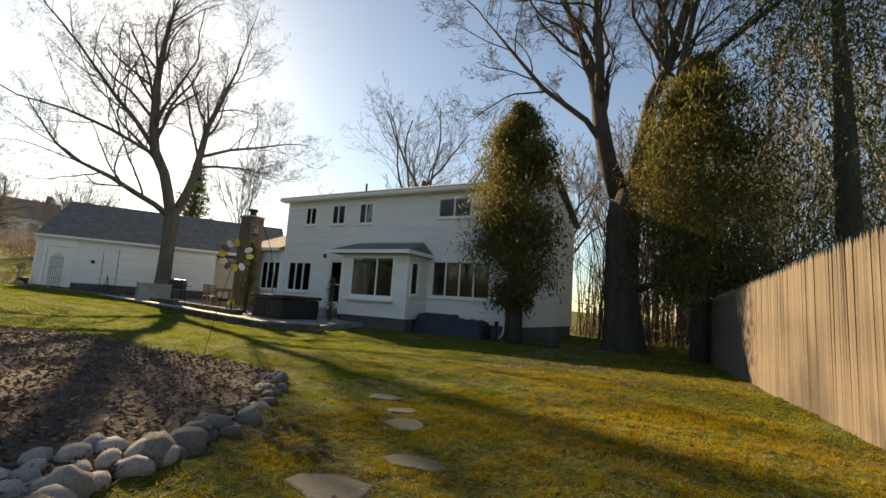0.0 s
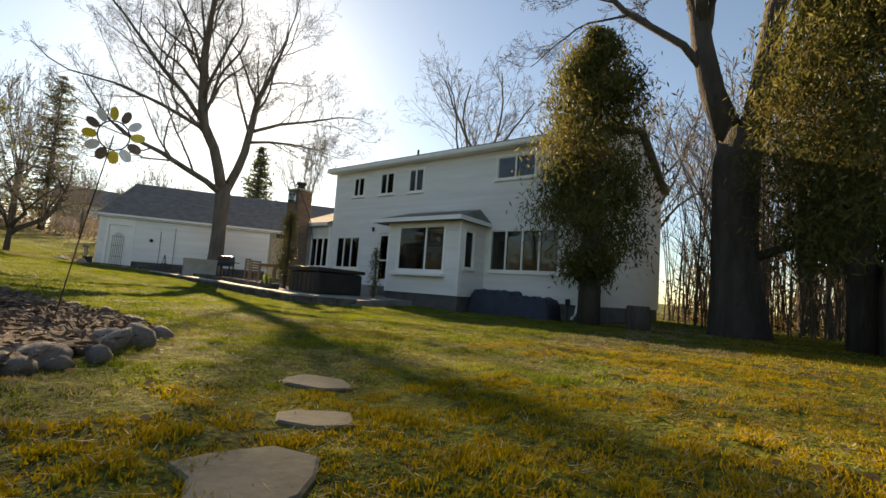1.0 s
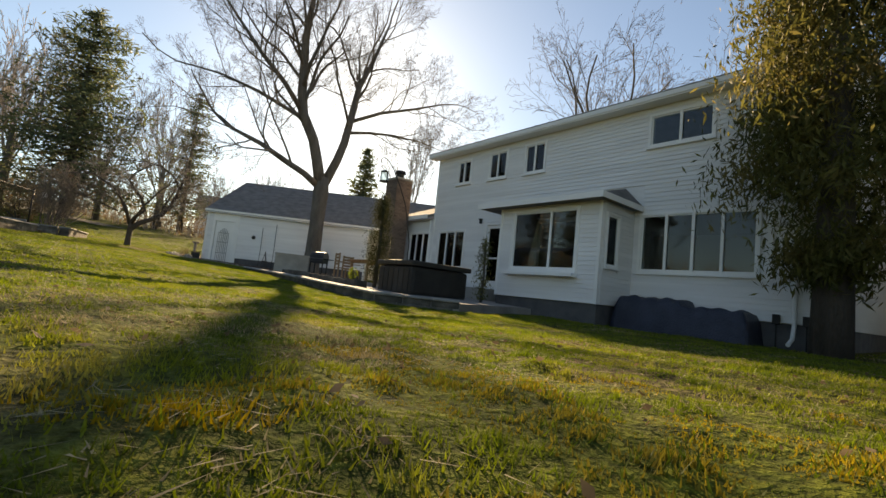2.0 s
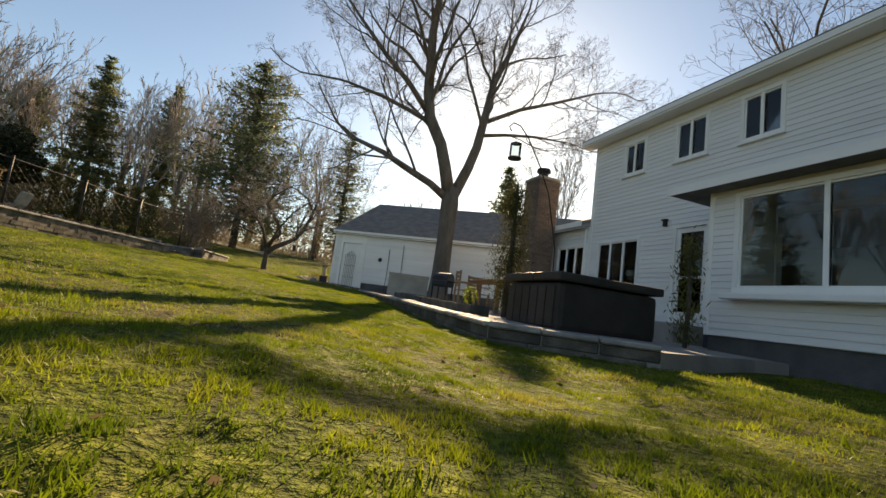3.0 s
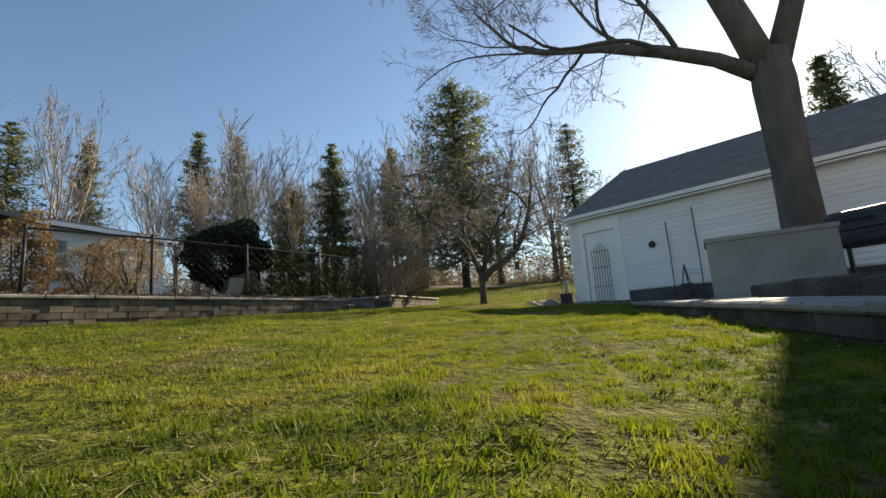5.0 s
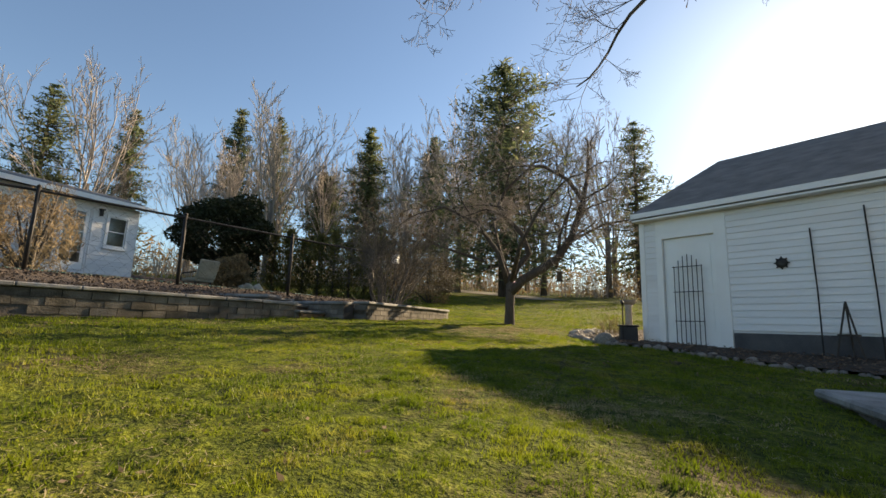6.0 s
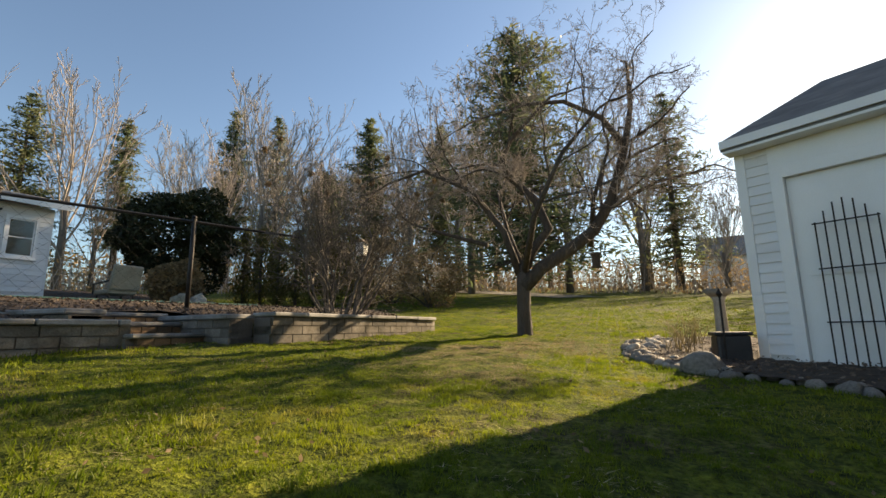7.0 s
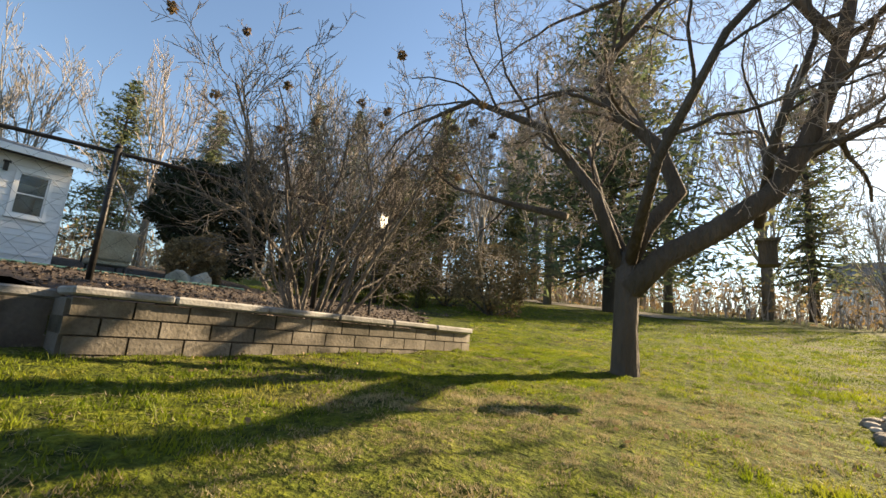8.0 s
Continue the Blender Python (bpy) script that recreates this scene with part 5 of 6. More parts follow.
rock_rim(ROCK_BED[0:4], 0.15, 0.058, 0.085, 4, 31, "pale rounded fieldstone edging the mulch bed", "stones round the mulch bed", COBBLES, 0.98)
rock_rim(ROCK_BED[3:8], 0.17, 0.05, 0.115, 2, 32, "grey-brown fieldstone edging the mulch bed", "stones round the mulch bed")
rock_rim(ROCK_BED[7:12], 0.24, 0.04, 0.085, 1, 33, "small fieldstone along the lawn edge", "stones round the mulch bed")
rock_rim(GARAGE_BED[0:4], 0.15, 0.045, 0.095, 4, 34, "grey fieldstone edging the bed by the garage", "stones round the garage bed", ROCKS + COBBLES)
rock_rim(GARAGE_BED[3:8], 0.2, 0.045, 0.09, 2, 35, "pale fieldstone in the garage shade", "stones round the garage bed")
rng = np.random.default_rng(36)
rock(7.0, -14.72, 0.115, rng, "large brown boulder at the edge of the mulch bed", "stones round the mulch bed", 0.95)
rock(7.32, -15.32, 0.10, rng, "large tan boulder at the edge of the mulch bed", "stones round the mulch bed", 0.95)
rock(-18.45, -6.95, 0.19, rng, "large flat-faced boulder beside the garage bed", "stones round the garage bed", 0.95)


# grass and litter, thickest along the strip of lawn that is crossed
def waves(x, y, seed, scale):
    """Smooth patches between about -1 and 1."""
    r = np.random.default_rng(seed)
    s = np.zeros(x.shape)
    for i in range(9):
        a, f, p = r.random() * 6.28, scale * (0.5 + 1.6 * r.random()), r.random() * 6.28
        s += np.sin((x * math.cos(a) + y * math.sin(a)) * f + p + 0.7 * np.sin(f * (y * math.cos(a) - x * math.sin(a)) * 0.8))
    return s / 3.2


def scatter(rng, per_m2, near, far):
    """Even points between two distances from the strip, clear of beds, stones and paving."""
    xs, ys = [], []
    for (ax, ay), (bx, by) in zip(STRIP[:-1], STRIP[1:]):
        ln = math.hypot(bx - ax, by - ay)
        n = int((ln + 2 * far) * 2 * far * per_m2)
        u, v = rng.random(n) * (ln + 2 * far) - far, (rng.random(n) * 2 - 1) * far
        x, y = ax + ((bx - ax) * u - (by - ay) * v) / ln, ay + ((by - ay) * u + (bx - ax) * v) / ln
        d = strip_distance(x, y)
        mine = np.abs(np.hypot(x - ax - (bx - ax) * np.clip(u / ln, 0, 1), y - ay - (by - ay) * np.clip(u / ln, 0, 1)) - d) < 1e-6
        k = (d >= near) & (d < far) & mine
        xs.append(x[k])
        ys.append(y[k])
    x, y = np.concatenate(xs), np.concatenate(ys)
    keep = np.ones(len(x), bool)
    for poly in NO_GRASS:
        keep &= ~inside(poly, x, y)
    for sx, sy, r in STONES:
        keep &= np.hypot((x - sx) / 1.1, (y - sy) / 0.9) > r * 0.85
    x, y = x[keep], y[keep]
    # draw the blades together into tufts
    table = np.random.default_rng(19).random((97, 89, 3))
    for cell in (0.085, 0.21):
        i, j = np.floor(x / cell).astype(int), np.floor(y / cell).astype(int)
        c = table[i % 97, j % 89]
        pull = 0.62 * c[:, 2] * rng.random(len(x))
        x, y = x + ((i + c[:, 0]) * cell - x) * pull, y + ((j + c[:, 1]) * cell - y) * pull
    return x, y


def blades(name, x, y, rng, height, width, mat, label, lean=0.45, segs=2, flat=False):
    n = len(x)
    z = land(x, y) + turf(x, y) - 0.004
    a = rng.random(n) * 2 * np.pi
    h = height * (0.45 + 0.9 * rng.random(n)) * (1 + 0.3 * waves(x, y, 77, 2.2) + 0.3 * waves(x, y, 78, 7.0) + 0.35 * waves(x, y, 79, 15.0))
    h = np.maximum(h, height * 0.45)
    w = width * (0.7 + 0.6 * rng.random(n))
    b = rng.random(n) * 2 * np.pi
    l = lean * (0.3 + 1.2 * rng.random(n)) * (0.06 if flat else 1.0) * h + (0.07 * rng.random(n) if flat else 0)
    side = np.stack([np.cos(a) * w / 2, np.sin(a) * w / 2, np.zeros(n)], 1)
    root = np.stack([x, y, z], 1)
    way = np.stack([np.cos(b) * l, np.sin(b) * l, h], 1)
    if flat:
        way[:, 2] = 0.012 * rng.random(n)
        root[:, 2] += 0.008 + 0.018 * rng.random(n)
    if segs == 2:
        mid = root + way * (0.35, 0.35, 0.6)
        v = np.stack([root - side, root + side, mid + side * 0.75, mid - side * 0.75, root + way], 1).reshape(-1, 3)
        k = np.arange(n)[:, None] * 5
        loops = np.concatenate([k + [0, 1, 2, 3], k + [3, 2, 4]], 1).ravel()
        starts = (np.arange(n)[:, None] * 7 + [0, 4]).ravel()
        total = np.tile([4, 3], n)
    else:
        v = np.stack([root - side, root + side, root + way], 1).reshape(-1, 3)
        loops = np.arange(3 * n)
        starts, total = np.arange(n) * 3, np.full(n, 3)
    me = bpy.data.meshes.new(name)
    me.vertices.add(len(v))
    me.vertices.foreach_set("co", v.ravel())
    me.loops.add(len(loops))
    me.loops.foreach_set("vertex_index", loops.astype(np.int32))
    me.polygons.add(len(starts))
    me.polygons.foreach_set("loop_start", starts.astype(np.int32))
    me.polygons.foreach_set("loop_total", total.astype(np.int32))
    me.update(calc_edges=True)
    me.materials.append(mat)
    ob = new(name, me)
    return tagged(ob, label, "grass", "", "stuff")


def lawn_growth():
    rng = np.random.default_rng(41)
    for near, far, n, h, w, segs in ((0.0, 1.2, 8600, 0.019, 0.005, 1), (1.2, 3.0, 2800, 0.024, 0.0075, 1), (3.0, 7.5, 950, 0.027, 0.012, 1), (7.5, 18.0, 180, 0.034, 0.024, 1)):
        x, y = scatter(rng, n, near, far)
        moss = waves(x, y, 5, 0.9) + np.clip((x - 6.7) / 1.4, -2.4, 1.1) + 0.4 * waves(x, y, 25, 6.0) + 1.1 * np.exp(-((x - 7.6) ** 2 + (y + 14.2) ** 2) / 2.4)
        dry = waves(x, y, 6, 1.3) + 2.4 * np.exp(-((x + 18.8) ** 2 + (y + 9.2) ** 2) / 2.2) + np.clip((x - 4) / 4, -0.75, 0.6)
        r = rng.random(len(x))
        m = (moss > 0.35) & (r < 0.8)
        s = ~m & (dry + 0.5 * waves(x, y, 15, 5.0) > 0.7 + 0.9 * (r - 0.5))
        g = ~m & ~s
        bare = waves(x, y, 8, 3.1) > 0.75
        g &= ~(bare & (r < 0.25))
        blades("lawn_grass", x[g], y[g], rng, h, w, M_GRASS, "short green lawn grass in uneven tufts", 0.55, segs)
        if m.any():
            blades("lawn_moss", x[m], y[m], rng, h * 0.65, w * 1.5, M_MOSS, "low yellow-green moss in the lawn", segs=segs)
        if s.any():
            blades("dry_grass", x[s], y[s], rng, h * 0.75, w, M_STRAW, "matted straw-coloured dead grass", 0.9, segs)
    # thick cushions of golden moss by the mulch bed
    x, y = scatter(rng, 6500, 0.0, 3.4)
    t = (x > 5.6) & (waves(x, y, 5, 0.9) + 0.7 * waves(x, y, 25, 6.0) + np.clip((x - 7.0) / 1.5, -2.0, 0.8) + 1.2 * np.exp(-((x - 7.6) ** 2 + (y + 14.2) ** 2) / 2.4) > 0.35)
    blades("lawn_moss", x[t], y[t], rng, 0.014, 0.0085, M_MOSS, "thick golden-green moss beside the mulch bed", 0.7, 1)
    x, y = scatter(rng, 700, 0.0, 3.2)
    t = (waves(x, y, 9, 2.4) + np.clip((x - 2) / 7, -0.3, 0.6)) > 0.15
    blades("dead_thatch", x[t], y[t], rng, 0.03, 0.0045, M_STRAW, "pale dead grass lying flat in the lawn", 0.9, 1, True)
    x, y = scatter(rng, 34, 0.0, 8)
    k = waves(x, y, 31, 1.8) + np.clip((x - 1) / 4, -0.5, 0.7) + 1.2 * np.exp(-((x + 18.9) ** 2 + (y + 9.2) ** 2) / 2.5) > 0.25 + 0.8 * (rng.random(len(x)) - 0.5)
    x, y = x[k], y[k]
    c = np.stack([x, y, land(x, y) + turf(x, y) + 0.016], 1)
    ob = part("fallen_leaf_litter", clump_quads(rng, c, 0.026, 0.5, 0, 0.6), M_DRYLEAF, None, "scattered brown fallen leaves on the lawn", False, "stuff", "leaves")
    # chips and litter on the beds
    for poly, n in ((ROCK_BED, 24000), (GARAGE_BED, 7000)):
        px, py = [p[0] for p in poly], [p[1] for p in poly]
        x, y = min(px) + (max(px) - min(px)) * rng.random(n), min(py) + (max(py) - min(py)) * rng.random(n)
        k = inside(poly, x, y)
        c = np.stack([x[k], y[k], land(x[k], y[k]) + 0.058 + 0.02 * rng.random(k.sum())], 1)
        part("mulch_chips", clump_quads(rng, c, 0.042, 0.35, 0, 0.4), M_CHIP, None, "coarse bark chips and dead leaves on the bed", False, "stuff", "mulch")


lawn_growth()


# ---- pool terrace behind the garden wall ----
WALL_N = np.array((math.sin(radians(19.3)), math.cos(radians(19.3))))   # out of the bank, towards the lawn


def terrace_z(x, y):
    d = -((np.asarray(x) + 16.8) * WALL_N[0] + (np.asarray(y) + 12.3) * WALL_N[1])
    return 0.80 + 0.13 * np.clip(d, 0, 3.5) + 0.15 * np.clip(d - 8.5, 0, 7)


def terrace():
    poly = [(-0.5, -18.05), (-16.75, -12.36), (-16.7, -13.5), (-18.1, -13.5), (-18.0, -11.78), (-21.4, -11.12), (-23.5, -12.5), (-27, -17), (-28, -28), (-10, -34), (3, -28)]
    xs, ys = [p[0] for p in poly], [p[1] for p in poly]
    step = 0.25
    gx, gy = np.meshgrid(np.arange(min(xs), max(xs), step), np.arange(min(ys), max(ys), step), indexing="ij")
    ok = inside(poly, gx, gy)
    gz = np.maximum(terrace_z(gx, gy), land(gx, gy) + 0.03)
    ny = gx.shape[1]
    i, j = np.nonzero(ok[:-1, :-1] & ok[1:, :-1] & ok[1:, 1:] & ok[:-1, 1:])
    a = i * ny + j
    part("terrace_ground", (np.stack([gx, gy, gz], -1).reshape(-1, 3), np.stack([a, a + ny, a + ny + 1, a + 1], -1)), M_MULCH, None, "dark leaf-strewn ground of the pool terrace", True, "structure", "terrace")


terrace()


def terrace_litter():
    rng = np.random.default_rng(58)
    x, y = -27 + 18 * rng.random(20000), -17.5 + 6.4 * rng.random(20000)
    d = -((x + 16.8) * WALL_N[0] + (y + 12.3) * WALL_N[1])
    bank = inside([(-21.3, -11.25), (-18.1, -11.85), (-18.2, -13.6), (-24, -14.5), (-23.3, -12.5)], x, y)
    k = bank | ((d > 0.25) & (x > -16.6)) | ((d > 1.6) & (y < -13.6))
    x, y = x[k], y[k]
    z = np.maximum(terrace_z(x, y), land(x, y) + 0.03)
    part("leaf_litter", clump_quads(rng, np.stack([x, y, z + 0.012 + 0.02 * rng.random(len(x))], 1), 0.042, 0.35, 0, 0.5), M_LITTER, None, "dead leaves and bark strewn over the terrace ground", False, "stuff", "leaves")


terrace_litter()


def up_on(x, y, dz=0.0):
    return (x, y, max(float(terrace_z(x, y)), float(land(x, y)) + 0.03) + dz)


def pool_fence():
    """Black chain-link fence: posts, top rail and mesh wires."""
    a, d = np.array((-24.95, -10.35)), np.array((0.848, -0.53))
    fence = thing("chain_link_fence", up_on(-18.9, -14.1), "black chain-link pool fence with round posts", "fence")
    n = 7
    pts = [a + d * 2.35 * i for i in range(2, n)]
    tops = []
    for x, y in pts:
        z = up_on(x, y)[2]
        part("post", tube([(x, y, z - 0.2), (x, y, z + 1.48)], 0.035, 8), M_METAL, fence, "", True)
        part("post_cap", tube([(x, y, z + 1.481), (x, y, z + 1.51), (x, y, z + 1.53)], (0.042, 0.036, 0.01), 8), M_METAL, fence, "", True)
        tops.append(np.array((x, y, z)))
    for p, q in zip(tops[:-1], tops[1:]):
        part("top_rail", tube([p + (0, 0, 1.42), q + (0, 0, 1.42)], 0.024, 8), M_METAL, fence)
        wires = []
        for k in range(-14, 24):
            for s in (1, -1):
                u0, u1 = k / 10, k / 10 + s * 0.6
                lo, hi = min(u0, u1), max(u0, u1)
                c0, c1 = max(lo, 0.0), min(hi, 1.0)
                if c1 - c0 > 0.02:
                    za = lambda u: 0.05 + 1.35 * ((u - u0) / (u1 - u0))
                    wires.append(tube([p + (q - p) * c0 + (0, 0, za(c0)), p + (q - p) * c1 + (0, 0, za(c1))], 0.0013, 3, False))
        part("mesh_panel", fast_join(wires), M_METAL, fence, "dark woven wire mesh")


pool_fence()


def shed():
    ob = thing("pool_house", up_on(-19, -24), "small white pool house with french doors and a flat-pitched roof", "shed")
    z0, z1 = 1.85, 4.2
    S = pose(-16.55, -23.16, 0, 0, 0, 170)
    doors, wins = (2.0, 3.5, z0 + 0.05, z0 + 2.05), [(0.82, 1.46, z0 + 0.95, z0 + 1.95), (4.05, 4.62, z0 + 0.95, z0 + 1.95)]
    hs = [doors, *wins]
    w = part("wall", wall_shape(0.5, 5.0, z0 - 0.5, z1, hs, 0.12, S), M_SIDING, ob)
    siding(w, 0.56, 4.94, z0, z1 - 0.02, [(h[0] - 0.07, h[1] + 0.07, h[2] - 0.1, h[3] + 0.07) for h in hs], S, 0.15)
    for h in wins:
        window(ob, *h, S, mullions=(), rails=(0.5,))
    part("wall", box(0.5, 0.62, 0.122, 3.6, z0 - 0.5, z1, S), M_SIDING, ob)
    part("wall", box(4.88, 5.0, 0.122, 3.6, z0 - 0.5, z1, S), M_SIDING, ob)
    part("wall", box(0.5, 5.0, 3.602, 3.72, z0 - 0.5, z1, S), M_SIDING, ob)
    part("floor", box(0.63, 4.87, 0.13, 3.59, z0 - 0.3, z0 + 0.04, S), M_CONC, ob)
    part("roof", gable_roof(0.25, 5.3, -0.4, 4.1, z1 + 0.1, z1 + 0.75, S, 0.12), M_ROOF, ob)
    part("fascia", box(0.25, 5.3, -0.425, -0.402, z1 - 0.04, z1 + 0.11, S), M_TRIM, ob)
    for k in range(2):
        a, b = 2.0 + 0.75 * k, 2.75 + 0.75 * k
        d = part("door", join(box(a + 0.004, a + 0.1, 0.01, 0.05, z0 + 0.06, z0 + 2.045, S), box(b - 0.1, b - 0.004, 0.01, 0.05, z0 + 0.06, z0 + 2.045, S), box(a + 0.1, b - 0.1, 0.01, 0.05, z0 + 1.94, z0 + 2.045, S), box(a + 0.1, b - 0.1, 0.01, 0.05, z0 + 0.06, z0 + 0.3, S)), M_TRIM, ob, "white french door leaf with small panes")
        for c in range(5):
            for r in range(2):
                x0, x1 = a + 0.1 + (b - a - 0.2) / 2 * r, a + 0.1 + (b - a - 0.2) / 2 * (r + 1)
                y0, y1 = z0 + 0.3 + 0.328 * c, z0 + 0.3 + 0.328 * (c + 1)
                g = part("pane", box(x0 + 0.012, x1 - 0.012, 0.028, 0.032, y0 + 0.012, y1 - 0.012, S), M_GLASS, d)
                g.visible_shadow = False
        part("muntin", join(box((a + b) / 2 - 0.012, (a + b) / 2 + 0.012, 0.02, 0.04, z0 + 0.3, z0 + 1.94, S), *[box(a + 0.1, b - 0.1, 0.02, 0.04, z0 + 0.3 + 0.328 * c - 0.012, z0 + 0.3 + 0.328 * c + 0.012, S) for c in range(1, 5)]), M_TRIM, d)
    part("wall_lamp", join(box(3.75, 3.83, -0.1, -0.02, z0 + 1.9, z0 + 2.1, S), box(3.72, 3.86, -0.14, -0.02, z0 + 2.1, z0 + 2.13, S)), M_METAL, ob)
    part("flower_box", rounded_box(0.74, 1.56, -0.3, -0.12, z0 + 0.6, z0 + 0.82, 0.02, S), M_WOOD, ob)


shed()


def round_shape(rx, rz, low):
    def fn(rng, n):
        d = rng.normal(0, 1, (n, 3))
        d /= np.linalg.norm(d, axis=1)[:, None]
        r = 0.55 + 0.45 * rng.random(n) ** 0.4
        lump = 1 + 0.12 * np.sin(5 * d[:, 0] + 3) + 0.12 * np.sin(6 * d[:, 1]) + 0.08 * np.sin(11 * d[:, 2] + 4 * d[:, 0])
        p = d * (r * lump)[:, None] * (rx, rx, rz)
        p[:, 2] += low + rz
        return p
    return fn


for x, y, r, h, seed in ((-14.9, -18.3, 0.7, 1.5, 64), (-15.8, -18.0, 0.85, 1.85, 65), (-16.6, -19.3, 0.95, 2.0, 66)):
    leafy_mass("weeping_shrub", up_on(x, y), round_shape(r, h / 2, 0.0), 2500, 0.10, seed, "tan-brown shrub of dry hanging twigs before the pool house", M_VINE, 9, "shrub", "shrubs before the pool house", 0.2, 0.9)
x, y, z = up_on(-25.6, -22.3)
leafy_mass("yew_tree", (x, y, z), round_shape(1.95, 1.75, 0.6), 26000, 0.14, 62, "dense dark clipped evergreen on a short trunk", M_YEW, 5, "evergreen")
for i in range(8):
    x, y, z = up_on(-27.6 - 0.1 * i, -21.2 + 0.75 * i)
    arborvitae((x, y, z), 3.0 + 0.25 * math.sin(2.1 * i), 0.42, 0.05, 2600, 640 + i, "narrow arborvitae in the hedge behind the pool", 0.15, "hedge_arborvitae", M_ARB, "arborvitae hedge", 0.05)
for i, (x, y, r, h) in enumerate(((-29, -13.8, 1.3, 2.2), (-31, -16.5, 1.5, 2.6), (-15.35, -21.3, 0.9, 2.7), (-9.5, -22.5, 1.6, 2.4), (-6, -24, 1.8, 2.6), (-23.9, -20.3, 0.8, 1.5))):
    leafy_mass("dead_leaf_shrub", up_on(x, y), round_shape(r, h / 2, 0.0), 5200, 0.11, 70 + i, "brown leafy shrub with tangled winter stems", M_BROWNLEAF, 7)


def hydrangea():
    """Many bare canes from one base with dried flower heads at their tips."""
    rng = np.random.default_rng(81)
    o = np.array((-20.25, -12.05, 0.86))
    ob = thing("hydrangea_shrub", tuple(o), "tall bare hydrangea with dried brown flower heads", "shrub")
    starts = []
    for i in range(19):
        a, s = rng.random() * 6.28, 0.15 + 0.85 * rng.random()
        starts.append((o + (0.18 * math.cos(a), 0.18 * math.sin(a), -0.1), np.array((math.cos(a) * s, math.sin(a) * s, 1.0)) / math.hypot(1, s), 1.9 + 0.8 * rng.random(), 0.019 + 0.012 * rng.random()))
    lev = grow(rng, starts, (9, 7, 5), 0.44, 0.65, 0.0, 0.15, (6, 4, 3, 3), 0.003)
    for s in lev[0]:
        part("cane", (s[0], s[1]), M_BARK, ob, "", True)
    part("twig_work", fast_join([s for q in lev[1:] for s in q]), M_BARK, ob, "fine reddish twigs", False, "stuff")
    tips = sorted([s[0][-1] for s in lev[1]], key=lambda p: -p[2])[:34:2]
    for t in tips:
        q = rng.normal(0, 1, (60, 3))
        q = t + q / np.linalg.norm(q, axis=1)[:, None] * 0.05 * (0.5 + 0.5 * rng.random(60))[:, None]
        part("flower_head", clump_quads(rng, q, 0.035, 1.0, 0, 0.8), M_DRYLEAF, ob, "dried brown flower head")


hydrangea()


def covered_chair(x, y, turn, label, mat):
    x, y, z = up_on(x, y)
    ob = thing("patio_chair", (x, y, z), label, "chair", "covered chairs by the pool", "", turn)
    m = pose(x, y, z, 0, 0, turn)
    for u in (-0.28, 0.28):
        for v in (-0.3, 0.3):
            part("leg", tube(moved([(u, v, -0.03), (u * 0.95, v * 0.95, 0.4)], m), 0.02, 6), M_METAL, ob)
    part("seat", rounded_box(-0.33, 0.33, -0.36, 0.36, 0.40, 0.52, 0.05, m), mat, ob)
    b = m @ pose(0, 0.36, 0.5, -18, 0, 0)
    part("backrest", rounded_box(-0.33, 0.33, -0.05, 0.05, 0.0, 0.62, 0.04, b), mat, ob)
    for u in (-0.34, 0.34):
        part("armrest", tube(moved([(u, -0.33, 0.42), (u, -0.33, 0.66), (u, 0.36, 0.70)], m), 0.022, 6), M_METAL, ob)


covered_chair(-21.3, -19.2, -10, "outdoor chair with a pale cloth cover by the pool", M_TAN)


def draped_heap(x, y, rx, ry, h, seed, label):
    """Garden furniture under a crumpled cloth that hangs in folds."""
    x, y, z = up_on(x, y)
    ob = thing("furniture_cover", (x, y, z), label, "cover")
    n, r = 44, 14
    a, q = np.meshgrid(np.linspace(0, 2 * np.pi, n, endpoint=False), np.linspace(0, 1, r), indexing="ij")
    fold = 1 + 0.14 * np.sin(9 * a + seed) * q + 0.09 * np.sin(17 * a + 2 * seed + 3 * q) * q
    top = h * (0.72 + 0.28 * np.sin(2 * a + seed) * q + 0.5 * np.sin(5 * a - seed) * q * (1 - q) + 0.3 * np.sin(11 * a + 6 * q + seed) * q * (1 - q))
    px, py = x + rx * np.minimum(q * 1.5, 1.0) * fold * np.cos(a), y + ry * np.minimum(q * 1.5, 1.0) * fold * np.sin(a)
    pz = z + np.where(q < 0.66, top, top * (1 - (q - 0.66) / 0.34)) - 0.02
    i, k = np.meshgrid(np.arange(n), np.arange(r - 1), indexing="ij")
    f = np.stack([i * r + k, ((i + 1) % n) * r + k, ((i + 1) % n) * r + k + 1, i * r + k + 1], -1).reshape(-1, 4)
    part("cloth", (np.stack([px, py, pz], -1).reshape(-1, 3), f), M_TAN, ob)


draped_heap(-22.4, -18.0, 0.42, 0.34, 0.5, 1.3, "garden furniture under a crumpled pale tan cover")


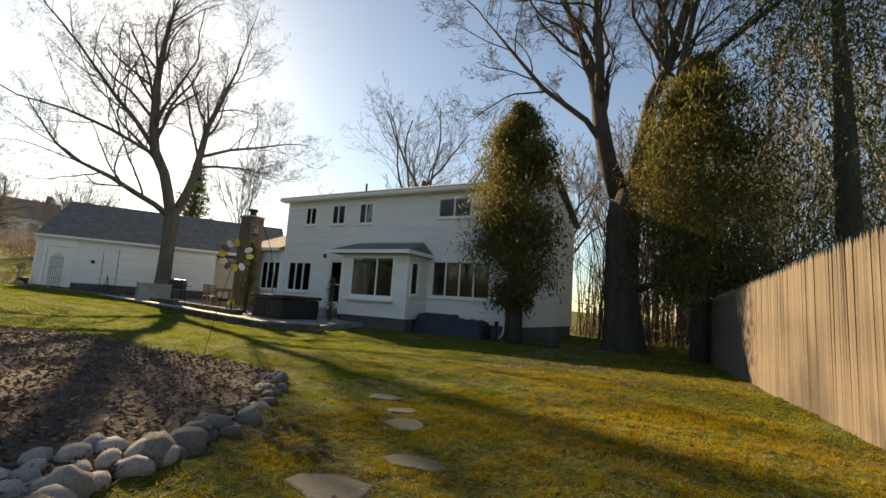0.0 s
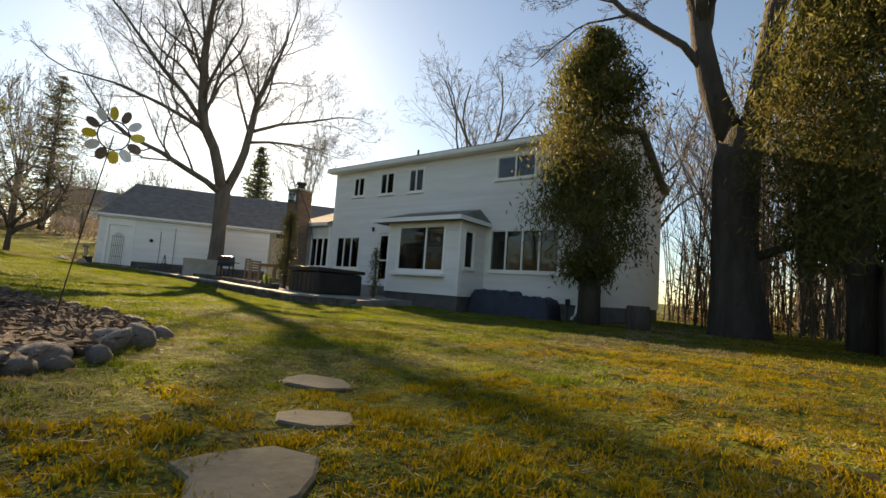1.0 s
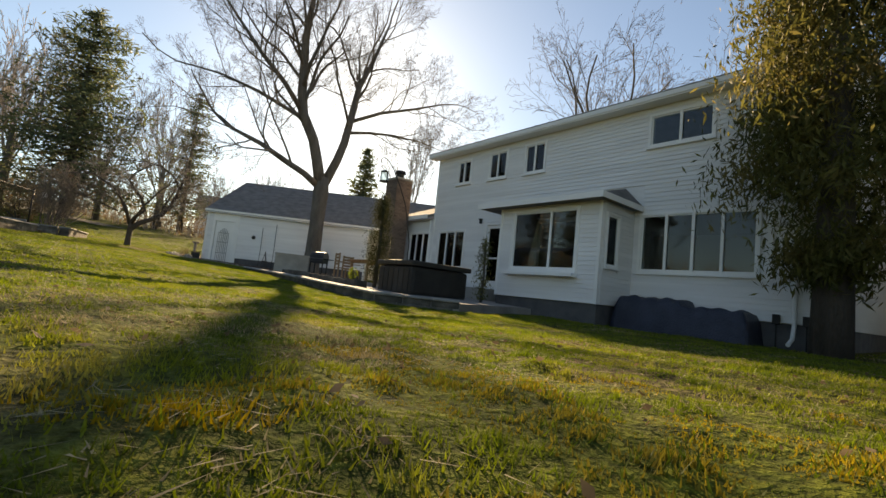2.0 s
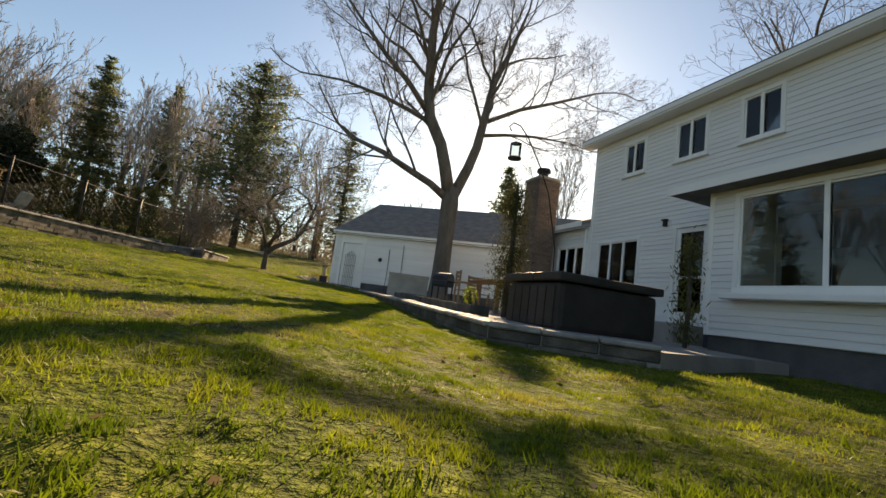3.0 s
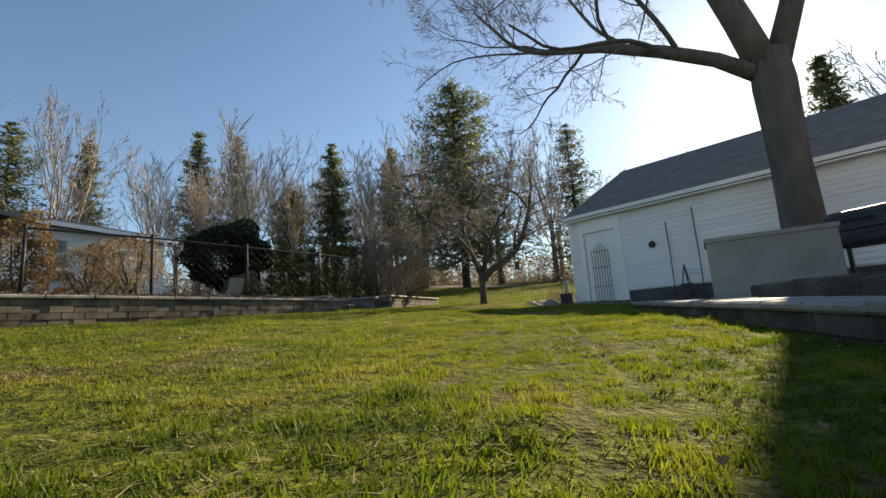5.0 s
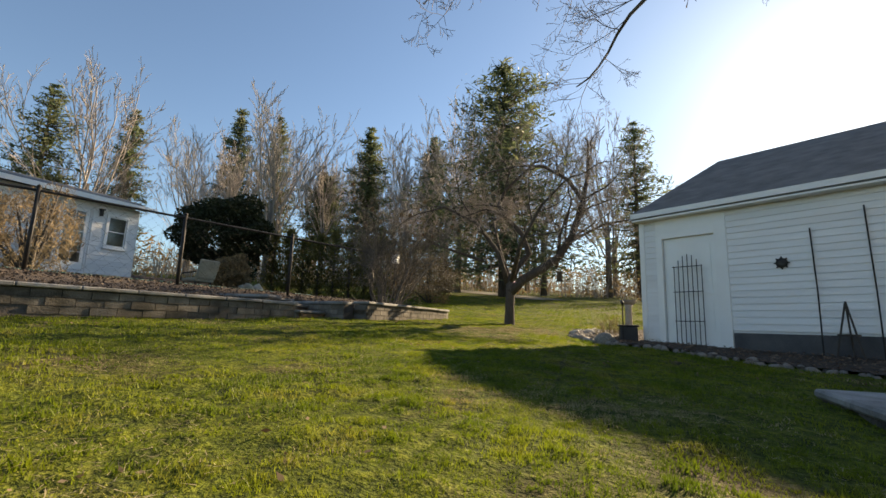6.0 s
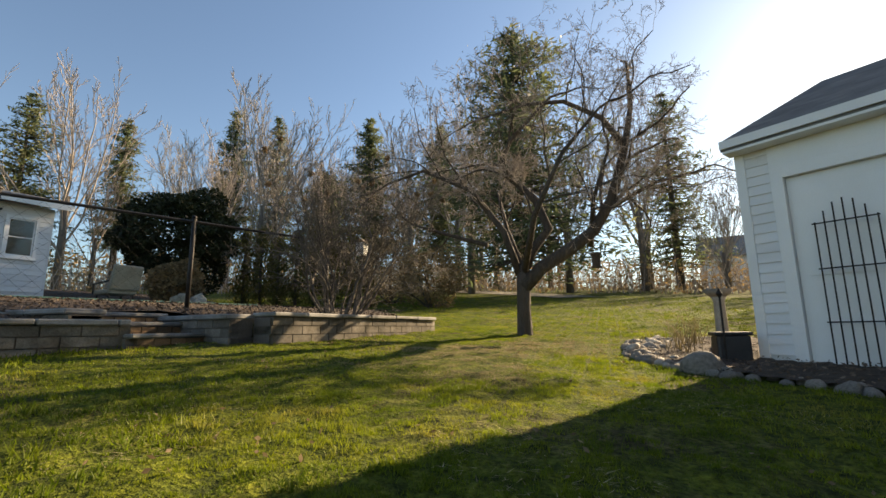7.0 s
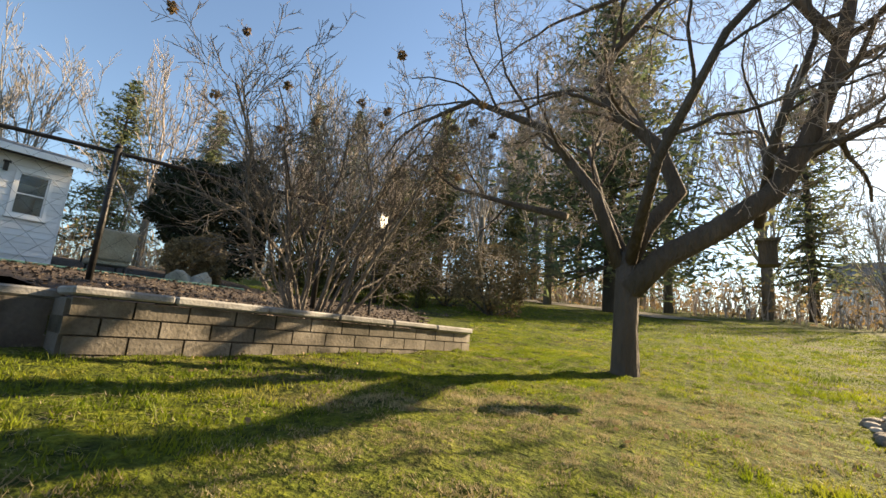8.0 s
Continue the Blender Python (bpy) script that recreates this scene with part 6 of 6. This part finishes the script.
def pool():
    z = up_on(-18.7, -17.6)[2]
    m = pose(-18.6, -17.9, 0, 0, 0, 160)
    ob = thing("swimming_pool", (-18.6, -17.9, z), "swimming pool closed under a teal winter cover", "pool")
    part("coping", join(box(-3.9, 3.9, -1.9, -1.6, z - 0.3, z + 0.03, m), box(-3.9, 3.9, 1.6, 1.9, z - 0.3, z + 0.03, m), box(-3.9, -3.6, -1.6, 1.6, z - 0.3, z + 0.03, m), box(3.6, 3.9, -1.6, 1.6, z - 0.3, z + 0.03, m)), M_FLAG, ob)
    part("cover", rounded_box(-3.75, 3.75, -1.75, 1.75, z + 0.032, z + 0.07, 0.015, m), M_GREEN, ob, "stretched teal mesh cover")


pool()


def bird_house():
    x, y = -21.7, -12.5
    z = up_on(x, y)[2]
    ob = thing("bird_house", (x, y, z), "small white wooden bird house on a thin post", "bird house")
    part("post", tube([(x, y, z - 0.1), (x, y, 2.28)], 0.02, 8), M_METAL, ob)
    part("box", rounded_box(x - 0.09, x + 0.09, y - 0.09, y + 0.09, 2.281, 2.54, 0.006), M_WHITE, ob)
    part("roof", (np.array([(x + a, y + b, c) for a in (-0.13, 0.13) for b, c in ((-0.13, 2.53), (0, 2.63), (0.13, 2.53), (0.13, 2.515), (0, 2.615), (-0.13, 2.515))]), [[0, 1, 7, 6][::-1], [1, 2, 8, 7][::-1], [2, 3, 9, 8][::-1], [3, 4, 10, 9][::-1], [4, 5, 11, 10][::-1], [5, 0, 6, 11][::-1], [0, 5, 4, 1], [1, 4, 3, 2], [6, 7, 10, 11], [7, 8, 9, 10]]), M_BARK, ob)


bird_house()

# pot of orange on the wall
ob = thing("plant_pot", up_on(-14.7, -18.9), "bright orange plant pot on the terrace", "pot")
part("pot", tube([np.array(up_on(-14.7, -18.9)) + (0, 0, q) for q in (0.0, 0.02, 0.3, 0.34, 0.341, 0.30)], (0.10, 0.13, 0.17, 0.18, 0.16, 0.15), 14), M_ORANGE, ob, "", True)


def bird_feeder():
    """Small lidded box hung by a wire under the apple limb."""
    x, y, z = -22.11, -7.88, 1.80
    ob = thing("bird_feeder", (x, y, z), "small dark wooden bird feeder hung under the apple limb", "bird feeder")
    part("box", rounded_box(x - 0.075, x + 0.075, y - 0.075, y + 0.075, z + 0.02, z + 0.24, 0.006), M_BARK_D, ob)
    part("tray", rounded_box(x - 0.095, x + 0.095, y - 0.095, y + 0.095, z, z + 0.019, 0.004), M_BARK_D, ob)
    part("lid", rounded_box(x - 0.10, x + 0.10, y - 0.10, y + 0.10, z + 0.241, z + 0.27, 0.006), M_BARK, ob)
    part("hanger", tube([(x, y, z + 0.271), (x, y, z + 0.42)], 0.003, 5), M_WIRE, ob)


bird_feeder()


# ---- things along the garage ----
def trellis():
    ob = thing("trellis", tuple(moved([(0.95, -0.08, 0.35)], G)[0]), "dark iron arched garden trellis against the garage door", "trellis")
    for i in range(7):
        u = 0.69 + 0.50 * i / 6
        top = 1.80 + 0.22 * math.sin(math.pi * i / 6)
        part("upright", tube(moved([(u, -0.09, 0.25), (u, -0.08, 1.0), (u, -0.07, top)], G), 0.008, 6), M_METAL, ob)
    for z in (0.75, 1.30, 1.78):
        part("crossbar", tube(moved([(0.67, -0.098, z), (1.21, -0.098, z)], G), 0.008, 6), M_METAL, ob)


trellis()
ob = thing("wall_ornament", tuple(moved([(2.42, -0.06, 1.72)], G)[0]), "round dark metal ornament hung on the garage wall", "ornament")
part("disc", tube(moved([(2.42, -0.03, 1.72), (2.42, -0.05, 1.72), (2.42, -0.07, 1.72)], G), (0.08, 0.085, 0.04), 14), M_METAL, ob)
for i in range(8):
    a = i * math.pi / 4
    part("ray", tube(moved([(2.42 + 0.075 * math.cos(a), -0.05, 1.72 + 0.075 * math.sin(a)), (2.42 + 0.11 * math.cos(a), -0.05, 1.72 + 0.11 * math.sin(a))], G), (0.02, 0.008), 5), M_METAL, ob)
for u, h in ((2.88, 2.25), (3.55, 2.5)):
    ob = thing("garden_stake", tuple(moved([(u, -0.12, 0.3)], G)[0]), "thin dark plant stake leaning on the garage", "stake", "stakes on the garage wall")
    part("rod", tube(moved([(u, -0.25, 0.15), (u - 0.02, -0.1, 1.2), (u - 0.05, -0.05, h)], G), 0.012, 6), M_METAL, ob)
ob = thing("easel_stand", tuple(moved([(3.2, -0.5, 0.2)], G)[0]), "small dark three-legged plant stand by the garage", "plant stand")
for du in (-0.16, 0.16):
    part("leg", tube(moved([(3.2 + du, -0.35, 0.2), (3.2, -0.3, 1.05)], G), 0.014, 6), M_BARK_D, ob)
part("leg", tube(moved([(3.2, -0.08, 0.2), (3.2, -0.3, 1.05)], G), 0.014, 6), M_BARK_D, ob)
part("shelf", box(3.08, 3.32, -0.36, -0.2, 0.55, 0.58, G), M_BARK_D, ob)
x, y = -19.62, -6.45
z = float(land(x, y))
ob = thing("compost_bin", (x, y, z), "dark square plastic bin at the garage corner", "bin")
part("body", rounded_box(x - 0.17, x + 0.17, y - 0.17, y + 0.17, z - 0.02, z + 0.30, 0.03), M_BLACK, ob)
part("lid", rounded_box(x - 0.19, x + 0.19, y - 0.19, y + 0.19, z + 0.301, z + 0.34, 0.015), M_BLACK, ob)
ob = thing("garden_stake", (x + 0.3, y - 0.12, z), "short iron stake with a small finial", "stake")
part("rod", tube([(x + 0.3, y - 0.12, z - 0.1), (x + 0.3, y - 0.12, z + 0.72)], 0.012, 6), M_METAL, ob)
part("finial", tube([(x + 0.3, y - 0.12, z + 0.72), (x + 0.3, y - 0.12, z + 0.76), (x + 0.3, y - 0.12, z + 0.82)], (0.012, 0.035, 0.006), 8), M_METAL, ob)
x, y = -20.45, -6.35
z = float(land(x, y))
ob = thing("stone_pedestal", (x, y, z), "weathered tan stone pedestal in the rock bed", "pedestal")
part("base", rounded_box(x - 0.13, x + 0.13, y - 0.13, y + 0.13, z - 0.05, z + 0.12, 0.02), M_ROCK, ob)
part("shaft", tube([(x, y, z + 0.12), (x, y, z + 0.3), (x, y, z + 0.66), (x, y, z + 0.72)], (0.095, 0.075, 0.068, 0.09), 12), M_ROCK, ob, "", True)
part("bowl", tube([(x, y, z + 0.721), (x, y, z + 0.76), (x, y, z + 0.82), (x, y, z + 0.80), (x, y, z + 0.775)], (0.09, 0.15, 0.18, 0.165, 0.07), 16), M_ROCK, ob, "", True)


def dry_clump(x, y, n, h, seed, mat, label):
    rng = np.random.default_rng(seed)
    z = float(land(x, y)) + 0.04
    ob = thing("dry_perennial", (x, y, z), label, "plant", "dried perennials")
    s = []
    for i in range(n):
        a, l = rng.random() * 6.28, 0.3 * rng.random()
        b = np.array((x + 0.12 * rng.normal(), y + 0.12 * rng.normal(), z))
        s.append(tube([b, b + (l * 0.4 * math.cos(a), l * 0.4 * math.sin(a), h * 0.6), b + (l * math.cos(a), l * math.sin(a), h * (0.7 + 0.4 * rng.random()))], (0.006, 0.004, 0.002), 3, False))
    part("stalk_tuft", fast_join(s), mat, ob, "", False, "stuff")


dry_clump(-20.9, -6.7, 30, 0.42, 91, M_STRAW, "tuft of dry tan grass stalks in the rock bed")
dry_clump(-20.0, -6.9, 26, 0.38, 92, M_STRAW, "tuft of dry tan stalks beside the pedestal")
dry_clump(-6.7, -5.1, 40, 0.4, 93, M_BARK, "withered brown perennial at the patio edge")
dry_clump(-7.3, -5.2, 30, 0.32, 94, M_BARK, "withered brown stalks at the patio edge")


# ---- things on the patio ----
def planter():
    P = pose(-11.35, -5.35, 0, 0, 0, 70.6)
    ob = thing("planter_box", (-11.5, -4.7, 0.02), "large weathered concrete planter under the maple", "planter")
    z0, z1 = 0.02, 0.74
    for a in ((0, 1.22, 0, 0.07), (0, 1.22, 0.63, 0.70), (0, 0.07, 0.07, 0.63), (1.15, 1.22, 0.07, 0.63)):
        part("side", box(*a, z0, z1, P), M_CONC, ob)
    for a in ((-0.02, 1.24, -0.02, 0.09), (-0.02, 1.24, 0.61, 0.72), (-0.02, 0.09, 0.09, 0.61), (1.13, 1.24, 0.09, 0.61)):
        part("rim", box(*a, z1 + 0.001, z1 + 0.05, P), M_CONC, ob)
    part("soil", box(0.071, 1.149, 0.071, 0.629, z0 + 0.1, z1 - 0.06, P), M_MULCH, ob)


planter()


def garden_chair(x, y, z, turn, mat, label, group):
    m = pose(x, y, z, 0, 0, turn)
    ob = thing("garden_chair", (x, y, z), label, "chair", group, "", turn)
    for u in (-0.22, 0.22):
        part("leg", box(u - 0.022, u + 0.022, -0.22, -0.176, -0.04, 0.42, m), mat, ob)
        part("leg", box(u - 0.022, u + 0.022, 0.18, 0.224, -0.04, 0.92, m), mat, ob)
        part("armrest", box(u - 0.03, u + 0.03, -0.24, 0.178, 0.62, 0.645, m), mat, ob)
    for i in range(6):
        part("seat_slat", box(-0.24, 0.24, -0.22 + 0.068 * i, -0.16 + 0.068 * i, 0.421, 0.44, m), mat, ob)
    for i in range(4):
        part("back_slat", box(-0.198, 0.198, 0.19, 0.21, 0.52 + 0.105 * i, 0.59 + 0.105 * i, m), mat, ob)


def patio_table():
    ob = thing("patio_table", (-8.2, -3.2, 0.0), "weathered teak patio table", "table")
    for i in range(9):
        part("slat", rounded_box(-8.9, -7.5, -3.65 + 0.102 * i, -3.555 + 0.102 * i, 0.74, 0.77, 0.005, None, 1), M_WOOD, ob)
    for y in (-3.56, -2.87):
        part("apron", box(-8.8, -7.6, y, y + 0.03, 0.64, 0.738), M_WOOD, ob)
    for x in (-8.8, -7.67):
        for y in (-3.56, -2.91):
            part("leg", box(x, x + 0.07, y, y + 0.07, -0.06, 0.64), M_WOOD, ob)


patio_table()
for x, y, t in ((-9.2, -3.3, 100), (-8.0, -2.4, 0), (-7.1, -3.1, -85), (-8.3, -4.1, 170)):
    garden_chair(x, y, -0.02, t, M_WOOD, "weathered teak chair at the patio table", "chairs at the patio table")


def grill():
    """Kettle-shaped grill on a cart, all black."""
    m = pose(-11.9, -3.35, 0.0, 0, 0, 35)
    ob = thing("barbecue_grill", (-11.9, -3.35, 0.0), "black cart barbecue grill on the patio beside the maple", "grill", "", "", 35)
    for u in (-0.3, 0.26):
        for v in (-0.2, 0.16):
            part("leg", box(u, u + 0.04, v, v + 0.04, -0.03, 0.62, m), M_METAL, ob)
    part("lower_shelf", rounded_box(-0.3, 0.3, -0.2, 0.2, 0.16, 0.19, 0.008, m, 1), M_METAL, ob)
    part("firebox", rounded_box(-0.31, 0.31, -0.23, 0.23, 0.60, 0.80, 0.05, m), M_BLACK, ob)
    prof = [(0.23 * math.cos(q), 0.80 + 0.27 * math.sin(q)) for q in np.linspace(0, math.pi, 9)]
    v = [(u, a, z) for u in (-0.31, 0.31) for a, z in prof]
    part("hood", (moved(v, m), [[i, i + 1, i + 10, i + 9] for i in range(8)] + [list(range(9))[::-1], list(range(9, 18))]), M_BLACK, ob, "rounded black hood")
    part("handle", tube(moved([(-0.2, -0.235, 0.90), (-0.2, -0.27, 0.91), (0.2, -0.27, 0.91), (0.2, -0.235, 0.90)], m), 0.012, 6), M_METAL, ob)
    part("side_shelf", rounded_box(0.32, 0.56, -0.2, 0.2, 0.76, 0.79, 0.008, m, 1), M_METAL, ob)


grill()


def shepherd_hook():
    ob = thing("shepherd_hook", (-5.05, -3.75, -0.2), "tall thin iron hook with a hanging glass feeder", "garden hook")
    part("pole", tube([(-5.05, -3.72, -0.25), (-5.06, -3.74, 1.3), (-4.98, -4.05, 2.3), (-4.93, -4.33, 2.77), (-4.92, -4.65, 3.25), (-4.92, -4.85, 3.45), (-4.92, -5.0, 3.47), (-4.92, -5.08, 3.38), (-4.92, -5.03, 3.3)], 0.013, 8), M_METAL, ob, "", True)
    fd = part("feeder", tube([(-5.0, -4.86, 2.85), (-5.0, -4.86, 2.9), (-5.0, -4.86, 3.12), (-5.0, -4.86, 3.16)], (0.10, 0.11, 0.11, 0.03), 14), M_GLASS, ob, "round clear feeder")
    part("hanger", tube([(-5.0, -4.86, 3.16), (-4.96, -4.95, 3.30)], 0.004, 5), M_METAL, ob)
    part("tray", tube([(-5.0, -4.86, 2.82), (-5.0, -4.86, 2.845)], (0.13, 0.13), 14), M_METAL, ob)


shepherd_hook()
arborvitae((-2.95, -2.7, -0.2), 1.75, 0.12, 0.1, 900, 96, "slender clipped evergreen in shade by the hot tub", 0.09, "spiral_evergreen", M_ARB, "", 0.03)
leafy_mass("bright_leaf_plant", (-5.35, -5.25, -0.08), round_shape(0.13, 0.16, 0.12), 170, 0.05, 97, "small plant with yellow-green leaves by the tub", M_GRASS, 5, "plant")


def tarp_heap():
    """A low stack under a sagging dark blue tarpaulin against the house."""
    ob = thing("tarpaulin", (1.2, -0.5, -0.45), "dark blue tarpaulin over a low stack by the house", "tarpaulin")
    xs, ys = np.linspace(-0.15, 2.75, 40), np.linspace(-1.05, -0.06, 16)
    gx, gy = np.meshgrid(xs, ys, indexing="ij")
    top = np.where(gx < 1.35, 0.33, 0.20) + 0.03 * np.sin(gx * 7) * np.cos(gy * 9) + 0.02 * np.sin(gx * 17 + gy * 5)
    edge = np.clip(np.minimum(np.minimum(gx - xs[0], xs[-1] - gx), gy - ys[0]) / 0.16, 0, 1)
    gz = -0.5 + (top + 0.5) * edge ** 0.45
    i, j = np.meshgrid(np.arange(39), np.arange(15), indexing="ij")
    a = i * 16 + j
    part("sheet", (np.stack([gx, gy, gz], -1).reshape(-1, 3), np.stack([a, a + 16, a + 17, a + 1], -1).reshape(-1, 4)), M_BLUE, ob, "", True)
    part("stack", box(0.0, 2.6, -0.9, -0.08, -0.6, 0.1), M_BARK_D, ob)


tarp_heap()
ob = thing("utility_box", (-3.85, -0.8, -0.3), "small grey utility box beside the bay", "utility box")
part("cabinet", rounded_box(-4.02, -3.68, -1.0, -0.72, -0.42, 0.32, 0.015), M_BLUE, ob)
part("door", rounded_box(-3.98, -3.72, -1.015, -1.001, -0.1, 0.28, 0.004), M_BLUE, ob)
ob = thing("downspout", (3.25, -0.1, -0.4), "white downspout on the house corner", "downspout")
part("pipe", tube([(3.25, -0.09, 5.3), (3.25, -0.09, 0.0), (3.25, -0.2, -0.25), (3.25, -0.5, -0.36)], 0.04, 8), M_TRIM, ob)
for x in (2.95, 3.45):
    ob = thing("utility_meter", (x, -0.1, 0.0), "small dark utility box low on the house wall", "meter", "boxes on the house wall")
    part("box", rounded_box(x - 0.06, x + 0.06, -0.14, -0.03, 0.02, 0.22, 0.01), M_METAL, ob)
    part("conduit", tube([(x, -0.08, 0.02), (x, -0.08, -0.5)], 0.015, 6), M_METAL, ob)
ob = thing("barrel", ground_at(5.3, -1.2), "dark round barrel in the shade by the house", "barrel")
x, y, z = ground_at(5.3, -1.2)
part("body", tube([(x, y, z + q) for q in (-0.03, 0.05, 0.3, 0.55, 0.62)], (0.27, 0.29, 0.32, 0.29, 0.27), 16), M_BARK_D, ob, "", True)


def spinner():
    """Garden wind spinner: a ring of painted petals on a leaning rod."""
    o, top = np.array((4.42, -12.80, -0.25)), np.array((4.63, -12.67, 1.08))
    ob = thing("wind_spinner", tuple(o), "garden wind spinner with yellow and bronze petals on a thin rod", "wind spinner")
    part("rod", tube([o, o + (top - o) * 0.5 + (-0.02, 0, 0), top], 0.004, 6), M_METAL, ob)
    face = np.array((0.72, -0.6, -0.2))
    face /= np.linalg.norm(face)
    a = np.cross(face, (0, 0, 1))
    a /= np.linalg.norm(a)
    b = np.cross(a, face)
    ring = [top + 0.10 * (math.cos(q) * a + math.sin(q) * b) for q in np.linspace(0, 2 * math.pi, 25)]
    part("ring", tube(ring, 0.005, 5), M_METAL, ob)
    for i in range(12):
        q = i * math.pi / 6
        d, s = math.cos(q) * a + math.sin(q) * b, -math.sin(q) * a + math.cos(q) * b
        c = top + 0.15 * d
        v = [c + 0.048 * d * math.cos(t) + 0.032 * s * math.sin(t) + face * (0.010 * math.sin(t) + k) for k in (-0.0015, 0.0015) for t in np.linspace(0, 2 * math.pi, 10, endpoint=False)]
        f = [list(range(10))[::-1], list(range(10, 20))] + [[j, (j + 1) % 10, 10 + (j + 1) % 10, 10 + j] for j in range(10)]
        part("petal", (np.array(v), f), (M_YELLOW, M_BRICK, M_WHITE)[i % 3], ob)


spinner()

# ---- the far edge: brush, stacked brush pile, a house beyond ----
def brush():
    rng = np.random.default_rng(101)
    stems = []
    n = 3400
    ang = radians(150) + rng.random(n) * radians(120)
    r = 34 + 26 * rng.random(n)
    x, y = -10 + r * np.cos(ang), -10 + r * np.sin(ang)
    keep = ~((x > -36) & (y > -20)) & ~((x > -31) & (y > -33))
    x, y = x[keep], y[keep]
    z = land(x, y)
    for a, b, c in zip(x, y, z):
        h = 1.2 + 3.2 * rng.random() ** 2
        q = rng.normal(0, 0.22, 2) * h
        stems.append(tube([(a, b, c - 0.1), (a + q[0] * 0.4, b + q[1] * 0.4, c + h * 0.5), (a + q[0], b + q[1], c + h)], (0.03, 0.02, 0.008), 3, False))
    scrub = []
    for i in range(900):
        a, b = 3.5 + 22 * rng.random(), 4.5 + 18 * rng.random()
        if a < 4.6 and b < 9.5:
            continue
        c = float(land(a, b))
        h = 3.0 + 7.0 * rng.random() ** 1.3
        q = rng.normal(0, 0.13, 2) * h
        scrub.append(tube([(a, b, c - 0.1), (a + q[0] * 0.4, b + q[1] * 0.4, c + h * 0.5), (a + q[0], b + q[1], c + h)], (0.035, 0.022, 0.008), 3, False))
        for r in range(3):
            w = rng.normal(0, 0.3, 2) * h * 0.5
            scrub.append(tube([(a + q[0] * 0.5, b + q[1] * 0.5, c + h * 0.55), (a + q[0] * 0.7 + w[0], b + q[1] * 0.7 + w[1], c + h * (0.75 + 0.2 * rng.random()))], (0.015, 0.005), 3, False))
    gx, gy = 3 + 24 * rng.random(9000), 9.5 + 16 * rng.random(9000)
    low = np.stack([gx, gy, land(gx, gy) + 2.6 * rng.random(9000) ** 1.6], 1)
    part("woodland_brush", clump_quads(rng, low, 0.25, 0.8, 0, 0.35), M_BROWNLEAF, None, "brown brush behind the house", False, "stuff", "brush")
    k = rng.integers(0, len(x), 15000)
    c = np.stack([x[k] + rng.normal(0, 0.6, 15000), y[k] + rng.normal(0, 0.6, 15000), z[k] + 2.2 * rng.random(15000) ** 1.4], 1)
    n = 9000
    ang, r = radians(135) + rng.random(n) * radians(135), 72 + 26 * rng.random(n)
    x2, y2 = -10 + r * np.cos(ang), -10 + r * np.sin(ang)
    c2 = np.stack([x2, y2, land(x2, y2) + 7.5 * rng.random(n) ** 1.3 * (0.75 + 0.25 * np.sin(ang * 37) * np.sin(ang * 15 + 1))], 1)
    part("woodland_brush", clump_quads(rng, c2, 0.9, 0.9, 0, 0.3), M_BROWNLEAF, None, "grey-brown thicket in the far distance", False, "stuff", "brush")
    part("woodland_stems", fast_join(scrub), M_BARK_D, None, "dark thicket of bare saplings behind the house", False, "stuff", "brush")
    part("woodland_stems", fast_join(stems), M_TWIG_RED, None, "thicket of thin bare saplings at the wood's edge", False, "stuff", "brush")
    part("woodland_brush", clump_quads(rng, c, 0.30, 0.8, 0, 0.35), M_BROWNLEAF, None, "brown brush and dead leaves under the far trees", False, "stuff", "brush")


brush()


def far_house():
    m = pose(-79, 10, 0, 0, 0, 75)
    z = float(land(-79, 10)) + 1.6
    ob = thing("far_house", (-79, 10, z - 1.6), "grey-roofed house beyond the far field", "house")
    part("wall", wall_shape(-6, 6, z - 3, z + 3.0, [(-4, -2.8, z + 1, z + 2.3), (-0.6, 0.6, z + 1, z + 2.3), (2.8, 4, z + 1, z + 2.3)], 0.2, m), M_SIDING, ob)
    part("wall", box(-6, 6, 7, 7.2, z - 3, z + 3, m), M_SIDING, ob)
    for u in (-6, 5.8):
        part("wall", box(u, u + 0.2, 0.21, 6.99, z - 3, z + 3, m), M_SIDING, ob)
    for u in (-4, -0.6, 2.8):
        window(ob, u, u + 1.2, z + 1, z + 2.3, m)
    rf = part("roof", gable_roof(-6.4, 6.4, -0.5, 7.7, z + 3.1, z + 6.2, m, 0.2), M_ROOF, ob)
    part("chimney", box(4.5, 5.2, 3.2, 3.9, z + 5.0, z + 7.2, m), M_BRICK, rf)


far_house()


# ---- last: bricks and siding boards ----
def lay_bricks():
    core = [o for o in house.children if o.name.startswith("chimney_core")][0]
    inv = world_of(core).inverted()
    me = mesh("brick", box(0.005, 0.205, -0.008, 0.06, 0.005, 0.07)[0], [list(q) for q in BOX_F], M_BRICK)
    for x, y, z, turn, u, w in BRICKS:
        if z > -0.1:
            ob = new("brick", me)
            ob.parent = core
            ob.matrix_basis = inv @ pose(x, y, z, 0, 0, turn) @ pose(u, 0, 0) @ Matrix.Diagonal((w / 0.21, 1, 1, 1))


lay_bricks()
lay_siding()
